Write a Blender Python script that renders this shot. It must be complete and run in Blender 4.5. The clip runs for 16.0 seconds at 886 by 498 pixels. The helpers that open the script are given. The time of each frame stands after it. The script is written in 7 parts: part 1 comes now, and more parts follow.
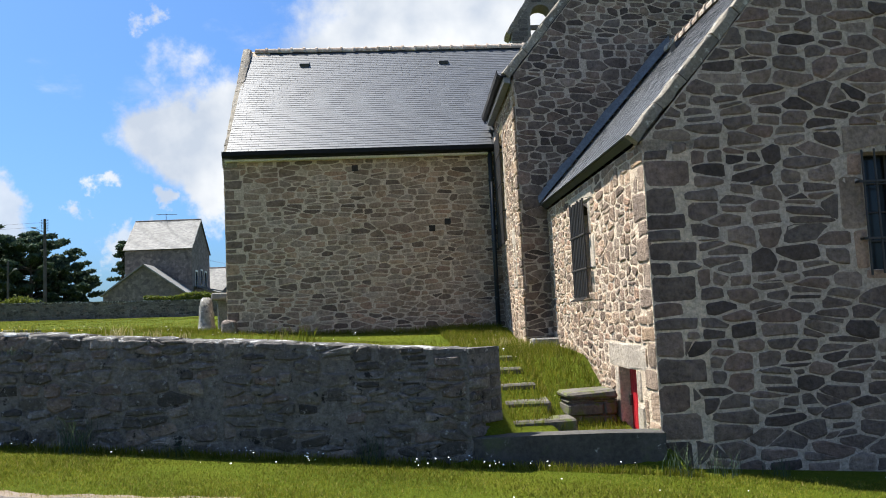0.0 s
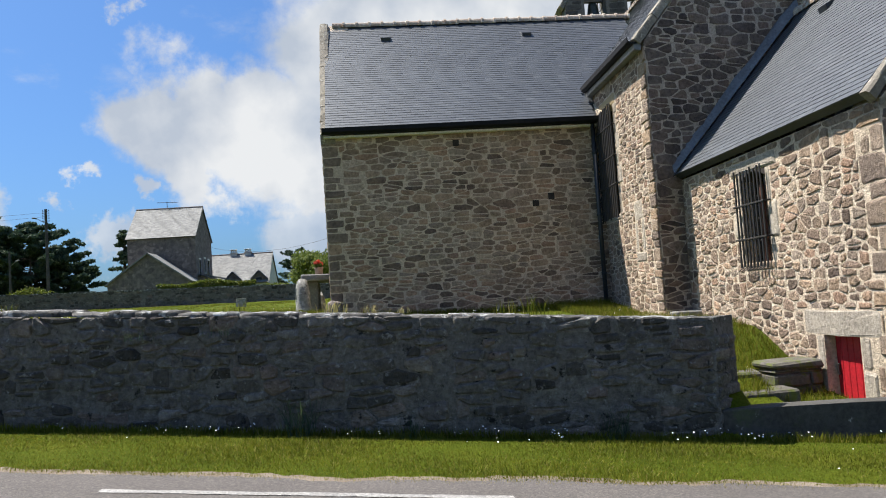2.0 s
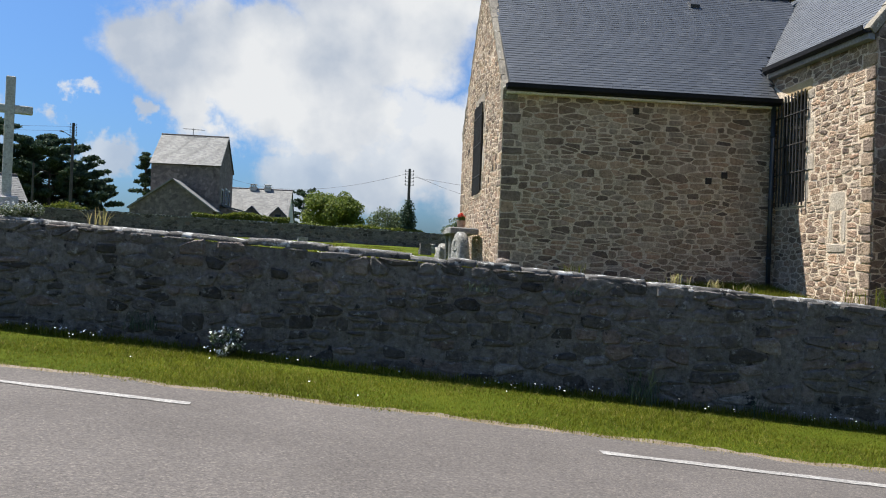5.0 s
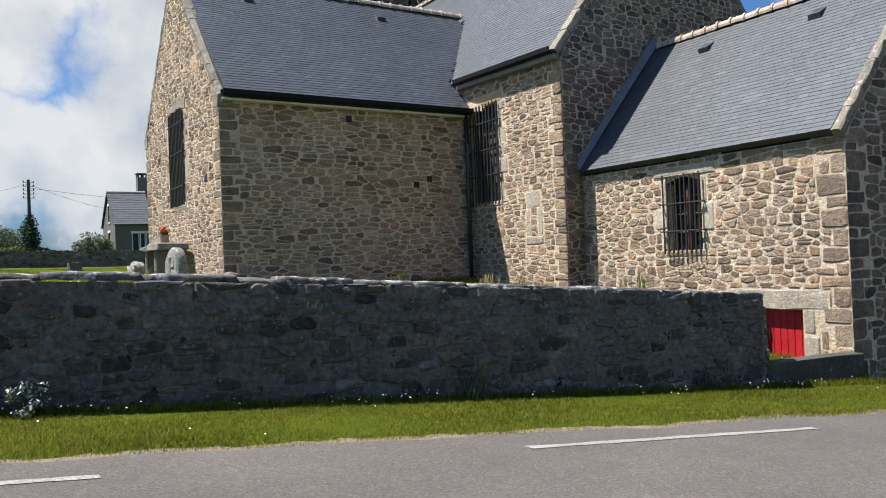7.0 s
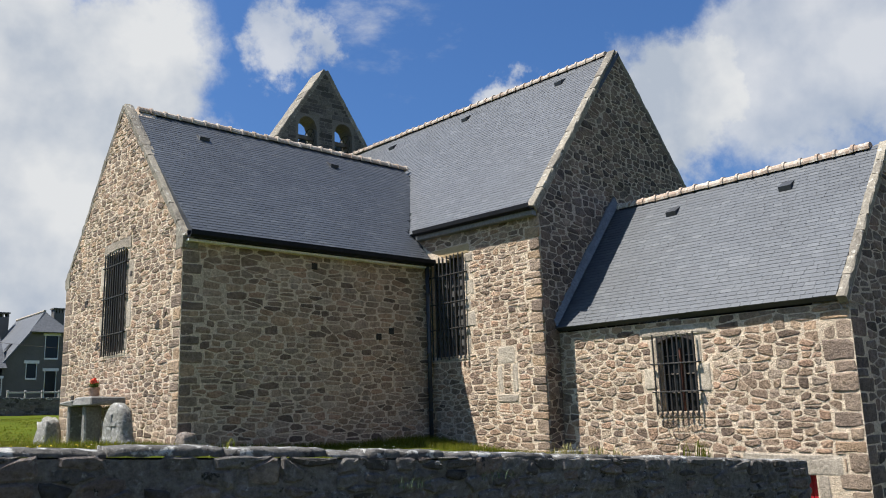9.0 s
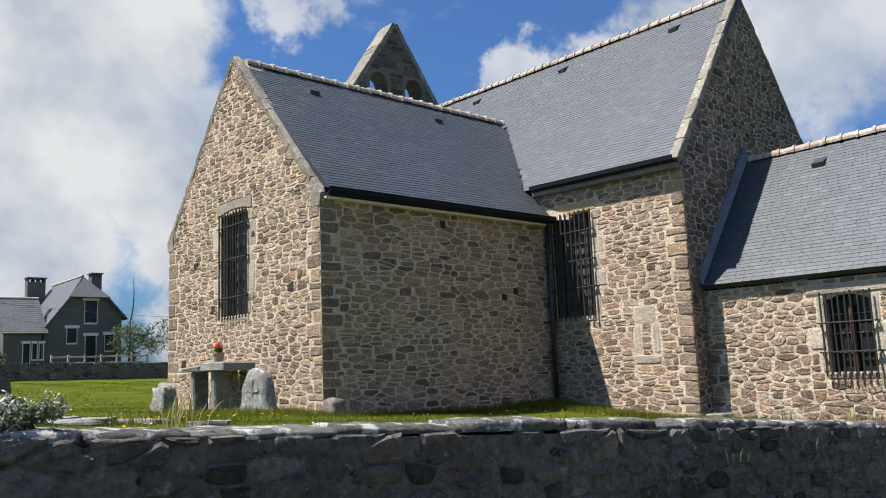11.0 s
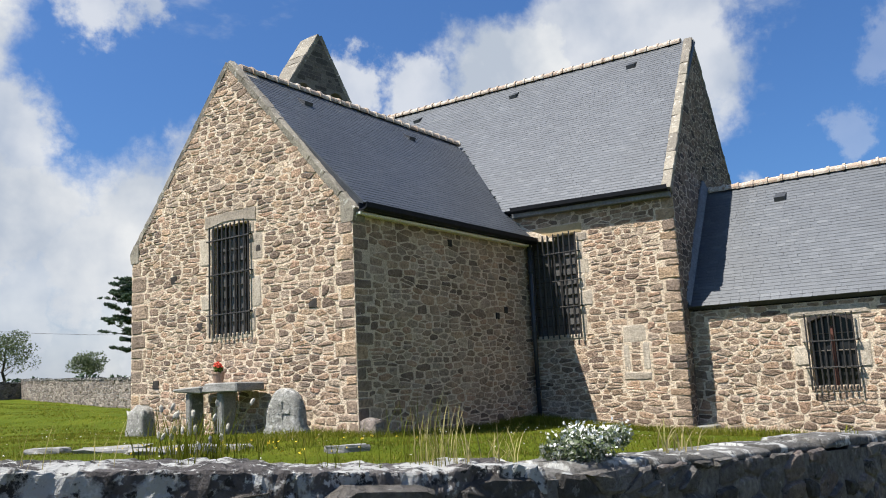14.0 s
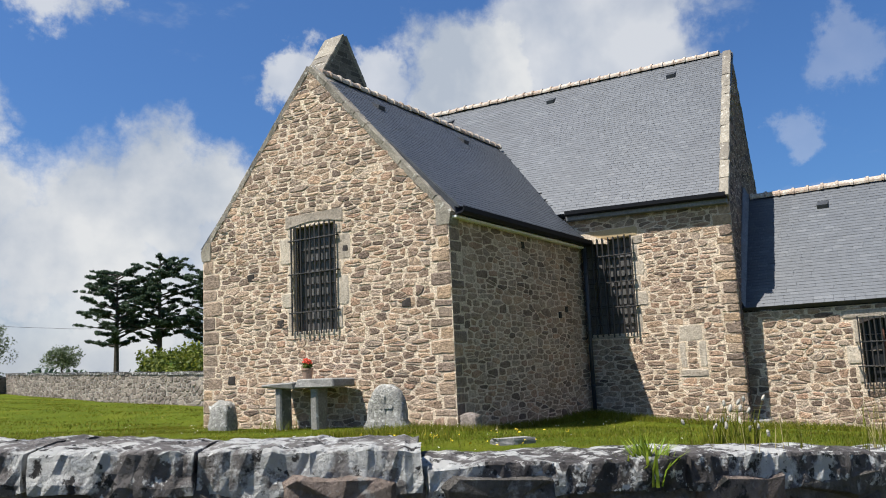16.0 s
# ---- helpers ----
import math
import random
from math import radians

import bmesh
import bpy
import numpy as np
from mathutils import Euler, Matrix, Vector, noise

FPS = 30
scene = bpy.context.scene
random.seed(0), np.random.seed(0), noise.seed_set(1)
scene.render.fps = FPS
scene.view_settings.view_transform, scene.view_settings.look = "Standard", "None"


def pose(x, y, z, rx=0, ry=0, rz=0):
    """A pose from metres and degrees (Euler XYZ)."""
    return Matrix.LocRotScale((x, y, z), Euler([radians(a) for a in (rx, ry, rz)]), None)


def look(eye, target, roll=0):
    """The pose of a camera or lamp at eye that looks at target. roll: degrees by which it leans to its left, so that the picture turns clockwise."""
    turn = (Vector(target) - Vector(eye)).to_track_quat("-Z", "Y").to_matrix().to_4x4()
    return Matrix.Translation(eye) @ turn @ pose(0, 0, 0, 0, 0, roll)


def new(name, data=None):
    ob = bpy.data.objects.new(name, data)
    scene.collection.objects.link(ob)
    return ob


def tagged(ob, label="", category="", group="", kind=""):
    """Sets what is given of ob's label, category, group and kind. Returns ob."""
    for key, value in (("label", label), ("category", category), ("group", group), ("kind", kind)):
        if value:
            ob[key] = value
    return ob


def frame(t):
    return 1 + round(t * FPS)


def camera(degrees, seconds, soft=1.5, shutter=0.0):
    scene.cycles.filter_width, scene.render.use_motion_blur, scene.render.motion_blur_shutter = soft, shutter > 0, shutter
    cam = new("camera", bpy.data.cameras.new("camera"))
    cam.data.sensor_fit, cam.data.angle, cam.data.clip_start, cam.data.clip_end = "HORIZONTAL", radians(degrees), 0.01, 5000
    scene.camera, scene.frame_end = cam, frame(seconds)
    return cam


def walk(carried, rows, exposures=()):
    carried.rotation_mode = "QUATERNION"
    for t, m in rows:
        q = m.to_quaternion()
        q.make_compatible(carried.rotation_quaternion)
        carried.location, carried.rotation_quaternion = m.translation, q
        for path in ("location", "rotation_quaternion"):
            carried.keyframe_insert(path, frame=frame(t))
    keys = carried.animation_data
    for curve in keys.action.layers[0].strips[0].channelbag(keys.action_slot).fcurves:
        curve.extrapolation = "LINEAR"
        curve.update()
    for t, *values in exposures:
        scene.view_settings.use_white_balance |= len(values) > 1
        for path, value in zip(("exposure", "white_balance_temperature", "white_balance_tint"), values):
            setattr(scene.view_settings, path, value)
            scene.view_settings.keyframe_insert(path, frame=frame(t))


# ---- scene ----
import collections

cam = camera(57.8, 16.0, soft=1.05)
PATH = [
    (0, (-0.28, 0.385, 1.531), (-0.122, 2.372, 1.702), -2.7),
    (0.5, (-0.906, 0.634, 1.528), (-0.704, 2.616, 1.705), -3.1),
    (1, (-1.568, 0.755, 1.552), (-1.332, 2.733, 1.733), -3.4),
    (1.5, (-2.171, 0.917, 1.516), (-1.929, 2.898, 1.657), -4.7),
    (2, (-2.91, 1.057, 1.541), (-2.716, 3.043, 1.671), -3.9),
    (2.5, (-3.547, 1.164, 1.522), (-3.431, 3.158, 1.63), -3.6),
    (3, (-4.139, 1.188, 1.586), (-4.062, 3.184, 1.668), -3.4),
    (3.5, (-4.754, 1.243, 1.602), (-4.714, 3.242, 1.665), -2.5),
    (4, (-5.44, 1.388, 1.629), (-5.326, 3.385, 1.664), 0.2),
    (6.5, (-8.249, 2.049, 1.764), (-7.717, 3.977, 1.733), -1.9),
    (7, (-8.692, 2.34, 1.792), (-7.619, 4.028, 1.819), -2.2),
    (7.5, (-9.15, 2.657, 1.915), (-7.815, 4.134, 2.111), -3.4),
    (8, (-9.476, 3.148, 1.968), (-8.029, 4.487, 2.302), -3.5),
    (8.5, (-9.873, 3.698, 2.017), (-8.445, 5.046, 2.398), -1.9),
    (9, (-10.138, 4.284, 2.059), (-8.809, 5.729, 2.438), -1.8),
    (9.5, (-10.486, 4.86, 2.124), (-9.173, 6.32, 2.502), -1.5),
    (10, (-10.78, 5.413, 2.152), (-9.471, 6.888, 2.487), -2.2),
    (12.5, (-12.773, 8.008, 2.284), (-11.404, 9.449, 2.504), -3.3),
    (13, (-13.18, 8.389, 2.328), (-11.638, 9.637, 2.576), -3.6),
    (13.5, (-13.6, 8.85, 2.365), (-12.008, 10.026, 2.654), -2.9),
    (14, (-14.099, 9.224, 2.405), (-12.488, 10.37, 2.709), -2.8),
    (14.5, (-14.563, 9.652, 2.439), (-12.917, 10.749, 2.739), -2.7),
    (15, (-15.083, 9.998, 2.509), (-13.408, 11.048, 2.809), -2.6),
    (15.5, (-15.502, 10.46, 2.496), (-13.83, 11.52, 2.782), -3.1),
    (16, (-16.023, 10.895, 2.545), (-14.351, 11.953, 2.833), -2.6),
]
walk(cam, [(t, look(eye, target, roll)) for t, eye, target, roll in PATH], [(0, 1.3), (1, 1.1), (2, 1.0), (4, 1.0), (6.5, 0.92), (8, 1.0), (9, 0.85), (10, 0.85), (12.5, 0.95), (14, 0.98), (16, 0.86)])

# ---------------------------------------------------------------- sky, sun
SUN_EL, SUN_AZ = 63.0, (-0.9, 0.60)          # elevation, plan direction towards the sun


def world_sky():
    w = bpy.data.worlds.new("sky")
    scene.world = w
    w.use_nodes = True
    nt = w.node_tree
    nt.nodes.clear()
    N, L = nt.nodes.new, nt.links.new
    out = N("ShaderNodeOutputWorld")
    bg = N("ShaderNodeBackground")
    sky = N("ShaderNodeTexSky")
    sky.sky_type = "NISHITA"
    sky.sun_disc = False
    sky.sun_elevation = radians(SUN_EL)
    sky.sun_rotation = math.atan2(SUN_AZ[0], SUN_AZ[1])
    sky.air_density, sky.dust_density, sky.ozone_density = 1.0, 2.2, 3.2
    tc = N("ShaderNodeTexCoord")
    # warped direction for the cloud edges
    warp = N("ShaderNodeTexNoise")
    warp.inputs["Scale"].default_value, warp.inputs["Detail"].default_value = 8.0, 12.0
    warp.inputs["Roughness"].default_value = 0.62
    L(tc.outputs["Generated"], warp.inputs["Vector"])
    sub = N("ShaderNodeVectorMath")
    sub.operation = "SUBTRACT"
    L(warp.outputs["Color"], sub.inputs[0])
    sub.inputs[1].default_value = (0.5, 0.5, 0.5)
    sc = N("ShaderNodeVectorMath")
    sc.operation = "SCALE"
    L(sub.outputs[0], sc.inputs[0])
    sc.inputs["Scale"].default_value = 0.20
    add = N("ShaderNodeVectorMath")
    L(tc.outputs["Generated"], add.inputs[0])
    L(sc.outputs[0], add.inputs[1])
    # cumulus banks: direction, half width, weight
    total = None
    for az, el, size, weight in NORTH_CLOUDS + EAST_CLOUDS:
        a, e = radians(az), radians(el)
        v = Vector((math.sin(a) * math.cos(e), math.cos(a) * math.cos(e), math.sin(e)))
        dist = N("ShaderNodeVectorMath")
        dist.operation = "DISTANCE"
        L(add.outputs[0], dist.inputs[0])
        dist.inputs[1].default_value = v
        r = N("ShaderNodeMapRange")
        r.interpolation_type = "SMOOTHSTEP"
        L(dist.outputs["Value"], r.inputs["Value"])
        r.inputs["From Min"].default_value, r.inputs["From Max"].default_value = size * 1.05, size * 0.62
        r.inputs["To Min"].default_value, r.inputs["To Max"].default_value = 0.0, weight
        if total is None:
            total = r.outputs[0]
        else:
            m = N("ShaderNodeMath")
            m.operation = "MAXIMUM"
            L(total, m.inputs[0])
            L(r.outputs[0], m.inputs[1])
            total = m.outputs[0]
    # thin streaks and small puffs everywhere
    mp = N("ShaderNodeMapping")
    mp.inputs["Scale"].default_value = (1.0, 1.0, 2.2)
    L(tc.outputs["Generated"], mp.inputs["Vector"])
    puff = N("ShaderNodeTexNoise")
    puff.inputs["Scale"].default_value, puff.inputs["Detail"].default_value = 3.6, 10.0
    puff.inputs["Roughness"].default_value = 0.6
    L(mp.outputs[0], puff.inputs["Vector"])
    pr = N("ShaderNodeMapRange")
    pr.interpolation_type = "SMOOTHSTEP"
    L(puff.outputs["Fac"], pr.inputs["Value"])
    pr.inputs["From Min"].default_value, pr.inputs["From Max"].default_value = 0.60, 0.76
    pr.inputs["To Max"].default_value = 0.6
    m = N("ShaderNodeMath")
    m.operation = "MAXIMUM"
    L(total, m.inputs[0])
    L(pr.outputs[0], m.inputs[1])
    # soft grey undersides and bright tops
    shade = N("ShaderNodeTexNoise")
    shade.inputs["Scale"].default_value, shade.inputs["Detail"].default_value = 9.0, 10.0
    L(tc.outputs["Generated"], shade.inputs["Vector"])
    ramp = N("ShaderNodeValToRGB")
    ramp.color_ramp.elements[0].position, ramp.color_ramp.elements[1].position = 0.36, 0.62
    ramp.color_ramp.elements[0].color = (*[c * CLOUD_LIGHT for c in (0.56, 0.63, 0.74)], 1)
    ramp.color_ramp.elements[1].color = (*[c * CLOUD_LIGHT for c in (0.93, 0.95, 0.97)], 1)
    L(shade.outputs["Fac"], ramp.inputs[0])
    mix = N("ShaderNodeMix")
    mix.data_type = "RGBA"
    mix.clamp_factor = True
    L(m.outputs[0], mix.inputs[0])
    tint = N("ShaderNodeMix")
    tint.data_type, tint.blend_type = "RGBA", "MULTIPLY"
    tint.inputs[0].default_value = 1.0
    L(sky.outputs[0], tint.inputs[6])
    tint.inputs[7].default_value = (0.635, 1.025, 1.5, 1)
    L(tint.outputs[2], mix.inputs[6])
    L(ramp.outputs[0], mix.inputs[7])
    L(mix.outputs[2], bg.inputs["Color"])
    bg.inputs["Strength"].default_value = SKY_STRENGTH
    L(bg.outputs[0], out.inputs["Surface"])


SKY_STRENGTH, CLOUD_LIGHT = 0.05, 9.0
# azimuth east of north and elevation in degrees, half width in radians, density
NORTH_CLOUDS = [
    (-12.5, 13.2, 0.085, 1.0), (-10.8, 9.3, 0.06, 1.0), (-6.5, 12.6, 0.095, 1.0), (0.6, 17.0, 0.14, 1.0), (-2.6, 11.0, 0.11, 1.0), (1.5, 7.4, 0.09, 0.9), (4.0, 22.0, 0.13, 1.0),
    (10.5, 23.0, 0.13, 1.0), (-14.4, 20.3, 0.03, 0.8), (-18.4, 9.4, 0.027, 0.9), (-15.3, 8.1, 0.025, 0.9), (-24.0, 7.6, 0.045, 0.85), (-17.0, 5.0, 0.035, 0.8), (-4.0, 4.4, 0.07, 0.8),
    (5.0, 7.0, 0.09, 0.95), (9.5, 6.5, 0.11, 0.95), (14.0, 9.5, 0.13, 1.0), (16.5, 17.0, 0.16, 1.0), (20.5, 23.0, 0.12, 1.0), (13.5, 24.0, 0.12, 1.0),
]
EAST_CLOUDS = [
    (24.0, 11.0, 0.11, 1.0), (24.5, 16.5, 0.08, 0.9), (31.0, 26.0, 0.06, 0.8), (26.0, 5.5, 0.08, 0.9), (32.5, 9.5, 0.12, 1.0), (39.5, 12.5, 0.10, 1.0), (36.0, 5.0, 0.12, 0.9), (27.0, 2.5, 0.09, 0.8), (33.0, 1.5, 0.10, 0.8), (45.0, 8.0, 0.10, 0.9),
    (48.3, 20.8, 0.05, 0.8), (53.0, 20.3, 0.06, 0.8), (60.0, 20.0, 0.10, 1.0), (66.0, 20.5, 0.13, 0.85), (72.0, 21.5, 0.11, 0.85), (76.0, 8.0, 0.07, 0.95), (82.0, 14.5, 0.04, 0.27), (86.0, 19.0, 0.045, 0.25),
    # these three stay out of view, added west and south for their light
    (-58.0, 17.0, 0.22, 0.9), (166.0, 26.0, 0.3, 0.9), (215.0, 25.0, 0.25, 0.8),
]
world_sky()
sun = new("sun", bpy.data.lights.new("sun", "SUN"))
sun.data.energy, sun.data.angle, sun.data.color = 5.0, radians(0.53), (1.0, 0.955, 0.88)
_h = math.hypot(*SUN_AZ)
_up = math.tan(radians(SUN_EL)) * _h
sun.matrix_world = look((SUN_AZ[0] * 30, SUN_AZ[1] * 30, _up * 30), (0, 0, 0))

# ---------------------------------------------------------------- materials


def material(name, rough=0.85, metal=0.0, spec=0.3):
    m = bpy.data.materials.new(name)
    m.use_nodes = True
    b = m.node_tree.nodes["Principled BSDF"]
    b.inputs["Roughness"].default_value, b.inputs["Metallic"].default_value = rough, metal
    b.inputs["Specular IOR Level"].default_value = spec
    return m, m.node_tree, b


def noise_node(nt, vec, scale, detail=6.0, rough=0.6):
    n = nt.nodes.new("ShaderNodeTexNoise")
    n.inputs["Scale"].default_value, n.inputs["Detail"].default_value, n.inputs["Roughness"].default_value = scale, detail, rough
    if vec is not None:
        nt.links.new(vec, n.inputs["Vector"])
    return n


def ramp_node(nt, fac, stops, mode="LINEAR"):
    r = nt.nodes.new("ShaderNodeValToRGB")
    r.color_ramp.interpolation = mode
    e = r.color_ramp.elements
    while len(e) < len(stops):
        e.new(0.5)
    for el, (p, c) in zip(e, stops):
        el.position, el.color = p, (*c, 1)
    nt.links.new(fac, r.inputs[0])
    return r


def mix_node(nt, fac, a, b, mode="MIX"):
    m = nt.nodes.new("ShaderNodeMix")
    m.data_type, m.blend_type = "RGBA", mode
    for sock, v in ((m.inputs[0], fac), (m.inputs[6], a), (m.inputs[7], b)):
        if isinstance(v, (int, float)):
            sock.default_value = v
        elif isinstance(v, tuple):
            sock.default_value = (*v, 1)
        else:
            nt.links.new(v, sock)
    return m.outputs[2]


def bump_node(nt, height, strength, dist, b):
    n = nt.nodes.new("ShaderNodeBump")
    n.inputs["Strength"].default_value, n.inputs["Distance"].default_value = strength, dist
    nt.links.new(height, n.inputs["Height"])
    nt.links.new(n.outputs[0], b.inputs["Normal"])


def place(nt):
    """World position, so that grain runs on over parts."""
    return nt.nodes.new("ShaderNodeNewGeometry").outputs["Position"]


def pick(nt):
    """A value 0..1 of its own for each piece, loose or joined."""
    g, o = nt.nodes.new("ShaderNodeNewGeometry"), nt.nodes.new("ShaderNodeObjectInfo")
    a = nt.nodes.new("ShaderNodeMath")
    nt.links.new(g.outputs["Random Per Island"], a.inputs[0])
    nt.links.new(o.outputs["Random"], a.inputs[1])
    f = nt.nodes.new("ShaderNodeMath")
    f.operation = "FRACT"
    nt.links.new(a.outputs[0], f.inputs[0])
    return f.outputs[0]


def varied(name, stops, fine=40.0, coarse=2.0, rough=0.85, bump=0.4, dist=0.01, by_piece=False, dark=0.75, spec=0.3, metal=0.0, spots=None, mode="LINEAR", through_leaf=0.0, grit=0.0):
    """A surface with a colour for each piece or by coarse noise, grain, and stains; spots: (colour, scale, low, high) for lichen."""
    m, nt, b = material(name, rough, metal, spec)
    p = place(nt)
    big = noise_node(nt, p, coarse, 5.0)
    small = noise_node(nt, p, fine, 8.0, 0.7)
    if by_piece:
        col = ramp_node(nt, pick(nt), stops, mode).outputs[0]
        k = ramp_node(nt, big.outputs["Fac"], [(0.3, (dark,) * 3), (0.7, (1.12,) * 3)]).outputs[0]
        col = mix_node(nt, 0.8, col, k, "MULTIPLY")
    else:
        col = ramp_node(nt, big.outputs["Fac"], stops).outputs[0]
    k = ramp_node(nt, small.outputs["Fac"], [(0.34, (dark * 0.8,) * 3), (0.66, (1.25,) * 3)]).outputs[0]
    col = mix_node(nt, 0.75, col, k, "MULTIPLY")
    if spots:
        for c, s, lo, hi in spots:
            sp = noise_node(nt, p, s, 7.0, 0.65)
            f = ramp_node(nt, sp.outputs["Fac"], [(lo, (0, 0, 0)), (hi, (1, 1, 1))]).outputs[0]
            col = mix_node(nt, f, col, c)
    if grit:
        cells = nt.nodes.new("ShaderNodeTexVoronoi")
        cells.inputs["Scale"].default_value = grit
        nt.links.new(p, cells.inputs["Vector"])
        sep = nt.nodes.new("ShaderNodeSeparateColor")
        nt.links.new(cells.outputs["Color"], sep.inputs[0])
        g = ramp_node(nt, sep.outputs[0], [(0.0, (0.7, 0.7, 0.71)), (0.5, (0.97, 0.965, 0.96)), (0.85, (1.12, 1.11, 1.09)), (1.0, (1.5, 1.47, 1.42))]).outputs[0]
        col = mix_node(nt, 1.0, col, g, "MULTIPLY")
    nt.links.new(col, b.inputs["Base Color"])
    bump_node(nt, small.outputs["Fac"], bump, dist, b)
    if through_leaf:
        tr, mx = nt.nodes.new("ShaderNodeBsdfTranslucent"), nt.nodes.new("ShaderNodeMixShader")
        nt.links.new(col, tr.inputs["Color"])
        mx.inputs[0].default_value = through_leaf
        nt.links.new(b.outputs[0], mx.inputs[1])
        nt.links.new(tr.outputs[0], mx.inputs[2])
        nt.links.new(mx.outputs[0], nt.nodes["Material Output"].inputs["Surface"])
    return m


LICHEN = (0.62, 0.60, 0.53)
M = {}
M["stone"] = varied("rubble_stone", [(0.0, (0.21, 0.15, 0.114)), (0.12, (0.33, 0.232, 0.169)), (0.28, (0.45, 0.32, 0.224)), (0.42, (0.54, 0.39, 0.274)), (0.54, (0.42, 0.322, 0.246)), (0.68, (0.59, 0.413, 0.277)), (0.80, (0.52, 0.33, 0.224)),
                                     (0.90, (0.49, 0.38, 0.292)), (1.0, (0.64, 0.497, 0.36))], 15, 1.3, 0.88, 1.0, 0.07, True, 0.46)
# gable stone and mortar: a darker stone, with the gables' shade kept in the colour
M["dark_shaded_rubble"] = varied("dark_shaded_stone", [(0.0, (0.11, 0.084, 0.072)), (0.15, (0.18, 0.134, 0.11)), (0.35, (0.26, 0.194, 0.156)), (0.5, (0.225, 0.178, 0.15)), (0.68, (0.33, 0.242, 0.185)), (0.82, (0.30, 0.202, 0.158)), (1.0, (0.39, 0.305, 0.24))], 15, 1.3, 0.88, 1.0, 0.07, True, 0.5)
M["shaded_mortar"] = varied("shaded_lime_mortar", [(0.3, (0.45, 0.37, 0.29)), (0.55, (0.58, 0.48, 0.38)), (0.75, (0.51, 0.42, 0.33))], 24, 1.1, 0.95, 1.0, 0.04, dark=0.6)
M["mortar"] = varied("lime_mortar", [(0.3, (0.57, 0.455, 0.335)), (0.55, (0.70, 0.57, 0.43)), (0.75, (0.63, 0.505, 0.37))], 24, 1.1, 0.95, 1.0, 0.04, dark=0.6)
M["dressed"] = varied("dressed_granite", [(0.0, (0.23, 0.172, 0.135)), (0.25, (0.34, 0.252, 0.188)), (0.5, (0.44, 0.325, 0.232)), (0.7, (0.37, 0.283, 0.218)), (0.85, (0.51, 0.355, 0.225)), (1.0, (0.43, 0.285, 0.205))], 16, 1.8, 0.88, 1.0, 0.05, True, 0.5)
M["pale_dressed"] = varied("pale_dressed_granite", [(0.0, (0.40, 0.335, 0.265)), (0.5, (0.50, 0.43, 0.345)), (1.0, (0.56, 0.475, 0.37))], 22, 1.8, 0.88, 0.8, 0.02, True, 0.6)
M["ochre"] = varied("ochre_granite", [(0.3, (0.42, 0.31, 0.17)), (0.7, (0.50, 0.37, 0.21))], 80, 2.0, 0.85, 0.35, 0.006)
M["coping"] = varied("coping_granite", [(0.0, (0.21, 0.185, 0.152)), (0.5, (0.28, 0.248, 0.20)), (1.0, (0.35, 0.31, 0.245))], 24, 2.0, 0.9, 0.8, 0.016, True, 0.58,
                     spots=[((0.46, 0.44, 0.38), 9.0, 0.58, 0.66), ((0.36, 0.27, 0.10), 13.0, 0.68, 0.74)])
M["slate"] = varied("roof_slate", [(0.0, (0.051, 0.057, 0.068)), (0.3, (0.061, 0.068, 0.079)), (0.6, (0.056, 0.063, 0.074)), (0.9, (0.068, 0.075, 0.086)), (1.0, (0.085, 0.092, 0.102))],
                    30, 0.8, 0.5, 0.25, 0.003, True, 0.85, 0.6)
M["old_slate"] = varied("old_lichened_slate", [(0.0, (0.14, 0.139, 0.134)), (0.5, (0.19, 0.188, 0.178)), (1.0, (0.235, 0.23, 0.215))], 12, 0.5, 0.7, 0.3, 0.01, True, 0.75, 0.4)
M["terracotta"] = varied("ridge_terracotta", [(0.0, (0.36, 0.26, 0.195)), (0.5, (0.44, 0.345, 0.27)), (1.0, (0.50, 0.42, 0.345))], 30, 3.0, 0.9, 0.6, 0.010, True, 0.68,
                         spots=[((0.56, 0.52, 0.45), 11.0, 0.5, 0.62)])
M["iron"] = varied("wrought_iron", [(0.3, (0.022, 0.021, 0.02)), (0.7, (0.04, 0.034, 0.03))], 60, 6, 0.6, 0.3, 0.003, spec=0.5)
M["zinc"] = varied("dark_zinc", [(0.3, (0.035, 0.038, 0.045)), (0.7, (0.055, 0.06, 0.068))], 20, 2, 0.5, 0.15, 0.003, spec=0.5, metal=0.2)
M["gutter"] = varied("black_coated_zinc", [(0.3, (0.009, 0.010, 0.013)), (0.7, (0.015, 0.016, 0.02))], 20, 2, 0.6, 0.1, 0.002, spec=0.12)
M["lead"] = varied("lead_flashing", [(0.3, (0.15, 0.155, 0.16)), (0.7, (0.22, 0.225, 0.23))], 20, 3, 0.6, 0.3, 0.006, metal=0.3)
M["white"] = varied("white_paint", [(0.3, (0.72, 0.71, 0.68)), (0.7, (0.82, 0.81, 0.78))], 30, 2, 0.6, 0.1, 0.002)
M["red_door"] = varied("red_painted_wood", [(0.3, (0.40, 0.012, 0.02)), (0.7, (0.52, 0.022, 0.03))], 30, 2, 0.5, 0.15, 0.003, spec=0.4)
M["brown_wood"] = varied("red_brown_wood", [(0.3, (0.10, 0.042, 0.03)), (0.7, (0.15, 0.065, 0.045))], 30, 4, 0.6, 0.3, 0.004)
M["grey_wood"] = varied("weathered_wood", [(0.3, (0.12, 0.10, 0.085)), (0.7, (0.2, 0.175, 0.15))], 30, 3, 0.85, 0.4, 0.006)
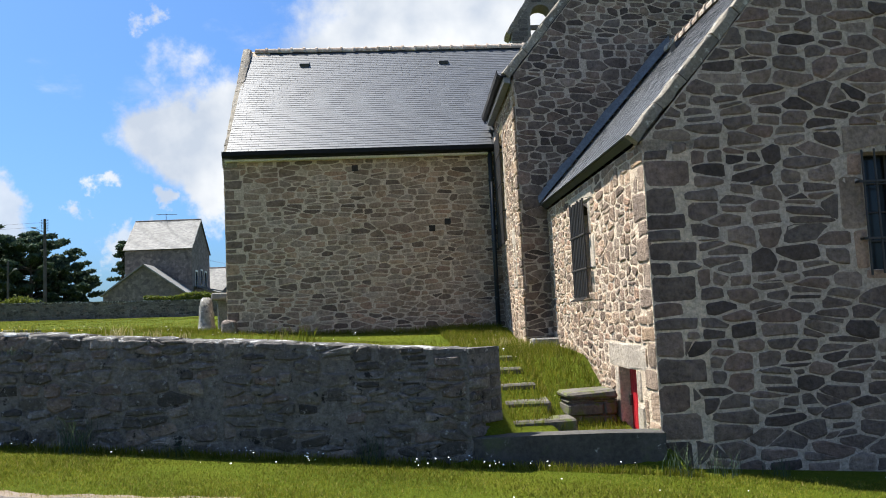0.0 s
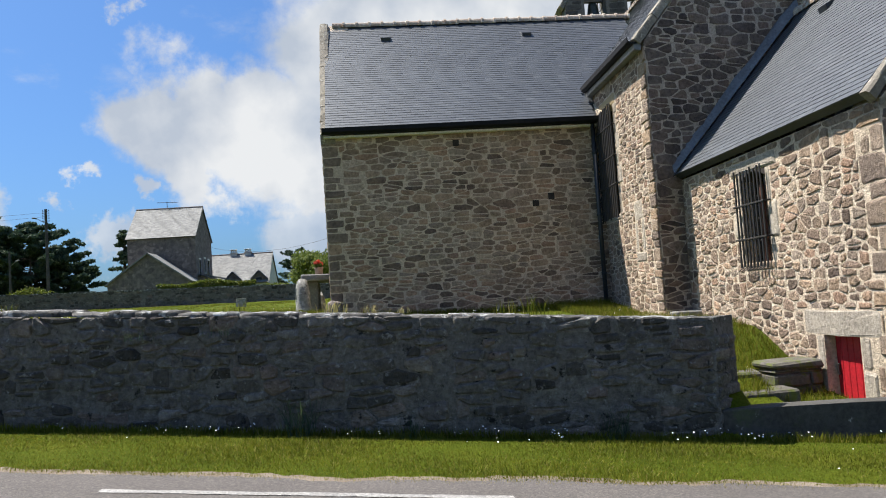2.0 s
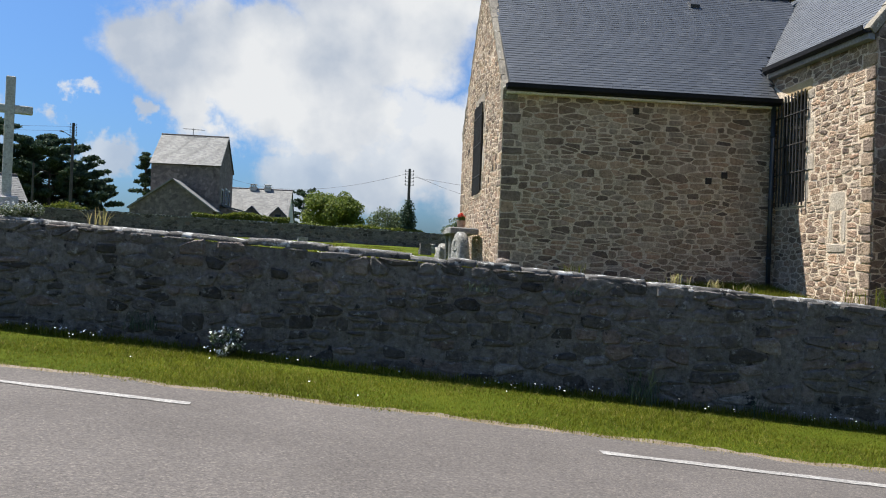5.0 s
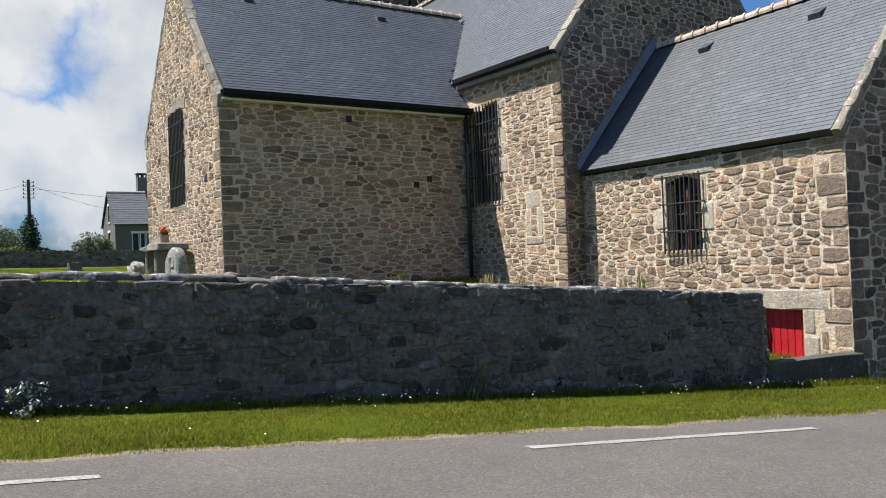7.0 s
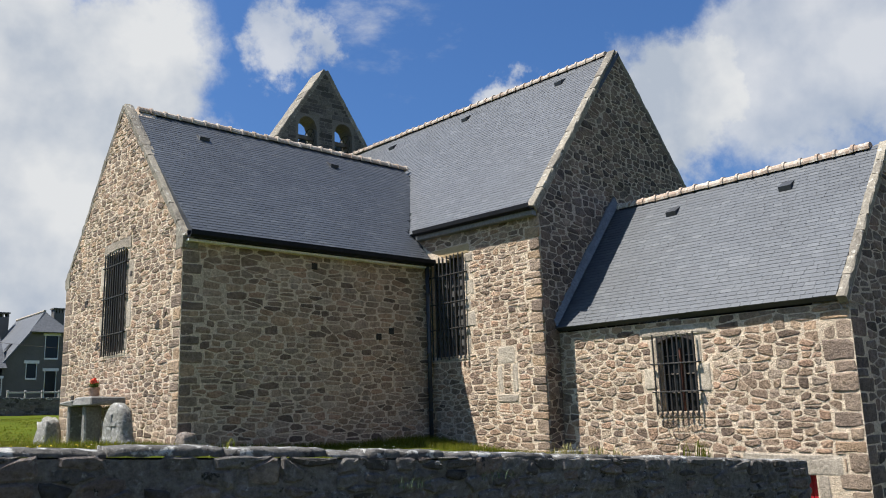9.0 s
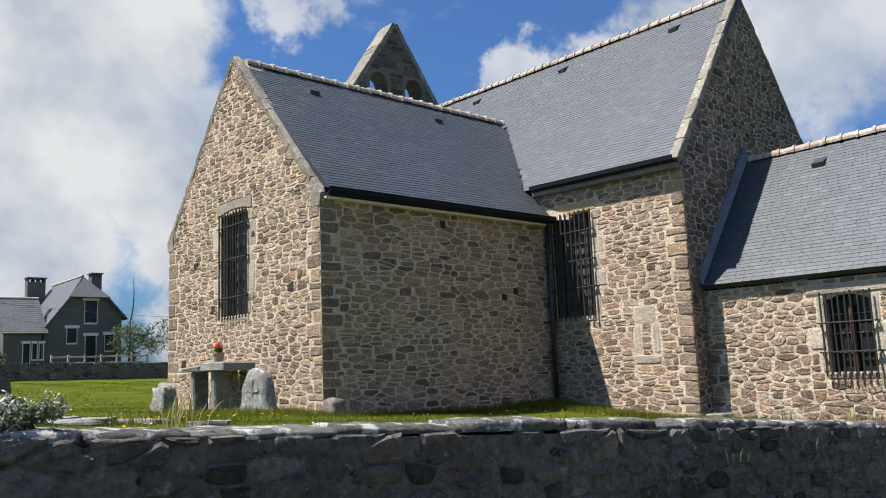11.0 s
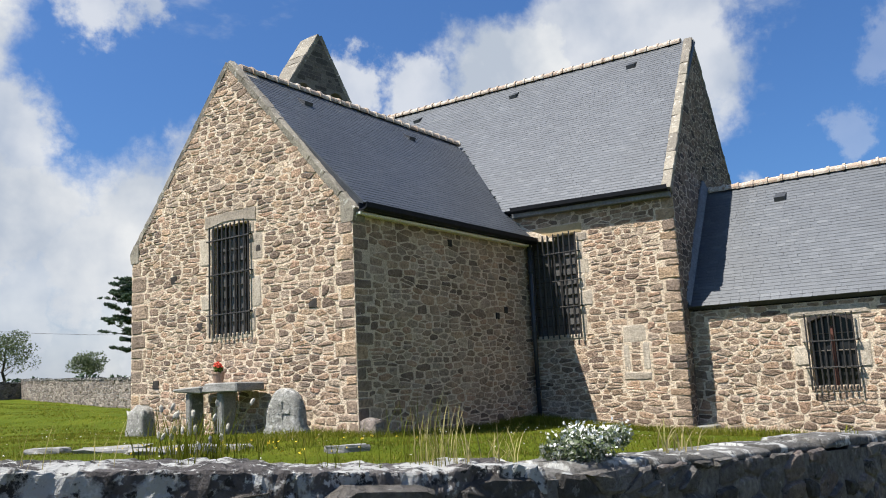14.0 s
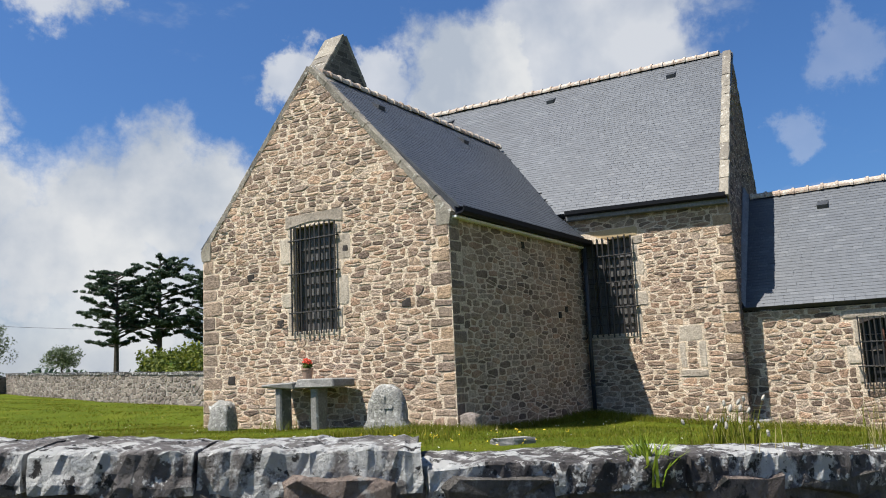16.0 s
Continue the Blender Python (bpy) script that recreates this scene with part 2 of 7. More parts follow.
M["wallstone"] = varied("boundary_stone", [(0.0, (0.073, 0.065, 0.057)), (0.25, (0.159, 0.143, 0.127)), (0.5, (0.244, 0.222, 0.198)), (0.75, (0.181, 0.166, 0.154)), (0.9, (0.256, 0.195, 0.161)), (1.0, (0.342, 0.312, 0.278))],
                        16, 1.2, 0.92, 1.0, 0.06, True, 0.42, spots=[((0.30, 0.292, 0.275), 13.0, 0.58, 0.68), ((0.022, 0.022, 0.02), 6.0, 0.62, 0.67)])
M["wallmortar"] = varied("old_mortar", [(0.3, (0.117, 0.108, 0.098)), (0.5, (0.202, 0.186, 0.169)), (0.7, (0.150, 0.138, 0.126))], 16, 1.5, 0.95, 1.0, 0.06, dark=0.38,
                         spots=[((0.26, 0.253, 0.239), 13.0, 0.58, 0.68), ((0.018, 0.018, 0.017), 5.0, 0.60, 0.66)])
M["capstone"] = varied("lichened_capstone", [(0.0, (0.10, 0.094, 0.086)), (0.5, (0.155, 0.146, 0.135)), (1.0, (0.21, 0.20, 0.185))], 14, 1.6, 0.92, 1.0, 0.04, True, 0.45,
                       spots=[((0.46, 0.455, 0.43), 6.0, 0.53, 0.60), ((0.03, 0.029, 0.027), 7.0, 0.58, 0.64)])
M["rough_cap"] = varied("lichened_wall_top", [(0.0, (0.10, 0.088, 0.084)), (0.5, (0.155, 0.139, 0.132)), (1.0, (0.21, 0.193, 0.18))], 14, 1.4, 0.92, 1.0, 0.06, True, 0.4,
                        spots=[((0.44, 0.435, 0.415), 4.5, 0.49, 0.54), ((0.54, 0.535, 0.51), 22.0, 0.57, 0.62), ((0.03, 0.028, 0.027), 17.0, 0.57, 0.62)])
M["tomb"] = varied("pale_carved_granite", [(0.3, (0.23, 0.222, 0.20)), (0.7, (0.33, 0.32, 0.29))], 18, 2.5, 0.9, 1.0, 0.04, dark=0.55, spots=[((0.48, 0.47, 0.44), 8.0, 0.56, 0.64), ((0.09, 0.088, 0.083), 6.0, 0.60, 0.68)])
M["slabstone"] = varied("grey_granite_slab", [(0.3, (0.17, 0.165, 0.155)), (0.7, (0.27, 0.26, 0.24))], 28, 2.5, 0.9, 0.7, 0.012, dark=0.65, spots=[((0.42, 0.42, 0.39), 9.0, 0.6, 0.68)])
M["asphalt"] = varied("asphalt", [(0.3, (0.094, 0.083, 0.075)), (0.7, (0.125, 0.111, 0.101))], 45, 0.8, 0.9, 0.6, 0.008, dark=0.72, grit=90.0)
M["roadpaint"] = varied("road_paint", [(0.3, (0.25, 0.238, 0.222)), (0.7, (0.33, 0.317, 0.298))], 60, 3, 0.8, 0.4, 0.004, dark=0.7, spots=[((0.16, 0.148, 0.14), 22.0, 0.56, 0.66)], grit=75.0)
M["lawn"] = varied("short_turf", [(0.25, (0.05, 0.072, 0.006)), (0.5, (0.078, 0.102, 0.008)), (0.75, (0.115, 0.125, 0.012))], 35, 0.7, 0.95, 1.0, 0.03, dark=0.6, spec=0.05)
M["blade"] = varied("grass_blade", [(0.0, (0.10, 0.135, 0.009)), (0.45, (0.178, 0.2, 0.016)), (0.8, (0.255, 0.25, 0.03)), (0.94, (0.32, 0.29, 0.055)), (1.0, (0.45, 0.37, 0.15))], 9, 0.5, 0.7, 0.0, 0.01, True, 0.45, through_leaf=0.35, spec=0.12)
M["dry"] = varied("dry_stalk", [(0.0, (0.36, 0.29, 0.13)), (0.5, (0.30, 0.28, 0.09)), (1.0, (0.46, 0.37, 0.19))], 8, 3, 0.8, 0.0, 0.01, True, 0.8, through_leaf=0.35)
M["leaf"] = varied("green_leaf", [(0.0, (0.045, 0.085, 0.016)), (0.5, (0.085, 0.145, 0.022)), (1.0, (0.15, 0.20, 0.030))], 6, 0.6, 0.6, 0.0, 0.01, True, 0.7, through_leaf=0.35)
M["hedge"] = varied("hedge_leaf", [(0.0, (0.065, 0.095, 0.015)), (0.5, (0.12, 0.155, 0.02)), (1.0, (0.22, 0.23, 0.035))], 6, 0.6, 0.6, 0.0, 0.01, True, 0.7, through_leaf=0.35)
# needle colour lightened, partly in place of haze over the far trees
M["pine"] = varied("cypress_needles", [(0.0, (0.028, 0.052, 0.034)), (0.5, (0.05, 0.085, 0.05)), (1.0, (0.09, 0.125, 0.065))], 6, 0.3, 0.8, 0.0, 0.01, True, 0.7, through_leaf=0.25)
M["silver"] = varied("silver_leaf", [(0.0, (0.06, 0.085, 0.03)), (0.45, (0.12, 0.155, 0.07)), (0.75, (0.26, 0.285, 0.20)), (1.0, (0.48, 0.49, 0.43))], 6, 4, 0.8, 0.0, 0.01, True, 0.8, through_leaf=0.25)
M["petal"] = varied("white_petal", [(0.3, (0.75, 0.75, 0.72)), (0.7, (0.86, 0.86, 0.84))], 10, 4, 0.7, 0.0, 0.01)
M["red_petal"] = varied("red_petal", [(0.3, (0.60, 0.055, 0.035)), (0.7, (0.75, 0.13, 0.07))], 10, 8, 0.7, 0.0, 0.01)
M["yellow"] = varied("yellow_petal", [(0.3, (0.70, 0.48, 0.03)), (0.7, (0.80, 0.58, 0.05))], 10, 8, 0.7, 0.0, 0.01)
M["bark"] = varied("bark", [(0.3, (0.045, 0.038, 0.03)), (0.7, (0.09, 0.075, 0.06))], 20, 3, 0.95, 0.8, 0.02)
M["cross"] = varied("pale_limewashed_granite", [(0.3, (0.40, 0.39, 0.37)), (0.7, (0.52, 0.51, 0.48))], 12, 1.5, 0.9, 0.6, 0.02, dark=0.7, spots=[((0.20, 0.195, 0.18), 5.0, 0.58, 0.68)])
M["pole"] = varied("tarred_pole", [(0.3, (0.05, 0.045, 0.04)), (0.7, (0.10, 0.09, 0.08))], 20, 2, 0.9, 0.4, 0.01)
M["render"] = varied("dark_grey_render", [(0.3, (0.125, 0.118, 0.108)), (0.7, (0.155, 0.147, 0.136))], 25, 0.8, 0.95, 0.3, 0.006)
# stone colour lifted to carry the haze over the far houses
M["farstone"] = varied("house_rubble", [(0.3, (0.13, 0.108, 0.10)), (0.5, (0.20, 0.168, 0.153)), (0.7, (0.155, 0.132, 0.122))], 9, 1.0, 0.95, 0.7, 0.03, dark=0.6, grit=3.2)
M["glass"], _nt, _b = material("window_glass", 0.12, 0.0, 0.3)
_b.inputs["Base Color"].default_value = (0.02, 0.022, 0.025, 1)
M["old_pane"] = varied("leaded_glass", [(0.3, (0.085, 0.083, 0.08)), (0.7, (0.14, 0.135, 0.13))], 30, 5, 0.4, 0.3, 0.004, spec=0.4)
M["bronze"] = varied("old_bronze", [(0.3, (0.05, 0.06, 0.055)), (0.7, (0.11, 0.12, 0.105))], 20, 5, 0.55, 0.2, 0.004, metal=0.7)

# ---------------------------------------------------------------- building blocks


def mesh_of(name, verts, faces, mat, smooth=False):
    me = bpy.data.meshes.new(name)
    me.from_pydata([tuple(v) for v in verts], [], faces)
    me.materials.append(mat)
    if smooth:
        me.polygons.foreach_set("use_smooth", [True] * len(me.polygons))
    me.update()
    return me


def mesh_np(name, verts, faces, mat, smooth=False):
    """A joined mesh from arrays: verts (n, 3), faces (m, 3 or 4)."""
    me = bpy.data.meshes.new(name)
    verts, faces = np.asarray(verts, np.float32), np.asarray(faces, np.int32)
    k = faces.shape[1]
    me.vertices.add(len(verts))
    me.vertices.foreach_set("co", verts.ravel())
    me.loops.add(faces.size)
    me.loops.foreach_set("vertex_index", faces.ravel())
    me.polygons.add(len(faces))
    me.polygons.foreach_set("loop_start", np.arange(0, faces.size, k, dtype=np.int32))
    me.polygons.foreach_set("use_smooth", np.full(len(faces), smooth))
    me.materials.append(mat)
    me.update(calc_edges=True)
    me.validate()
    return me


def under(ob, parent):
    """ob, whose mesh stands in world places, becomes a part of parent."""
    ob.parent = parent
    if parent.parent is None:
        ob.matrix_parent_inverse = parent.matrix_basis.inverted()
    return ob


def piece(name, me, parent=None, label="", category="", group="", kind=""):
    ob = new(name, me)
    if parent is not None:
        under(ob, parent)
    return tagged(ob, label, category, group, kind)


def part(name, bm, mat, parent, label="", smooth=False):
    """Links a bmesh as one mesh object under a thing or a part."""
    me = bpy.data.meshes.new(name)
    bm.normal_update()
    bm.to_mesh(me)
    bm.free()
    me.materials.append(mat)
    if smooth:
        me.polygons.foreach_set("use_smooth", [True] * len(me.polygons))
    return piece(name, me, parent, label)


def thing(name, at, label, category, group="", kind=""):
    ob = new(name)
    ob.empty_display_size = 0.2
    ob.matrix_basis = Matrix.Translation(at)
    return tagged(ob, label, category, group, kind)


def box(bm, lo, hi, m=None, bevel=0.0, jitter=0.0, rng=random):
    """A box from corner lo to corner hi, in the frame m, its edges broken by bevel and its corners shaken by jitter."""
    vs = [bm.verts.new((x, y, z)) for z in (lo[2], hi[2]) for y in (lo[1], hi[1]) for x in (lo[0], hi[0])]
    fs = [bm.faces.new([vs[i] for i in f]) for f in ((0, 2, 3, 1), (4, 5, 7, 6), (0, 1, 5, 4), (2, 6, 7, 3), (0, 4, 6, 2), (1, 3, 7, 5))]
    if jitter:
        for v in vs:
            v.co += Vector([rng.uniform(-jitter, jitter) for _ in range(3)])
    if bevel:
        r = bmesh.ops.bevel(bm, geom=list({e for f in fs for e in f.edges}), offset=bevel, segments=1, affect="EDGES")
        vs = list({v for f in r["faces"] for v in f.verts} | {v for v in vs if v.is_valid})
    if m is not None:
        bmesh.ops.transform(bm, matrix=m, verts=[v for v in vs if v.is_valid])
    return vs


def rod(bm, a, b, r0, r1=None, sides=8):
    a, b = Vector(a), Vector(b)
    r1 = r0 if r1 is None else r1
    q = (b - a).to_track_quat("Z", "Y")
    rings = []
    for p, r in ((a, r0), (b, r1)):
        rings.append([bm.verts.new(p + q @ Vector((r * math.cos(2 * math.pi * i / sides), r * math.sin(2 * math.pi * i / sides), 0))) for i in range(sides)])
    for i in range(sides):
        j = (i + 1) % sides
        bm.faces.new((rings[0][i], rings[0][j], rings[1][j], rings[1][i]))
    bm.faces.new(rings[0][::-1])
    bm.faces.new(rings[1])


def prism(bm, outline, depth_a, depth_b, m):
    """An outline in the local x-z plane, counter-clockwise seen from -y, drawn out from y=depth_a to y=depth_b."""
    f = [bm.verts.new(m @ Vector((x, depth_a, z))) for x, z in outline]
    b = [bm.verts.new(m @ Vector((x, depth_b, z))) for x, z in outline]
    bm.faces.new(f)
    bm.faces.new(b[::-1])
    n = len(f)
    for i in range(n):
        j = (i + 1) % n
        bm.faces.new((f[j], f[i], b[i], b[j]))


def face_frame(origin, along):
    """The frame of a wall's face: x along it, y into the wall, z up."""
    a = Vector((along[0], along[1], 0)).normalized()
    n = Vector((-a.y, a.x, 0))
    return Matrix(((a.x, n.x, 0, origin[0]), (a.y, n.y, 0, origin[1]), (0, 0, 1, origin[2]), (0, 0, 0, 1)))


def wall_with_holes(bm, m, length, top, low, thick, holes, start=0.0):
    """A wall of that thickness, its top a list of (u, z), with rectangular openings (u0, z0, u1, z1) right through it."""
    cuts = sorted({start, length, *[u for u, _ in top if start < u < length], *[h[0] for h in holes], *[h[2] for h in holes]})
    tz = lambda u: float(np.interp(u, [p[0] for p in top], [p[1] for p in top]))
    for a, b in zip(cuts, cuts[1:]):
        if b - a < 1e-4:
            continue
        mid, z = (a + b) / 2, low
        for h in sorted([h for h in holes if h[0] <= mid <= h[2]], key=lambda h: h[1]):
            prism(bm, [(a, z), (b, z), (b, h[1]), (a, h[1])], 0, thick, m)
            z = h[3]
        prism(bm, [(a, z), (b, z), (b, tz(b)), (a, tz(a))], 0, thick, m)
    bmesh.ops.remove_doubles(bm, verts=bm.verts, dist=1e-4)


# ---------------------------------------------------------------- rubble masonry
NP = 12                                     # points in a stone's outline
STONE_F = [(r + k, r + (k + 1) % NP, r + NP + (k + 1) % NP, r + NP + k) for r in (0, NP) for k in range(NP)]
STONE_T = np.array([t for a, b, c, d in STONE_F for t in ((a, b, c), (a, c, d))] + [(2 * NP + k, 2 * NP + (k + 1) % NP, 3 * NP) for k in range(NP)])


def drift(u, z, seed, amp):
    """How far the joints wander at a place of a face: a smooth field, so that neighbours still fit."""
    a = amp * (0.5 * math.sin(9.1 * u + 4.3 * z + seed) + 0.35 * math.sin(-5.7 * u + 14.9 * z + 1.7 * seed) + 0.3 * math.sin(21 * u + 17 * z + 2.3 * seed))
    b = amp * (0.5 * math.sin(4.9 * u - 6.1 * z + 2.9 * seed) + 0.35 * math.sin(13.3 * u + 7.7 * z + 0.6 * seed) + 0.3 * math.sin(-19 * u + 23 * z + 3.1 * seed))
    return a, b


def ring_of(shape, rng, seed, amp, cut):
    """The outline of a stone in NP points: of a squared block (u0, z0, u1, z1), or of a cell of rubble with its corners worn off."""
    if not isinstance(shape[0], tuple):
        u0, z0, u1, z1 = shape
        w, h = u1 - u0, z1 - z0
        c = [min(w, h) * rng.uniform(*cut) for _ in range(4)]
        k = [rng.uniform(0.5, 1.3) for _ in range(4)]
        ring = [(u0 + min(c[0] * k[0], w * 0.45), z0), (u0 + w * rng.uniform(0.45, 0.6), z0), (u1 - min(c[1] * k[1], w * 0.4), z0), (u1, z0 + c[1] * 0.7), (u1, z1 - c[2] * 0.7),
                (u1 - min(c[2] * k[2], w * 0.4), z1), (u0 + w * rng.uniform(0.4, 0.55), z1), (u0 + min(c[3] * k[3], w * 0.4), z1), (u0, z1 - c[3] * 0.7), (u0, z0 + c[0] * 0.7)]
        pts = []
        for u, z in ring:
            a, b = drift(u, z, seed, amp)
            pts.append((u + a + rng.uniform(-1, 1) * amp * 0.5, z + b + rng.uniform(-1, 1) * amp * 0.38))
        pts[2:2] = [((pts[1][0] + pts[2][0]) / 2, (pts[1][1] + pts[2][1]) / 2)]
        pts[8:8] = [((pts[7][0] + pts[8][0]) / 2, (pts[7][1] + pts[8][1]) / 2)]
        return np.array(pts)
    p = np.asarray(shape, float)
    q = np.roll(p, -1, 0)
    r = np.array([[rng.uniform(0.08, 0.22)] for _ in p])
    pts = [tuple(v) for v in np.stack([p + (q - p) * r, q - (q - p) * r], 1).reshape(-1, 2)]
    gap = lambda i: math.dist(pts[i], pts[(i + 1) % len(pts)])
    while len(pts) > NP:
        i = min(range(len(pts)), key=gap)
        j = (i + 1) % len(pts)
        pts[i] = ((pts[i][0] + pts[j][0]) / 2, (pts[i][1] + pts[j][1]) / 2)
        pts.pop(j)
    while len(pts) < NP:
        i = max(range(len(pts)), key=gap)
        j, k = (i + 1) % len(pts), rng.uniform(0.35, 0.65)
        pts.insert(i + 1, (pts[i][0] + (pts[j][0] - pts[i][0]) * k, pts[i][1] + (pts[j][1] - pts[i][1]) * k))
    p = np.array(pts)
    wear = 0.045 * math.sqrt(max(1e-6, np.ptp(p[:, 0]) * np.ptp(p[:, 1])))
    return p + np.array([[rng.uniform(-wear, wear), rng.uniform(-wear, wear)] for _ in range(NP)])


def stone_verts(rect, joint, proud, rng, seed, amp, cut=(0.10, 0.42)):
    """One uneven stone that fills its cell but for the joint: places in the frame of the face."""
    g = joint * rng.uniform(0.4, 0.75)
    p = ring_of(rect, rng, seed, amp, cut)
    mid = p.mean(0)
    off = p - mid
    size = np.maximum(np.abs(off).max(0), 0.02)
    p = mid + off * np.maximum(1 - g / size, 0.35)
    inner = mid + (p - mid) * np.array([1 - 0.016 / size[0] - 0.06, 1 - 0.016 / size[1] - 0.06]).clip(0.5, 0.97)
    y = -proud * rng.uniform(0.3, 1.3)
    ny = np.array([rng.uniform(-0.3, 0.3) * proud for _ in range(NP)])
    tilt = rng.uniform(-0.35, 0.35) * proud / size[1]
    return np.concatenate([np.c_[p[:, 0], np.full(NP, 0.03), p[:, 1]], np.c_[p[:, 0], np.full(NP, y * 0.25), p[:, 1]], np.c_[inner[:, 0], y + ny + tilt * (inner[:, 1] - mid[1]), inner[:, 1]],
                           [(mid[0], y * 1.12, mid[1])]])


def clip_cell(poly, a, b, c):
    """What of the polygon lies where a*u + b*z <= c."""
    out = []
    d = [a * u + b * z - c for u, z in poly]
    for i, p in enumerate(poly):
        j = i - 1
        if (d[i] <= 0) != (d[j] <= 0):
            k = d[j] / (d[j] - d[i])
            q = poly[j]
            out.append((q[0] + (p[0] - q[0]) * k, q[1] + (p[1] - q[1]) * k))
        if d[i] <= 0:
            out.append(p)
    return out


def rubble(outline, blocked, rng, h, aspect, big=0.12, fine=0.22):
    """Uncoursed rubble: irregular cells about h high that fill a convex outline (counter-clockwise), but for the blocked rectangles."""
    us, zs = [p[0] for p in outline], [p[1] for p in outline]
    edges = []
    for (u0, z0), (u1, z1) in zip(outline, outline[1:] + outline[:1]):
        L = math.hypot(u1 - u0, z1 - z0)
        if L > 1e-6:
            edges.append(((z1 - z0) / L, -(u1 - u0) / L, ((z1 - z0) * u0 - (u1 - u0) * z0) / L))
    seeds, z, w = [], min(zs), h * aspect
    while z < max(zs) + h / 2:
        rh, u, k = h * rng.uniform(0.72, 1.28), min(us) - rng.random() * w, rng.uniform(0.8, 1.25)
        while u < max(us) + w:
            p = (u + rng.uniform(-0.2, 0.2) * w, z + rh / 2 + rng.uniform(-0.15, 0.15) * h + 0.12 * h * math.sin(u * 2.1 + z))
            r = rng.random()
            if r > big:
                seeds.append(p)
            if r > 1 - fine:
                seeds.append((p[0] + rng.uniform(-0.3, 0.3) * w, p[1] + rng.choice((-0.45, 0.45)) * h))
            u += w * k * rng.uniform(0.6, 1.5)
        z += rh
    seeds = [(u, z) for u, z in seeds if all(a * u + b * z < c - 0.01 for a, b, c in edges) and not any(a < u < c and b < z < d for a, b, c, d in blocked)]
    pts = [(u / aspect, z, rng.uniform(-0.10, 0.12) * h * h) for u, z in seeds]
    grid = collections.defaultdict(list)
    for i, p in enumerate(pts):
        grid[int(p[0] // (1.5 * h)), int(p[1] // (1.5 * h))].append(i)
    out = []
    for i, (x, z, wt) in enumerate(pts):
        poly = [(x - 2 * h, z - 1.6 * h), (x + 2 * h, z - 1.6 * h), (x + 2 * h, z + 1.6 * h), (x - 2 * h, z + 1.6 * h)]
        gx, gy = int(x // (1.5 * h)), int(z // (1.5 * h))
        near = [j for a in range(-2, 3) for b in range(-2, 3) for j in grid.get((gx + a, gy + b), ()) if j != i]
        for j in sorted(near, key=lambda j: (pts[j][0] - x) ** 2 + (pts[j][1] - z) ** 2)[:18]:
            q = pts[j]
            a, b = q[0] - x, q[1] - z
            poly = clip_cell(poly, a, b, (q[0] ** 2 + q[1] ** 2 - q[2] - x * x - z * z + wt) / 2)
            if len(poly) < 3:
                break
        poly = [(p * aspect, q) for p, q in poly]
        for a, b, c in edges:
            poly = clip_cell(poly, a, b, c) if len(poly) > 2 else poly
        u = x * aspect
        for a, b, c, d in blocked:
            if len(poly) > 2 and min(p for p, _ in poly) < c and max(p for p, _ in poly) > a and min(q for _, q in poly) < d and max(q for _, q in poly) > b:
                gap = max((a - u, 0), (u - c, 1), (b - z, 2), (z - d, 3))[1]
                poly = clip_cell(poly, *((1, 0, a), (-1, 0, -c), (0, 1, b), (0, -1, -d))[gap])
        if len(poly) > 2:
            ends = min(p for p, _ in poly), max(p for p, _ in poly)
            wide = ends[1] - ends[0]
            poly = clip_cell(poly, 1, 0, ends[1] - wide * rng.uniform(0.02, 0.15))
            poly = clip_cell(poly, -1, 0, -ends[0] - wide * rng.uniform(0.02, 0.15))
        if len(poly) > 2:
            area = abs(sum(p[0] * q[1] - q[0] * p[1] for p, q in zip(poly, poly[1:] + poly[:1]))) / 2
            if area > 0.05 * h * h * aspect + 0.0008:
                out.append(poly)
    return out


def middle(shape):
    if isinstance(shape[0], tuple):
        p = np.asarray(shape).mean(0)
        return float(p[0]), float(p[1])
    return (shape[0] + shape[2]) / 2, (shape[1] + shape[3]) / 2


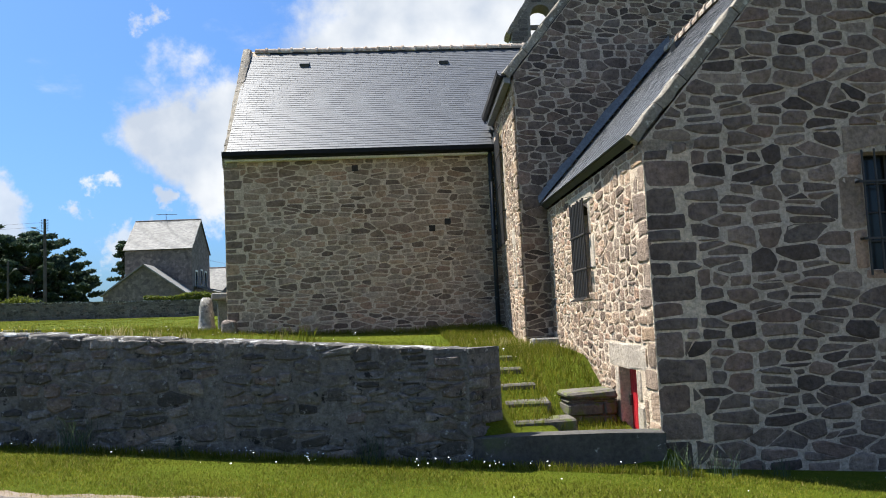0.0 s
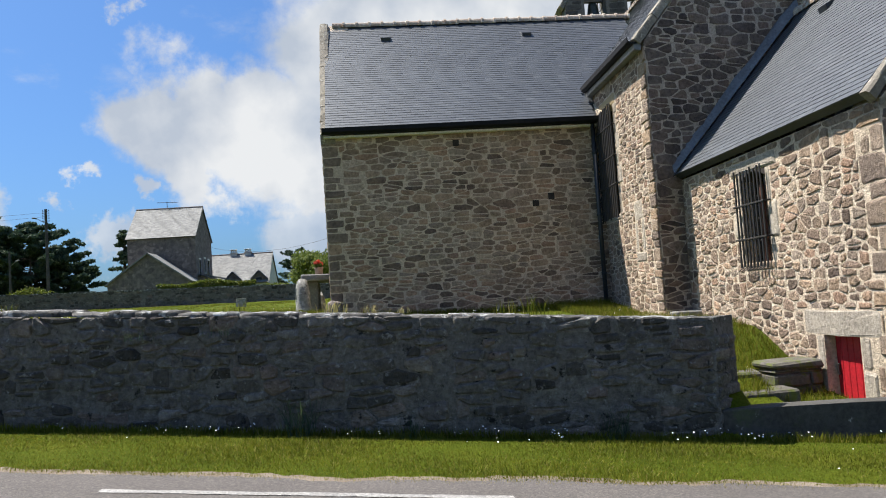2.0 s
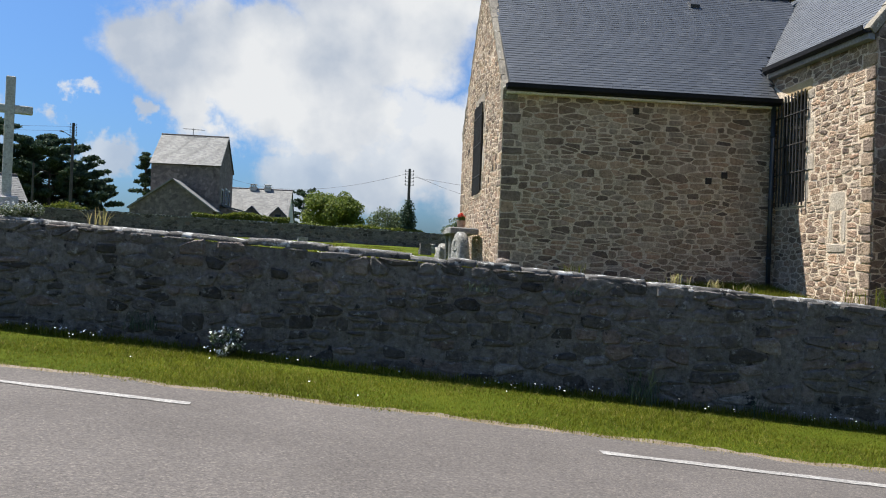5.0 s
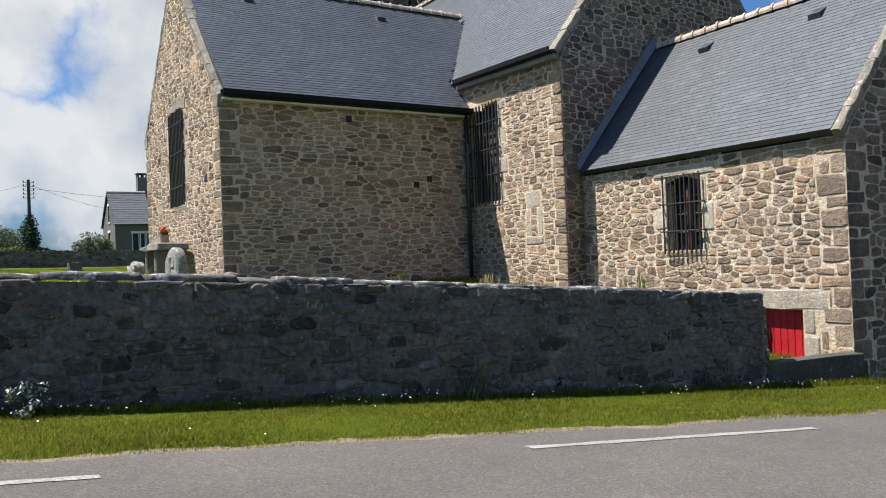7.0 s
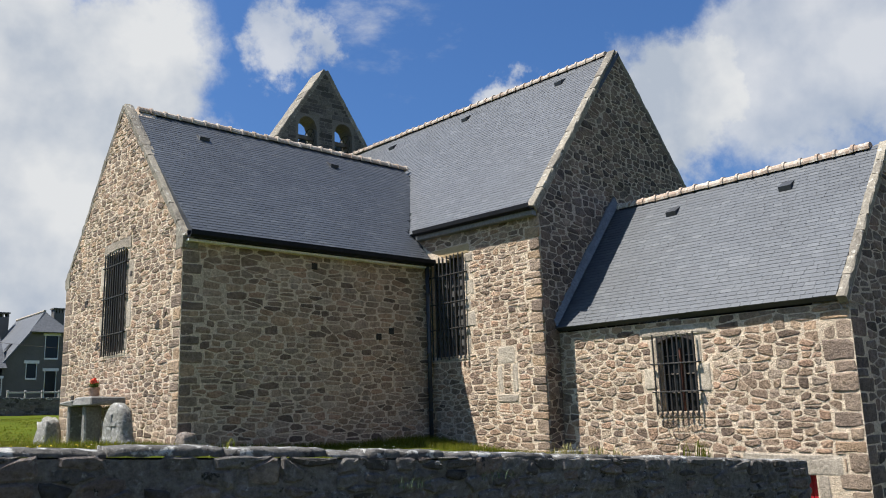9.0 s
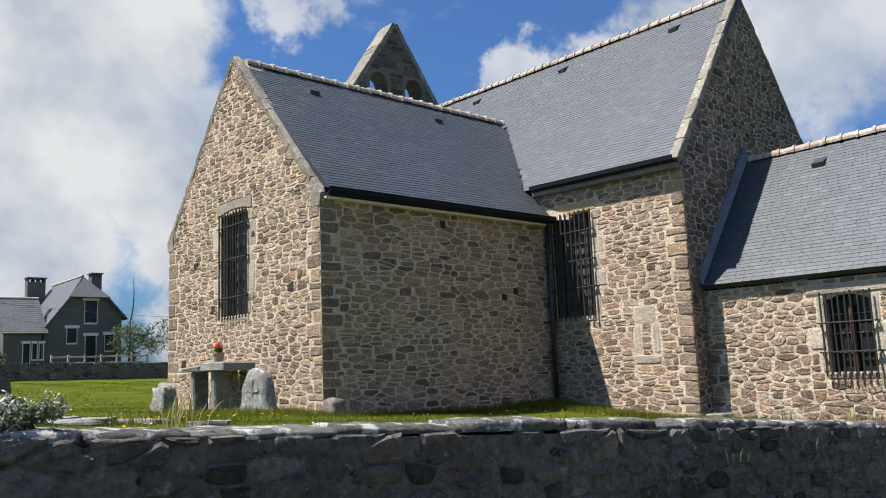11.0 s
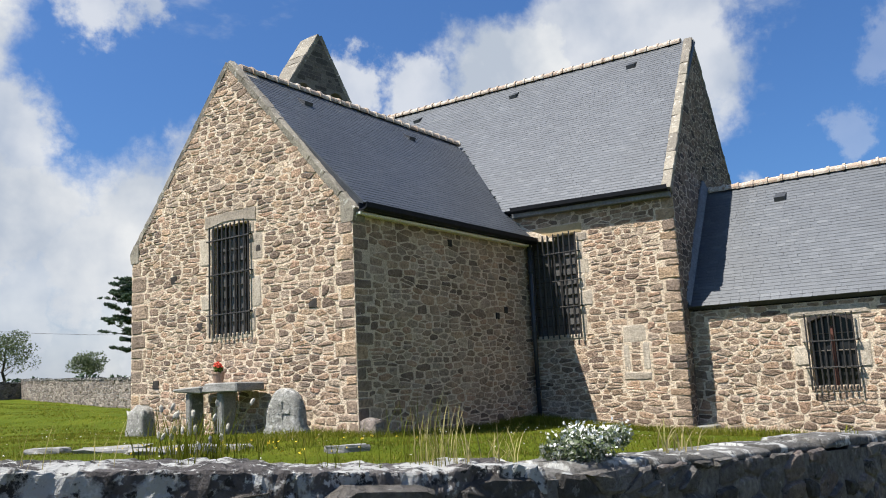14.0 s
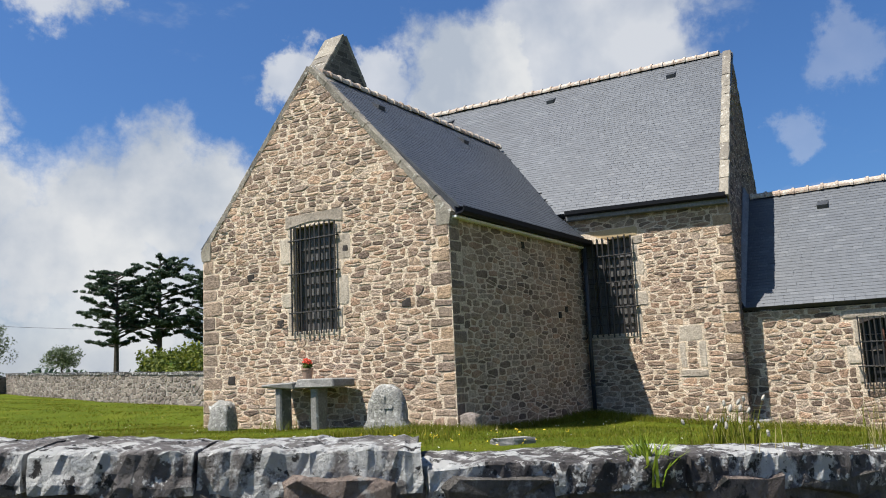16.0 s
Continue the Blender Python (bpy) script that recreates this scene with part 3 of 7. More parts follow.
def courses(length, low, high, span, blocked, rng, ch, aspect=(1.0, 3.4), split=0.3, tall=0.1):
    """Random-coursed rubble: rectangles (u0, z0, u1, z1). span(z): the stretch of the face at a height; blocked: rectangles left out."""
    cuts = [low]
    while cuts[-1] < high - 0.03:
        h = rng.uniform(*ch)
        cuts.append(high if high - cuts[-1] - h < 0.06 else cuts[-1] + h)
    out, held = [], []
    for n, (z, top) in enumerate(zip(cuts, cuts[1:])):
        h = top - z
        above = cuts[n + 2] if n + 2 < len(cuts) else None
        a0, b0 = span(z + h * 0.55)
        stops = [(a, c) for a, b, c, d in blocked if min(d, top) - max(b, z) > 0.25 * h] + held
        held = []
        runs, at = [], a0
        for a, c in sorted(stops):
            if a > at + 0.03:
                runs.append((at, min(a, b0)))
            at = max(at, c)
        if at < b0 - 0.03:
            runs.append((at, b0))
        for a, b in runs:
            u = a
            while u < b - 0.001:
                w = min(max(h * rng.uniform(*aspect), 0.09), 0.72)
                if b - u - w < 0.11:
                    w = b - u
                if w > 0.85:
                    w = w / 2
                r = rng.random()
                if r < split and h > 0.12:
                    f = rng.uniform(0.35, 0.65)
                    for lo, hi in ((z, z + h * f), (z + h * f, top)):
                        if w > 2.8 * (hi - lo) and rng.random() < 0.6:
                            s = u + w * rng.uniform(0.35, 0.65)
                            out += [(u, lo, s, hi), (s, lo, u + w, hi)]
                        else:
                            out.append((u, lo, u + w, hi))
                elif r > 1 - tall and above and span(above)[0] < u and u + w < span(above)[1] and not any(min(c, u + w) > max(e, u) and min(f2, above) > max(d2, z) for e, d2, c, f2 in blocked):
                    out.append((u, z, u + w, above))
                    held.append((u, u + w))
                else:
                    out.append((u, z, u + w, top))
                u += w
    return out


def lay(parent, m, rects, mat, joint, proud, near=(0, 0), single=300, seed=3, amp=0.018, name="stone", cut=(0.10, 0.42)):
    """Lays fitted stones on the face m: the nearest ones as parts, the rest joined."""
    rng = random.Random(seed)
    a = np.array(m)
    here = Vector((*near, 1.5))
    mids = [m @ Vector((middle(r)[0], 0, middle(r)[1])) for r in rects]
    order = sorted(range(len(rects)), key=lambda i: (mids[i] - here).length)
    flip = np.array(m.to_3x3())
    for i in order[:single]:
        v = stone_verts(rects[i], joint, proud, rng, seed, amp, cut)
        c = np.array([middle(rects[i])[0], 0, middle(rects[i])[1]])
        ob = new(name, mesh_np(name, v - c, STONE_T, mat))
        ob.parent = parent
        ob.matrix_basis = m @ Matrix.Translation(c)
    rest = order[single:]
    if rest:
        vv = np.concatenate([stone_verts(rects[i], joint, proud, rng, seed, amp, cut) for i in rest])
        ff = (STONE_T[None] + (3 * NP + 1) * np.arange(len(rest))[:, None, None]).reshape(-1, 3)
        ob = piece("rubble_facing", mesh_np("rubble_facing", vv @ flip.T + a[:3, 3], ff, mat), None, kind="stuff")
        ob.parent = parent

# ---------------------------------------------------------------- lie of the land
WALL = [(60, 0.185), (2.70, 8.78), (-2.09, 9.50), (-11.0, 10.95), (-12.2, 11.22), (-13.2, 11.75), (-13.9, 12.35), (-14.6, 13.3), (-15.4, 15.0), (-18.5, 20.0), (-23.5, 30.0), (-30.0, 45.0), (-37.0, 66.0), (-60.0, 140.0)]
WALL_END = 0.62                  # where the high wall stops and the low one begins


def smooth01(a):
    a = np.clip(a, 0, 1)
    return a * a * (3 - 2 * a)


def yard_side(x, y):
    """Distance behind the front of the churchyard wall, negative on the road's side."""
    x, y = np.asarray(x, float), np.asarray(y, float)
    best, sign = np.full(x.shape, 1e9), np.ones(x.shape)
    for (ax, ay), (bx, by) in zip(WALL, WALL[1:]):
        dx, dy = bx - ax, by - ay
        t = np.clip(((x - ax) * dx + (y - ay) * dy) / (dx * dx + dy * dy), 0, 1)
        d = np.hypot(x - ax - t * dx, y - ay - t * dy)
        s = np.sign(dy * (x - ax) - dx * (y - ay))
        near = d < best
        best, sign = np.where(near, d, best), np.where(near, s, sign)
    return best * np.where(sign == 0, 1, sign)


def street_z(x):
    return -0.02 - 0.0715 * np.clip(x, -32, 14)


def ground_z(x, y):
    x, y = np.asarray(x, float), np.asarray(y, float)
    s = street_z(x)
    base = np.interp(x, [-40, -14, -4, 2.4, 9, 20], [2.45, 1.84, 1.44, 0.96, 0.65, 0.3])
    base = base + 0.3 * smooth01((y - 14.8) / 4.5) * smooth01((x + 2) / 4) * (x < 9)
    base = base - 0.10 * smooth01((15.5 - y) / 4) * smooth01((x + 9) / 8)
    north = 2.15 - 0.022 * np.clip(x, -40, 40)
    base = base + (north - base) * smooth01((y - 24) / 42)
    hollow = 0.02 + 0.95 * smooth01((y - 10.2) / 3.0)
    bank = np.interp(y, [9.5, 10.05, 10.5, 10.95, 11.4, 11.85, 13.2], [0.02, 0.20, 0.38, 0.56, 0.74, 0.90, 0.97])
    hollow = hollow + (np.maximum(bank, hollow) - hollow) * smooth01((1.98 - x) / 0.3)
    k = smooth01((x - 0.75) / 0.5) * smooth01((14.3 - y) / 1.5)
    base = base + (np.minimum(hollow, base) - base) * k
    base = base + 0.03 * np.sin(x * 1.7 + 0.4 * y) * np.sin(y * 1.3) * (y > 12)
    d = yard_side(x, y)
    w = smooth01((d - 0.12) / 0.22)
    w = np.where(x > 2.8, smooth01((y - 11 - 0.4 * np.clip(x - 9, 0, 40)) / 14), w)
    z = s + (base - s) * w
    rise = smooth01((y - 62) / 20)
    z = z + (3.1 - z) * rise * (np.abs(x) < 400)
    far = np.hypot(x, y - 20)
    return z + (1.2 - z) * smooth01((far - 130) / 250)


def gz(x, y):
    return float(ground_z(np.array([x]), np.array([y]))[0])


def spaced(fine_lo, fine_hi, step, lo, hi, grow=1.35):
    v = list(np.arange(fine_lo, fine_hi, step))
    s = step
    while v[-1] < hi:
        s *= grow
        v.append(v[-1] + s)
    s = step
    while v[0] > lo:
        s *= grow
        v.insert(0, v[0] - s)
    return np.array(v)


def build_ground():
    xs, ys = spaced(-17, 10, 0.22, -3500, 3500), spaced(4, 27, 0.22, -3000, 4200)
    X, Y = np.meshgrid(xs, ys)
    Z = ground_z(X, Y)
    v = np.stack([X.ravel(), Y.ravel(), Z.ravel()], 1)
    nx, ny = len(xs), len(ys)
    i, j = np.meshgrid(np.arange(nx - 1), np.arange(ny - 1))
    a = (j * nx + i).ravel()
    f = np.stack([a, a + 1, a + nx + 1, a + nx], 1)
    piece("ground", mesh_np("ground", v, f, M["lawn"], True), None, "mown grass ground of the churchyard, verge and fields", "ground", kind="structure")


EDGE = [(45, 0.2), (-3.3, 7.44), (-5.05, 7.8), (-10.5, 8.64), (-13.0, 9.75), (-15.4, 12.0), (-18.5, 17.0), (-24.5, 30.0), (-33.0, 48.0)]
BACK = [(45, -7.0), (-5.05, 0.5), (-10.5, 1.4), (-18.0, 3.5), (-23.0, 9.0), (-26.0, 15.5), (-32.0, 29.0), (-41.0, 47.0)]


def along(line, n):
    p = np.array(line, float)
    s = np.r_[0, np.cumsum(np.hypot(*np.diff(p, axis=0).T))]
    t = np.linspace(0, s[-1], n)
    return np.stack([np.interp(t, s, p[:, 0]), np.interp(t, s, p[:, 1])], 1)


def build_road():
    rng = np.random.RandomState(2)
    # same share of each stretch on both sides
    def rows(line):
        out = []
        for a, b in zip(line, line[1:]):
            k = max(2, int(math.dist(a, b) / 0.12)) if line is EDGE else None
            out.append(k)
        return out
    counts = rows(EDGE)
    e, b = [], []
    for (p, q), (r, s), k in zip(zip(EDGE, EDGE[1:]), zip(BACK, BACK[1:]), counts):
        for t in np.linspace(0, 1, k, endpoint=False):
            e.append((p[0] + (q[0] - p[0]) * t, p[1] + (q[1] - p[1]) * t))
            b.append((r[0] + (s[0] - r[0]) * t, r[1] + (s[1] - r[1]) * t))
    e, b = np.array(e), np.array(b)
    n = len(e)
    wob = np.convolve(rng.normal(0, 0.09, n), np.ones(5) / 5, "same") + rng.normal(0, 0.012, n)
    e[:, 1] += wob
    for name, near, far, lift, mat, label in (("road", e, b, 0.012, M["asphalt"], "worn pinkish-grey asphalt road climbing past the wall"),
                                             ("road_edge", e + np.array([0.02, 0.14]) + np.stack([np.zeros(n), rng.normal(0, 0.03, n)], 1), e - np.array([0, 0.12]), 0.007, M["soil"], "thin strip of gritty soil along the asphalt")):
        v = np.concatenate([np.c_[near, street_z(near[:, 0]) + lift], np.c_[far, street_z(far[:, 0]) + lift]])
        i = np.arange(n - 1)
        piece(name, mesh_np(name, v, np.stack([i, i + n, i + n + 1, i + 1], 1), mat), None, label, "road", kind="structure")


M["soil"] = varied("gritty_soil", [(0.3, (0.16, 0.12, 0.085)), (0.7, (0.26, 0.21, 0.16))], 60, 2, 0.95, 0.9, 0.01)


def marking(corners, label, group):
    """A painted road marking with slightly worn edges, 4 mm over the asphalt."""
    rng = random.Random(int(corners[0][0] * 100))
    bm = bmesh.new()
    (ax, ay), (bx, by), (cx, cy), (dx, dy) = corners
    n = 24
    top, low = [], []
    for i in range(n + 1):
        t = i / n
        for lst, (px, py), (qx, qy), sgn in ((top, (ax, ay), (bx, by), 1), (low, (dx, dy), (cx, cy), -1)):
            x, y = px + (qx - px) * t, py + (qy - py) * t + rng.uniform(-0.012, 0.008) * sgn
            lst.append(bm.verts.new((x, y, float(street_z(x)) + 0.017)))
    for i in range(n):
        bm.faces.new((low[i], low[i + 1], top[i + 1], top[i]))
    me = bpy.data.meshes.new("road_marking")
    bm.to_mesh(me)
    bm.free()
    me.materials.append(M["roadpaint"])
    return piece("road_marking", me, None, label, "road marking", group)


def build_markings():
    y = lambda x: 7.17 - 0.15 * (x + 4.92)
    for k in range(-2, 2):
        x0 = -4.92 - 6.45 * k
        x1 = x0 + 2.95 + (0.55 if k == 1 else 0.0)
        if x0 > -12:
            marking([(x0, y(x0) + 0.05), (x1, y(x1) + 0.05), (x1, y(x1) - 0.05), (x0, y(x0) - 0.05)], "worn white dash of the road's edge line", "edge line dashes")
    for k in range(5):
        yy = 7.62 - 1.0 * k
        marking([(-12.4, yy + 0.72), (-9.50 - 0.12 * k, yy + 0.22), (-9.55 - 0.12 * k, yy - 0.24), (-12.5, yy + 0.26)], "white bar of a zebra crossing", "zebra crossing bars")


# ---------------------------------------------------------------- churchyard wall


def wall_top_z(x):
    return np.interp(x, [-37, -14.6, -13.4, -11, -10, -7.6, -5, -2, 0.95], [3.60, 2.34, 2.22, 2.00, 1.96, 1.84, 1.66, 1.43, 1.21])


def cap_stone(m, u, cw, z, fall, rough, thick, rng):
    """One slab of the wall's top: a rounded block, its faces broken by noise at three scales."""
    bm = bmesh.new()
    h = rng.uniform(0.045, 0.09) if rough else rng.uniform(0.02, 0.045)
    low = -0.05 if rough else -0.03
    over = rng.uniform(-0.01, 0.05) if rough else rng.uniform(-0.025, 0.005)
    back = thick + rng.uniform(-0.01, 0.03)
    c = 0.010 if rough else 0.014
    prof = [(-over, low), (-over - 0.004, low * 0.45), (-over, h * 0.2), (-over + c * 0.2, h - c * 1.2), (-over + c, h - c * 0.25)]
    prof += [(-over + (back + over) * t, h + 0.008 * math.sin(math.pi * t)) for t in (0.2, 0.34, 0.5, 0.66, 0.82)] + [(back - c, h - c * 0.3), (back, h - c * 1.5), (back, low)]
    n = max(5, int(cw / (0.024 if rough else 0.06)))
    tip = rng.uniform(-0.03, 0.03) if rough else rng.uniform(-0.012, 0.012)
    rows = []
    for k in range(n + 1):
        uu = u + 0.006 + (cw - 0.012) * k / n
        e = 0.005 if k in (0, n) else 0.006 if k in (1, n - 1) else 0.0
        zz = z + fall * (uu - u - cw / 2) + tip * (k / n - 0.5)
        row = []
        for y, q in prof:
            p = m @ Vector((uu, y + (e if y < thick / 2 else -e), zz + q - (e if q > 0 else 0)))
            a = noise.noise(p * 7) * 0.012 + noise.noise(p * 19) * 0.012 + noise.noise(p * 47) * 0.008
            a *= 1.0 if rough else 0.6
            row.append(bm.verts.new(p + m.to_3x3() @ Vector((a * 0.8, -a, a * 0.9))))
        rows.append(row)
    for r, s in zip(rows, rows[1:]):
        for i in range(len(prof) - 1):
            bm.faces.new((r[i], r[i + 1], s[i + 1], s[i]))
    bm.faces.new(rows[0][::-1])
    bm.faces.new(rows[-1])
    return bm


def build_yard_wall():
    w = thing("churchyard_wall", (-5, 9.95, 0.3), "low rubble churchyard wall with lichened capstones, in shade", "wall", kind="structure")
    line = [(WALL_END, 9.10)] + WALL[2:11]
    rng = random.Random(9)
    core = bmesh.new()
    items, cap_list = [], []
    for a, b in zip(line, line[1:]):
        thick = 0.45
        length = math.dist(a, b)
        m = face_frame((b[0], b[1], 0), (a[0] - b[0], a[1] - b[1]))
        zt = lambda u: float(wall_top_z(b[0] + (a[0] - b[0]) * u / length)) - 0.07
        zb = lambda u: float(street_z(b[0] + (a[0] - b[0]) * u / length)) - 0.15
        prism(core, [(0, zb(0)), (length, zb(length)), (length, zt(length)), (0, zt(0))], 0.0, thick, m)
        rough = b[0] < -11.05
        rects = rubble([(0, zb(0)), (length, zb(length)), (length, zt(length) + 0.03), (0, zt(0) + 0.03)], [], random.Random(int(length * 77)), 0.2 if rough else 0.12, 1.7 if rough else 2.3)
        rects = [r for r in rects if rng.random() > (0.0 if rough else 0.12)]
        items.append((m, rects, 300 if b[0] > -12 else 150, rough))
        u = 0.0
        while u < length - 0.05:
            cw = rng.uniform(0.45, 1.2) if rough else rng.uniform(0.3, 0.9)
            cw = length - u if length - u - cw < 0.2 else cw
            cap_list.append((m, u, cw, zt(u + cw / 2), (zt(length) - zt(0)) / length, rough, thick))
            u += cw
    # the wall's end is cut askew
    end_plan = [(WALL_END, 9.10), (1.03, 9.52), (WALL_END + 0.02, 9.56)]
    for z0, z1, mat in ((-0.3, 1.12, "wallmortar"), (1.12, 1.185, "capstone")):
        bm = core if mat == "wallmortar" else bmesh.new()
        lo, hi = [[bm.verts.new((x, y, z)) for x, y in end_plan] for z in (z0, z1)]
        bm.faces.new(lo[::-1])
        bm.faces.new(hi)
        for i in range(3):
            bm.faces.new((lo[i], lo[(i + 1) % 3], hi[(i + 1) % 3], hi[i]))
        if mat == "capstone":
            part("capstone", bm, M[mat], w)
    body = part("mortar_core", core, M["wallmortar"], w)
    for m, rects, single, rough in items:
        lay(body, m, rects, M["wallstone"], 0.035 if rough else 0.022, 0.045 if rough else 0.024, (-9, 4), single, seed=len(rects))
    end = face_frame((WALL_END, 9.10, 0), (0.41, 0.42))
    lay(body, end, [(a, z, b, z + 0.13) for k, z in enumerate(np.arange(-0.2, 0.95, 0.135)) for a, b in ((0.0, 0.2 + 0.18 * (k % 2)), (0.2 + 0.18 * (k % 2), 0.58))], M["wallstone"], 0.02, 0.03, single=20)
    for m, u, cw, z, fall, rough, thick in cap_list:
        part("capstone", cap_stone(m, u, cw, z, fall, rough, thick, rng), M["rough_cap" if rough else "capstone"], w, smooth=not rough)
    # low wall that closes the hollow before the door
    lw = thing("low_wall", (1.8, 8.95, -0.2), "low dark cement-faced wall before the sunken door", "wall", kind="structure")
    bm = bmesh.new()
    m = face_frame((WALL_END, 9.12, 0), (2.72 - WALL_END, 8.98 - 9.12))
    prism(bm, [(0.02, -0.5), (2.10, -0.5), (2.10, 0.20), (1.5, 0.215), (0.7, 0.225), (0.02, 0.23)], -0.02, 0.26, m)
    bmesh.ops.bevel(bm, geom=list(bm.edges), offset=0.015, segments=1, affect="EDGES")
    part("wall_body", bm, M["cement"], lw)


M["cement"] = varied("dark_cement", [(0.3, (0.05, 0.047, 0.042)), (0.7, (0.09, 0.085, 0.077))], 18, 1.2, 0.9, 0.5, 0.01, dark=0.6, spots=[((0.34, 0.34, 0.32), 9.0, 0.66, 0.71), ((0.07, 0.085, 0.04), 3.0, 0.55, 0.7)])

# ---------------------------------------------------------------- chapel
ROT = {"nave": -3.2, "sacristy": -1.2}


class Block:
    """A gabled block: its SW corner, its axes in plan, width and length, eave and ridge heights."""

    def __init__(self, corner, turn):
        t = radians(turn)
        self.o = Vector((corner[0], corner[1], 0))
        self.e = Vector((math.cos(t), math.sin(t), 0))
        self.n = Vector((-math.sin(t), math.cos(t), 0))

    def at(self, u, v, z=0.0):
        return self.o + self.e * u + self.n * v + Vector((0, 0, z))


NAVE, SAC = Block((2.31, 14.88), ROT["nave"]), Block((2.72, 9.12), ROT["sacristy"])
NAVE_W, NAVE_L, SAC_W, SAC_L = 7.70, 14.7, 5.18, 6.0
SKEW = 0.168                                 # the nave's near gable runs askew: metres north for each metre east
CH_X0, CH_X1, CH_Y0, CH_Y1 = -3.70, 2.50, 18.545, 25.14
CH_EAVE, CH_RIDGE, CH_RY = 5.42, 8.87, 21.84
NV_EAVE, NV_RIDGE = 6.02, 10.70
NV_RISE, NV_OUT = 0.037, 1.6                 # the nave climbs a little northwards; its far eave stands further out
SC_EAVE, SC_RIDGE = 3.50, 6.43


def chancel_roof_z(y):
    return CH_RIDGE - abs(y - CH_RY) * (CH_RIDGE - CH_EAVE) / (CH_RY - 18.36)


def nave_roof_z(p):
    u = (p - NAVE.o).dot(NAVE.e)
    return NV_RIDGE + NV_RISE * (p - NAVE.o).dot(NAVE.n) - abs(u - NAVE_W / 2) * (NV_RIDGE - NV_EAVE) / (NAVE_W / 2 + 0.17)


chapel = thing("chapel", (2.5, 18, 1.0), "small granite rubble chapel with slate roofs and a twin-arched bell gable", "chapel")


def masonry_wall(name, m, length, top, low, thick, holes, skip, high, near, aspect=2.0, joint=0.024, proud=0.012, seed=1, label="", start=0.0, end=0.0, stone="stone", mortar="mortar", big=0.12):
    """A wall of the chapel with its mortar body, openings and rubble face. skip: rectangles of dressed stone."""
    bm = bmesh.new()
    wall_with_holes(bm, m, length - end, top, low, thick, holes, start)
    w = part(name, bm, M[mortar], chapel, label)
    outline = [(0.0, low), (length, low)] + [(u, z) for u, z in top[::-1] if z > low + 0.2]
    if top[-1][1] <= low + 0.2:
        outline[1] = top[-1]
    rects = rubble(outline, holes + skip, random.Random(seed), high, aspect, big)
    lay(w, m, rects, M[stone], joint, proud, near, 300, seed)
    return w


def dressed(parent, m, rects, mat, depth=0.2, proud=0.012, name="dressed_stone", seed=4):
    lay(parent, m, rects, mat, 0.022, proud, (0, 0), 400, seed + len(rects), 0.014, name, (0.06, 0.22))


def quoin_rects(low, top, right, rng, h=(0.2, 0.36), w=(0.28, 0.62)):
    """Corner stones of alternating length at u=0 (or counted back from right)."""
    out, z, k = [], low, 0
    while z < top - 0.08:
        hh = min(rng.uniform(*h), top - z)
        ww = rng.uniform(w[0], (w[0] + w[1]) / 2) if k % 2 else rng.uniform((w[0] + w[1]) / 2, w[1])
        out.append((right - ww, z, right, z + hh) if right else (0.0, z, ww, z + hh))
        z += hh
        k += 1
    return out


def surround(u0, z0, u1, z1, rng, jamb=(0.16, 0.34), lintel=0.26):
    """Jamb stones, lintel and sill round an opening."""
    rects = []
    for side in (0, 1):
        z, k = z0, 0
        while z < z1 - 0.05:
            h = min(rng.uniform(0.3, 0.62), z1 - z)
            if z1 - z - h < 0.15:
                h = z1 - z
            w = jamb[k % 2] * rng.uniform(0.85, 1.15)
            rects.append((u0 - w, z, u0, z + h) if side == 0 else (u1, z, u1 + w, z + h))
            z += h
            k += 1
    return rects, [(u0 - 0.2, z1, u1 + 0.2, z1 + lintel)], [(u0 - 0.06, z0 - 0.12, u1 + 0.06, z0)]


def grille(m, u0, z0, u1, z1, uprights, rails, out=0.07, r=0.013, label="black wrought-iron window grille", prongs=0):
    """An iron grille before an opening: uprights, flat rails with wall lugs, top spikes."""
    g = part("window", bmesh.new(), M["iron"], chapel, label)
    rng = random.Random(int(u0 * 50))
    for i in range(uprights):
        u = u0 - 0.02 + (u1 - u0 + 0.04) * i / (uprights - 1) + rng.uniform(-0.006, 0.006)
        bm = bmesh.new()
        rod(bm, m @ Vector((u, -out, z0 - 0.07 + rng.uniform(-0.02, 0.02))), m @ Vector((u + rng.uniform(-0.008, 0.008), -out, z1 + 0.03 + rng.uniform(-0.02, 0.03))), r, r * 0.9, 6)
        part("bar", bm, M["iron"], g)
    for z in rails:
        bm = bmesh.new()
        box(bm, (u0 - 0.10, -out - 0.022, z - 0.012), (u1 + 0.10, -out + 0.012, z + 0.012), m, 0.003)
        for u in (u0 - 0.10, u1 + 0.075):
            box(bm, (u, -out - 0.022, z - 0.012), (u + 0.025, 0.05, z + 0.012), m, 0.003)
        part("rail", bm, M["iron"], g)
    for i in range(prongs):
        u = u0 + (u1 - u0) * (i + 0.5) / prongs
        bm = bmesh.new()
        rod(bm, m @ Vector((u, -out, z0 - 0.06)), m @ Vector((u + 0.02, -out - 0.10, z0 - 0.12)), 0.008, 0.006, 5)
        part("prong", bm, M["iron"], g)
    return g


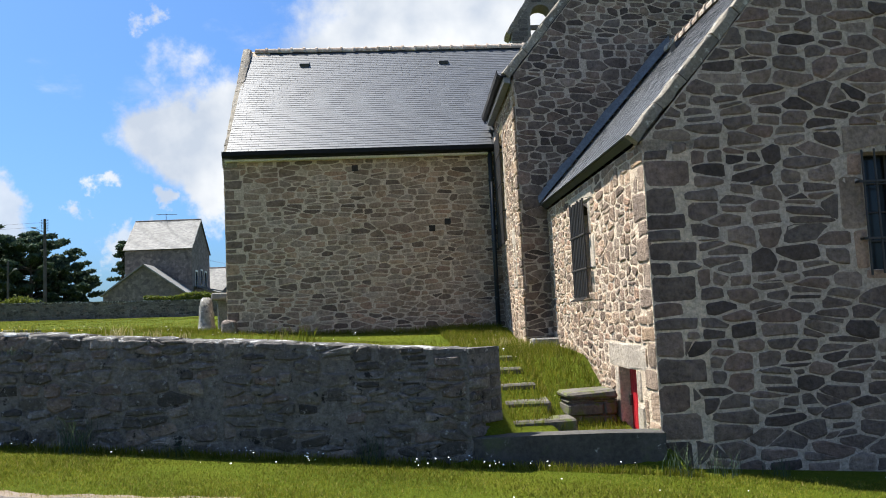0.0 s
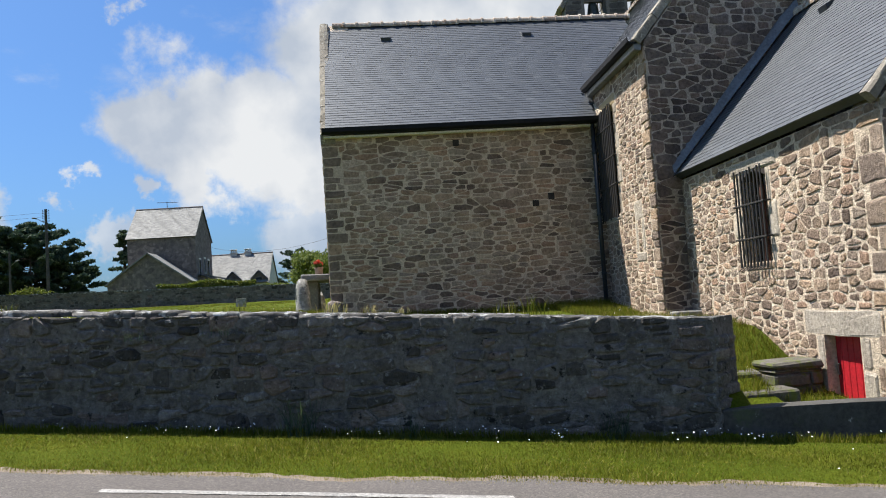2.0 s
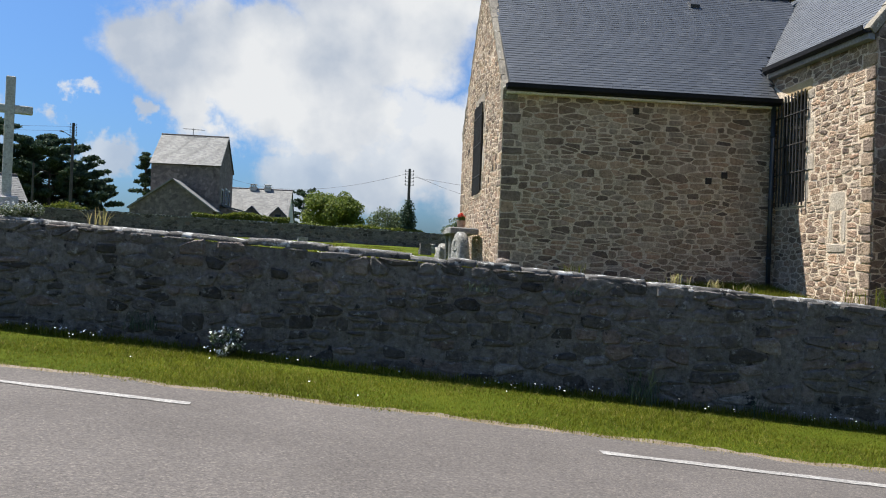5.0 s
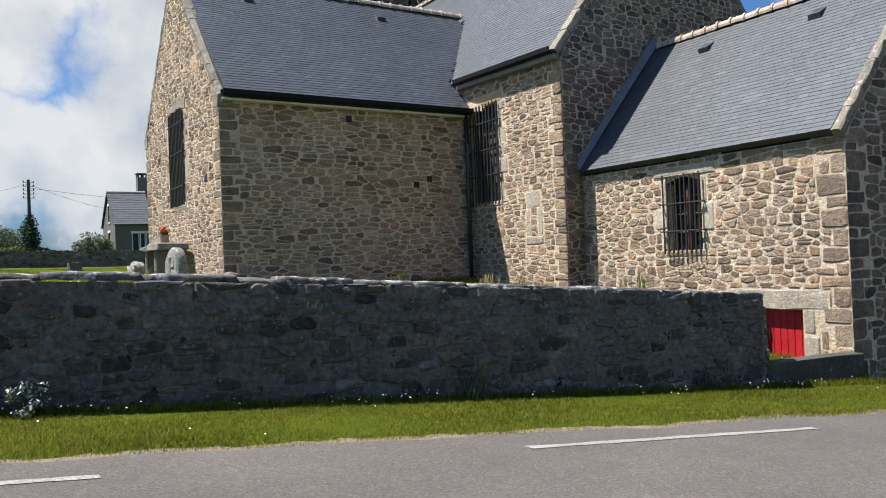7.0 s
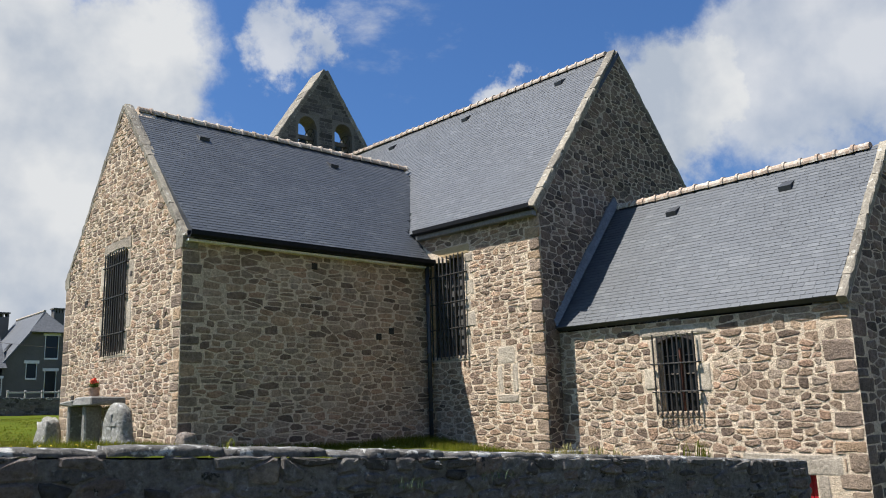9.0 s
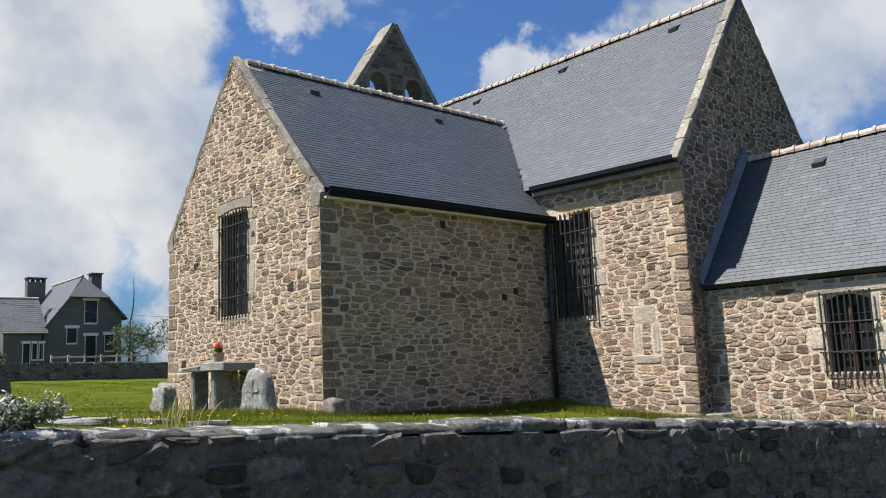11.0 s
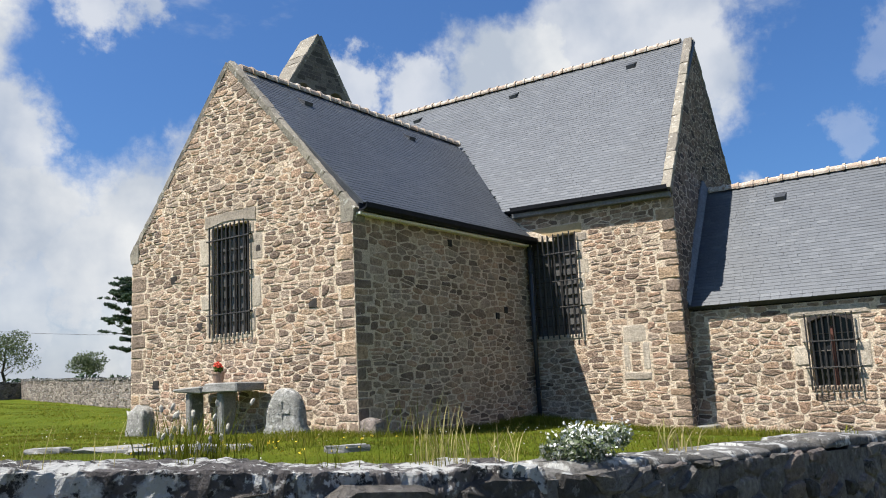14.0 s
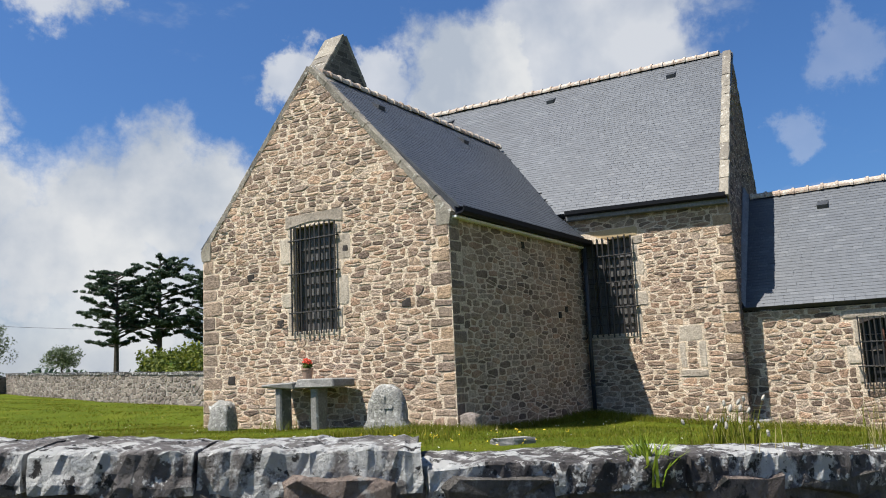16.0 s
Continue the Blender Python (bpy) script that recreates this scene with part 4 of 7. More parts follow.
def glazing(parent, m, u0, z0, u1, z1, depth, cols, rows, frame_mat, bar=0.03, pane_mat=None):
    bm = bmesh.new()
    box(bm, (u0 - 0.01, depth + 0.02, z0 - 0.01), (u1 + 0.01, depth + 0.03, z1 + 0.01), m)
    part("pane", bm, pane_mat or M["glass"], parent)
    bm = bmesh.new()
    for i in range(cols + 1):
        u = u0 + (u1 - u0) * i / cols
        box(bm, (u - bar / 2, depth - 0.02, z0), (u + bar / 2, depth + 0.019, z1), m, 0.003)
    for j in range(rows + 1):
        z = z0 + (z1 - z0) * j / rows
        box(bm, (u0, depth - 0.015, z - bar / 3), (u1, depth + 0.018, z + bar / 3), m, 0.003)
    part("window_frame", bm, frame_mat, parent)


def slate_rect(m, length, slope, keep, width=0.21, course=0.115, seed=1):
    """Slates on a slope: m has x along the eave, y up the slope, z out. Returns a list of matrices."""
    rng = random.Random(seed)
    out = []
    n = int(slope / course)
    for j in range(n + 1):
        y = j * course
        x = -rng.uniform(0, width) if j % 2 else -width * 0.5 - rng.uniform(0, 0.02)
        while x < length:
            w = width * rng.uniform(0.86, 1.1)
            a, b = max(x, 0.0), min(x + w, length)
            if b - a > 0.04:
                p = m @ Vector(((a + b) / 2, min(y + 0.06, slope), 0.02))
                if keep(p):
                    h = min(course * 2.05, slope - y + 0.03)
                    if h > 0.05:
                        k = Matrix.Translation(((a + b) / 2, y + rng.gauss(0, 0.0015), 0.022 + rng.uniform(-0.0005, 0.001)))
                        out.append(m @ k @ pose(0, 0, 0, -3.6 + rng.gauss(0, 0.3), rng.gauss(0, 0.25), rng.gauss(0, 0.12)) @ Matrix.Diagonal((b - a - 0.005, h, 0.020, 1)))
            x += w
    return out


SLATE_V = np.array([(x, y, z) for z in (-0.5, 0.5) for y in (0, 1) for x in (-0.5, 0.5)], float)
SLATE_F = np.array([(0, 2, 3, 1), (4, 5, 7, 6), (0, 1, 5, 4), (2, 6, 7, 3), (0, 4, 6, 2), (1, 3, 7, 5)])


def roof_slope(name, p0, p1, q0, near, keep=lambda p: True, seed=1, label="", mat="slate", owner=None, single=300, width=0.20, course=0.10, cut=0.0):
    """A roof slope from the eave p0-p1 up to the ridge that begins at q0."""
    p0, p1, q0 = Vector(p0), Vector(p1), Vector(q0)
    ex = (p1 - p0).normalized()
    up = q0 - p0
    up = up - ex * up.dot(ex)
    slope = up.length
    ey = up.normalized()
    ez = ex.cross(ey)
    m = Matrix(((ex.x, ey.x, ez.x, p0.x), (ex.y, ey.y, ez.y, p0.y), (ex.z, ey.z, ez.z, p0.z), (0, 0, 0, 1)))
    length = (p1 - p0).length
    bm = bmesh.new()
    vs = [bm.verts.new(m @ Vector(c)) for z in (-0.1, 0.0) for c in ((0, 0.02, z), (length, 0.02, z), (length - cut, slope, z), (0, slope, z))]
    for f in ((3, 2, 1, 0), (4, 5, 6, 7), (0, 1, 5, 4), (1, 2, 6, 5), (2, 3, 7, 6), (3, 0, 4, 7)):
        bm.faces.new([vs[i] for i in f])
    roof = part(name, bm, M["zinc"], owner or chapel, label)
    mats = slate_rect(m, length, slope, keep, width, course, seed)
    near = Vector(near)
    order = sorted(range(len(mats)), key=lambda i: (mats[i].translation - near).length)
    me = mesh_np("slate", SLATE_V, SLATE_F, M[mat])
    for i in order[:single]:
        ob = new("slate", me)
        ob.parent = roof
        ob.matrix_basis = mats[i]
    rest = np.array([np.array(mats[i]) for i in order[single:]])
    if len(rest):
        v = np.einsum("nij,vj->nvi", rest[:, :3, :3], SLATE_V) + rest[:, None, :3, 3]
        f = SLATE_F[None] + 8 * np.arange(len(rest))[:, None, None]
        ob = piece("slate_covering", mesh_np("slate_covering", v.reshape(-1, 3), f.reshape(-1, 4), M[mat]), None, kind="stuff")
        ob.parent = roof
    return roof, m, slope


def ridge_tiles(a, b, step=0.33, r=0.11, owner=None, mat="terracotta"):
    """Half-round ridge tiles with a thicker lip where one laps the next."""
    a, b = Vector(a), Vector(b)
    n = max(1, round((b - a).length / step))
    d = (b - a).normalized()
    side = Vector((-d.y, d.x, 0)).normalized()
    up = d.cross(side) if d.cross(side).z > 0 else side.cross(d)
    L = (b - a).length / n
    bm = bmesh.new()
    prof = [(0.0, r), (L * 0.80, r * 0.96), (L * 0.82, r * 1.22), (L * 0.98, r * 1.22), (L * 1.0, r)]
    rings = []
    for s, rr in prof:
        rings.append([bm.verts.new((s, rr * math.cos(math.pi * (k / 8 * 1.2 - 0.1)), rr * math.sin(math.pi * (k / 8 * 1.2 - 0.1)))) for k in range(9)])
    for p, q in zip(rings, rings[1:]):
        for i in range(8):
            bm.faces.new((p[i], q[i], q[i + 1], p[i + 1]))
    bm.faces.new(rings[0])
    bm.faces.new(rings[-1][::-1])
    me = bpy.data.meshes.new("ridge_tile")
    bm.to_mesh(me)
    bm.free()
    me.materials.append(M[mat])
    rng = random.Random(int(L * 1e4))
    for i in range(n):
        p = a + d * L * i + Vector((0, 0, rng.uniform(-0.008, 0.008)))
        ob = new("ridge_tile", me)
        under(ob, owner or chapel)
        ob.matrix_basis = Matrix(((d.x, side.x, up.x, p.x), (d.y, side.y, up.y, p.y), (d.z, side.z, up.z, p.z), (0, 0, 0, 1))) @ pose(0, 0, 0, rng.gauss(0, 1.5), rng.gauss(0, 0.8), rng.gauss(0, 0.8))


def coping(m, rake, thick, depth, seed=1, n=9):
    """Coping stones up a gable: rake = list of two (u, z) ends in the frame m of the gable's face."""
    rng = random.Random(seed)
    (ua, za), (ub, zb) = rake
    d = Vector((ub - ua, 0, zb - za))
    L = d.length
    d.normalize()
    nrm = Vector((-d.z, 0, d.x)) if d.x > 0 else Vector((d.z, 0, -d.x))
    cuts = [0.0]
    while cuts[-1] < L - 0.5:
        cuts.append(cuts[-1] + rng.uniform(0.38, 0.75))
    cuts[-1] = L
    for s, e in zip(cuts, cuts[1:]):
        bm = bmesh.new()
        j = lambda: rng.uniform(-0.011, 0.011)
        vs = []
        for t in (s + 0.006, s * 0.66 + e * 0.34, s * 0.33 + e * 0.67, e - 0.006):
            base = Vector((ua, 0, za)) + d * t
            vs.append([bm.verts.new(m @ (base + nrm * (h + j()) + Vector((0, y + j(), 0)))) for y, h in ((-0.012, -0.06), (-0.020, thick * 0.7), (-0.006, thick), (depth * 0.5, thick + 0.012), (depth - 0.02, thick), (depth, thick * 0.7), (depth, -0.10))])
        for p, q in zip(vs, vs[1:]):
            for i in range(6):
                bm.faces.new((p[i], p[i + 1], q[i + 1], q[i]))
        bm.faces.new(vs[0][::-1])
        bm.faces.new(vs[-1])
        part("coping_stone", bm, M["coping"], chapel)


def build_chapel():
    rng = random.Random(21)
    # --- chancel
    mS = face_frame((CH_X0, CH_Y0, 0), (1, 0))
    LS = 6.25
    q = quoin_rects(1.2, 5.2, 0, rng, (0.10, 0.25), (0.2, 0.52))
    w = masonry_wall("wall_chancel_side", mS, LS, [(0, 5.24), (LS, 5.24)], 1.0, 0.7, [], q, 0.118, (-2, 9), 2.6, 0.026, 0.011, seed=11, start=0.7)
    dressed(w, mS, q, M["dressed"], 0.3)
    # near-black blocks on the face; their colour is the shade inside putlog holes
    for u, z in ((4.64, 3.58), (2.94, 5.02), (5.0, 3.72)):
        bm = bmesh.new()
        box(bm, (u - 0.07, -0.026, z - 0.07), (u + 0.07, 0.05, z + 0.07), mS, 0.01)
        part("putlog_hole", bm, M["hole"], w, "dark square block coloured as the shade in a putlog hole")
    mW = face_frame((CH_X0, CH_Y1, 0), (0, -1))
    LW = CH_Y1 - CH_Y0
    uy = lambda y: CH_Y1 - y
    hole = (uy(22.38), 3.37, uy(21.25), 5.53)
    jambs, lint, sill = surround(*hole, rng)
    q1 = quoin_rects(1.2, 5.2, 0, rng)
    q2 = quoin_rects(1.2, 5.2, LW, rng, (0.12, 0.28), (0.22, 0.5))
    top = [(0, 5.30), (uy(CH_RY), 8.93), (LW, 5.30)]
    w = masonry_wall("wall_chancel_gable", mW, LW, top, 1.0, 0.7, [hole], jambs + lint + sill + q1 + q2, 0.115, (-9, 11), 2.5, 0.024, 0.010, seed=12)
    dressed(w, mW, jambs + sill, M["pale_dressed"], 0.3)
    dressed(w, mW, q1 + q2, M["dressed"], 0.3)
    arch_lintel(w, mW, lint[0], M["pale_dressed"])
    g = grille(mW, *hole, 10, (3.75, 4.55, 5.25), 0.05, r=0.02)
    glazing(g, mW, *hole, 0.16, 4, 9, M["iron"], 0.02, M["old_pane"])
    # dark stones as shallow blocks, coloured near-black like shaded hollows
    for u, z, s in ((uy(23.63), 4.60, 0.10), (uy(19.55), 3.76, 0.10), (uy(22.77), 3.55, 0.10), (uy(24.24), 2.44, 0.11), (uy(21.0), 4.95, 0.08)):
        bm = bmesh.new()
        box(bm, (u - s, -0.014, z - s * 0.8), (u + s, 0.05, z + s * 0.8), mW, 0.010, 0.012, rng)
        part("dark_stone", bm, M["hole"], w, "dark stone block coloured as the shade of a sunken hole")
    mN = face_frame((CH_X1 + 2.5, CH_Y1, 0), (-1, 0))
    bm = bmesh.new()
    wall_with_holes(bm, mN, 7.98, [(0, 5.24), (7.98, 5.24)], 1.0, 0.7, [])
    part("wall_chancel_back", bm, M["mortar"], chapel)
    keep = lambda p: p.z > nave_roof_z(p) + 0.02 or p.x < 2.35
    ridge_w, ridge_e = CH_X0 + 0.12, 4.45
    roof_slope("roof_chancel", (CH_X0 + 0.10, 18.36, CH_EAVE), (ridge_e, 18.36, CH_EAVE), (CH_X0 + 0.10, CH_RY, CH_RIDGE), (-3, 12, 4), keep, 1)
    roof_slope("roof_chancel_back", (ridge_e, 25.32, CH_EAVE), (CH_X0 + 0.10, 25.32, CH_EAVE), (ridge_e, CH_RY, CH_RIDGE), (-3, 12, 4), keep, 2, single=0)
    ridge_tiles((CH_X0 + 0.3, CH_RY, CH_RIDGE + 0.02), (4.62, CH_RY, CH_RIDGE + 0.02))
    coping(mW, ((LW + 0.02, 5.30), (uy(CH_RY), 8.93)), 0.075, 0.20, 3)
    coping(mW, ((-0.02, 5.30), (uy(CH_RY), 8.93)), 0.075, 0.20, 4)
    kneeler(mW, LW, 5.22, 1)
    kneeler(mW, 0, 5.22, -1)
    # --- nave
    mW = face_frame(NAVE.at(0, NAVE_L), -NAVE.n)
    un = lambda y: NAVE_L - (y - 14.88) / math.cos(radians(3.2))
    hole = (un(18.52), 3.12, un(17.27), 5.42)
    jambs, lint, sill = surround(*hole, rng, (0.16, 0.3), 0.24)
    jambs = [j for j in jambs if j[0] > hole[0]]
    q2 = quoin_rects(0.5, 5.9, NAVE_L, rng, (0.14, 0.30), (0.22, 0.5))
    c = un(16.0)
    patch = [(c - 0.30, 2.25, c - 0.14, 2.82), (c + 0.14, 2.25, c + 0.32, 2.85), (c - 0.26, 2.86, c + 0.26, 3.22), (c - 0.32, 2.05, c + 0.32, 2.23)]
    w = masonry_wall("wall_nave_side", mW, NAVE_L, [(0, 5.93 + NV_RISE * NAVE_L), (NAVE_L, 5.93)], 0.4, 0.8, [hole], jambs + lint + sill + q2 + patch + [(0, 0, un(19.2), 9)], 0.118, (-5, 10), 2.6, 0.025, 0.010, seed=13, end=0.14)
    dressed(w, mW, jambs + sill + patch, M["pale_dressed"], 0.3, 0.012)
    dressed(w, mW, q2, M["dressed"], 0.3, 0.012)
    dressed(w, mW, lint, M["ochre"], 0.3, 0.012, "lintel")
    g = grille(mW, *hole, 10, (3.75, 4.35, 5.0), 0.07, r=0.02)
    glazing(g, mW, *hole, 0.16, 5, 10, M["iron"], 0.02, M["old_pane"])
    bm = bmesh.new()
    prism(bm, [(un(18.72), 5.40), (un(17.85), 5.30), (un(17.80), 5.36), (un(18.40), 5.62), (un(18.72), 5.80)], -0.05, 0.04, mW)
    part("mortar_fillet", bm, M["mortar"], chapel, "pale mortar fillet where the roofs meet")
    mS = face_frame(NAVE.at(0, 0), NAVE.e + NAVE.n * SKEW)
    GW = NAVE_W * math.hypot(1, SKEW)
    top = [(0, 5.95), (GW / 2, 10.70), (GW + NV_OUT, 5.95)]
    w = masonry_wall("wall_nave_gable", mS, GW + NV_OUT, top, 0.4, 0.2, [], [(0.75, 0, GW + NV_OUT, 3.0)], 0.125, (-6, 8), 2.2, 0.025, 0.013, seed=14, start=0.035, stone="dark_shaded_rubble", mortar="shaded_mortar", big=0.2)
    mN = face_frame(NAVE.at(NAVE_W + NV_OUT, NAVE_L), -NAVE.e)
    bm = bmesh.new()
    wall_with_holes(bm, mN, NAVE_W + NV_OUT, [(0, 5.95), (NAVE_W / 2 + NV_OUT, 10.6), (NAVE_W + NV_OUT, 5.95)], 0.8, 0.8, [])
    part("wall_nave_back", bm, M["mortar"], chapel)
    mE = face_frame(NAVE.at(NAVE_W + NV_OUT, SKEW * (NAVE_W + NV_OUT) + 0.25), NAVE.n)
    bm = bmesh.new()
    wall_with_holes(bm, mE, NAVE_L - 2.7, [(0, 5.9), (NAVE_L - 2.7, 5.9)], 0.0, 0.8, [])
    part("wall_nave_far", bm, M["mortar"], chapel)
    keepn = lambda p: (p - NAVE.o).dot(NAVE.n) > 0.14 + SKEW * (p - NAVE.o).dot(NAVE.e) and not (18.4 < p.y < 25.2 and p.z < chancel_roof_z(p.y) - 0.0 and p.x < 4.6)
    roof_slope("roof_nave", NAVE.at(-0.12, NAVE_L - 0.1, NV_EAVE + NV_RISE * NAVE_L), NAVE.at(-0.12, 0.12, NV_EAVE), NAVE.at(NAVE_W / 2, NAVE_L - 0.1, NV_RIDGE + NV_RISE * NAVE_L), (-3, 12, 5), keepn, 3, cut=SKEW * NAVE_W / 2)
    roof_slope("roof_nave_back", NAVE.at(NAVE_W + NV_OUT + 0.17, 0.12 + SKEW * NAVE_W, NV_EAVE), NAVE.at(NAVE_W + NV_OUT + 0.17, NAVE_L - 0.1, NV_EAVE + NV_RISE * NAVE_L), NAVE.at(NAVE_W / 2, 0.12 + SKEW * NAVE_W, NV_RIDGE), (-3, 12, 5), lambda p: True, 4, single=0, width=0.3, course=0.2)
    ridge_tiles(NAVE.at(NAVE_W / 2, 0.3 + SKEW * NAVE_W / 2, NV_RIDGE + 0.05), NAVE.at(NAVE_W / 2, NAVE_L - 0.3, NV_RIDGE + NV_RISE * NAVE_L + 0.05))
    coping(mS, ((-0.10, 5.97), (GW / 2, 10.72)), 0.09, 0.20, 5)
    coping(mS, ((GW + NV_OUT + 0.10, 5.97), (GW / 2, 10.72)), 0.09, 0.20, 6)
    # --- sacristy
    mW = face_frame(SAC.at(0, SAC_L), -SAC.n)
    us = lambda y: SAC_L - (y - 9.12)
    win = (us(12.63), 1.80, us(11.83), 3.13)
    door = (us(10.70), -0.35, us(9.93), 0.80)
    jambs, lint, sill = surround(*win, rng, (0.14, 0.3), 0.16)
    lint = [(win[0] - 0.32, 3.14, win[2] + 0.34, 3.32)]
    dj = [(door[0] - 0.16, -0.3, door[0], 0.8), (door[2], -0.3, door[2] + 0.28, 0.42), (door[2], 0.42, door[2] + 0.22, 0.8)]
    dl = [(us(11.12), 0.80, us(9.5), 1.12)]
    q2 = quoin_rects(-0.4, 3.3, SAC_L, rng, (0.16, 0.36), (0.22, 0.5))
    w = masonry_wall("wall_sacristy_side", mW, SAC_L, [(0, 3.42), (SAC_L, 3.42)], -0.5, 0.6, [win, door], jambs + lint + sill + dj + dl + q2, 0.128, (-2, 6), 2.1, 0.027, 0.011, seed=15)
    dressed(w, mW, jambs + lint + dj + dl, M["pale_dressed"], 0.3, 0.015)
    dressed(w, mW, q2, M["dressed"], 0.3, 0.015)
    dressed(w, mW, sill, M["dressed"], 0.3, 0.012, "sill")
    arch_head(w, mW, win)
    g = grille(mW, *win, 9, (2.15, 2.65), 0.08, prongs=8, r=0.017)
    bm = bmesh.new()
    mid = (win[0] + win[2]) / 2
    box(bm, (mid - 0.03, 0.10, win[1]), (mid + 0.03, 0.16, win[3] - 0.2), mW, 0.008)
    part("mullion", bm, M["brown_wood"], g, "red-brown wooden mullion")
    glazing(g, mW, *win, 0.2, 2, 4, M["grey_wood"], 0.03)
    d = part("door", bmesh.new(), M["red_door"], chapel, "small sunken red plank door")
    for i in range(6):
        a = door[0] + (door[2] - door[0]) * i / 6
        bm = bmesh.new()
        box(bm, (a + 0.004, 0.14, door[1]), (a + (door[2] - door[0]) / 6 - 0.004, 0.18, door[3] + 0.02), mW, 0.006)
        part("plank", bm, M["red_door"], d)
    bm = bmesh.new()
    box(bm, (door[0] + 0.05, 0.10, 0.3), (door[0] + 0.08, 0.14, 0.44), mW, 0.008)
    part("door_handle", bm, M["iron"], d)
    bm = bmesh.new()
    box(bm, (door[0], 0.18, door[1]), (door[2], 0.22, door[3] + 0.02), mW)
    part("door_backing", bm, M["red_door"], d)
    mS = face_frame(SAC.at(0, 0), SAC.e)
    hole = (5.25 - 2.71, 1.85, 6.10 - 2.71, 3.20)
    jambs, lint, sill = surround(*hole, rng, (0.16, 0.3), 0.3)
    q1 = quoin_rects(-0.5, 3.3, 0, rng, (0.14, 0.32), (0.25, 0.62))
    W2 = SAC_W + 0.62
    top = [(0, 3.40), (SAC_W / 2, 6.40), (SAC_W, 3.40), (SAC_W + 0.02, 3.35), (W2, -0.5)]
    w = masonry_wall("wall_sacristy_gable", mS, W2, top, -0.6, 0.6, [hole], jambs + lint + sill + q1, 0.135, (-2, 3), 2.3, 0.027, 0.014, seed=16, start=0.6, stone="dark_shaded_rubble", mortar="shaded_mortar", big=0.26)
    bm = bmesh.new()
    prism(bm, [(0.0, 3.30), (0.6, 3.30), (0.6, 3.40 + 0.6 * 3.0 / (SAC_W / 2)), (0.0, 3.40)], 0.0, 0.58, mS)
    part("gable_shoulder", bm, M["shaded_mortar"], w)
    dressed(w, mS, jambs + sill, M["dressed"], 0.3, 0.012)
    dressed(w, mS, q1, M["dark_shaded_rubble"], 0.3, 0.012)
    arch_lintel(w, mS, lint[0], M["dressed"])
    g = grille(mS, *hole, 7, (2.2, 2.85), 0.06)
    glazing(g, mS, *hole, 0.25, 2, 4, M["iron"], 0.03)
    mE = face_frame(SAC.at(SAC_W, 0), SAC.n)
    bm = bmesh.new()
    wall_with_holes(bm, mE, SAC_L, [(0, 3.42), (SAC_L, 3.42)], -0.6, 0.6, [], 0.62)
    part("wall_sacristy_far", bm, M["mortar"], chapel)
    roof_slope("roof_sacristy", SAC.at(-0.12, SAC_L + 0.2, SC_EAVE), SAC.at(-0.12, 0.12, SC_EAVE), SAC.at(SAC_W / 2, SAC_L + 0.2, SC_RIDGE), (-4, 6, 3), lambda p: True, 5)
    roof_slope("roof_sacristy_back", SAC.at(SAC_W + 0.12, 0.12, SC_EAVE), SAC.at(SAC_W + 0.12, SAC_L, SC_EAVE), SAC.at(SAC_W / 2, 0.12, SC_RIDGE), (-4, 6, 3), lambda p: True, 6, single=0, width=0.3, course=0.2)
    ridge_tiles(SAC.at(SAC_W / 2, 0.3, SC_RIDGE + 0.02), SAC.at(SAC_W / 2, SAC_L - 0.05, SC_RIDGE + 0.02))
    coping(mS, ((-0.10, 3.44), (SAC_W / 2, 6.45)), 0.075, 0.13, 7)
    coping(mS, ((SAC_W + 0.10, 3.44), (SAC_W / 2, 6.45)), 0.09, 0.26, 8)
    # lead flashing where the low roof meets the gable
    bm = bmesh.new()
    pts = [(SAC.at(-0.16 + (SAC_W / 2 + 0.2) * t, SAC_L - 0.06, SC_EAVE - 0.02 + (SC_RIDGE - SC_EAVE + 0.12) * t)) for t in np.linspace(0, 1, 9)]
    rows = []
    for k, p in enumerate(pts):
        lift = 0.03 * math.sin(k * 2.1)
        rows.append([bm.verts.new(p + SAC.n * (a - 0.10 + 0.035 * k) + Vector((0, 0, b))) for a, b in ((-0.13, 0.06), (-0.10, 0.08 + lift), (-0.03, 0.26 + lift), (0.03, 0.28 + lift), (0.05, 0.0))])
    for p, q in zip(rows, rows[1:]):
        for i in range(4):
            bm.faces.new((p[i], q[i], q[i + 1], p[i + 1]))
    part("flashing", bm, M["lead"], chapel, "grey lead flashing", True)
    # gutters, white board below, downpipe
    gutter((CH_X0 + 0.02, 18.30, CH_EAVE), (2.42, 18.30, CH_EAVE))
    bm = bmesh.new()
    box(bm, (CH_X0 + 0.05, 18.40, 5.235), (2.45, 18.52, 5.275))
    part("eaves_board", bm, M["white"], chapel, "thin pale board below the gutter")
    gutter(NAVE.at(-0.20, 3.95, NV_EAVE + 0.20), NAVE.at(-0.20, 0.0, NV_EAVE + 0.06))
    bm = bmesh.new()
    vs = [bm.verts.new(NAVE.at(u, v, NV_EAVE + NV_RISE * v + z)) for v in (0.02, 3.98) for u, z in ((-0.03, -0.19), (-0.15, -0.17), (-0.16, -0.06), (-0.03, -0.05))]
    for f in ((0, 1, 2, 3), (7, 6, 5, 4), (0, 4, 5, 1), (1, 5, 6, 2), (2, 6, 7, 3), (3, 7, 4, 0)):
        bm.faces.new([vs[i] for i in f])
    part("eaves_board", bm, M["lead"], chapel, "grey boxed eaves board below the gutter")
    bm = bmesh.new()
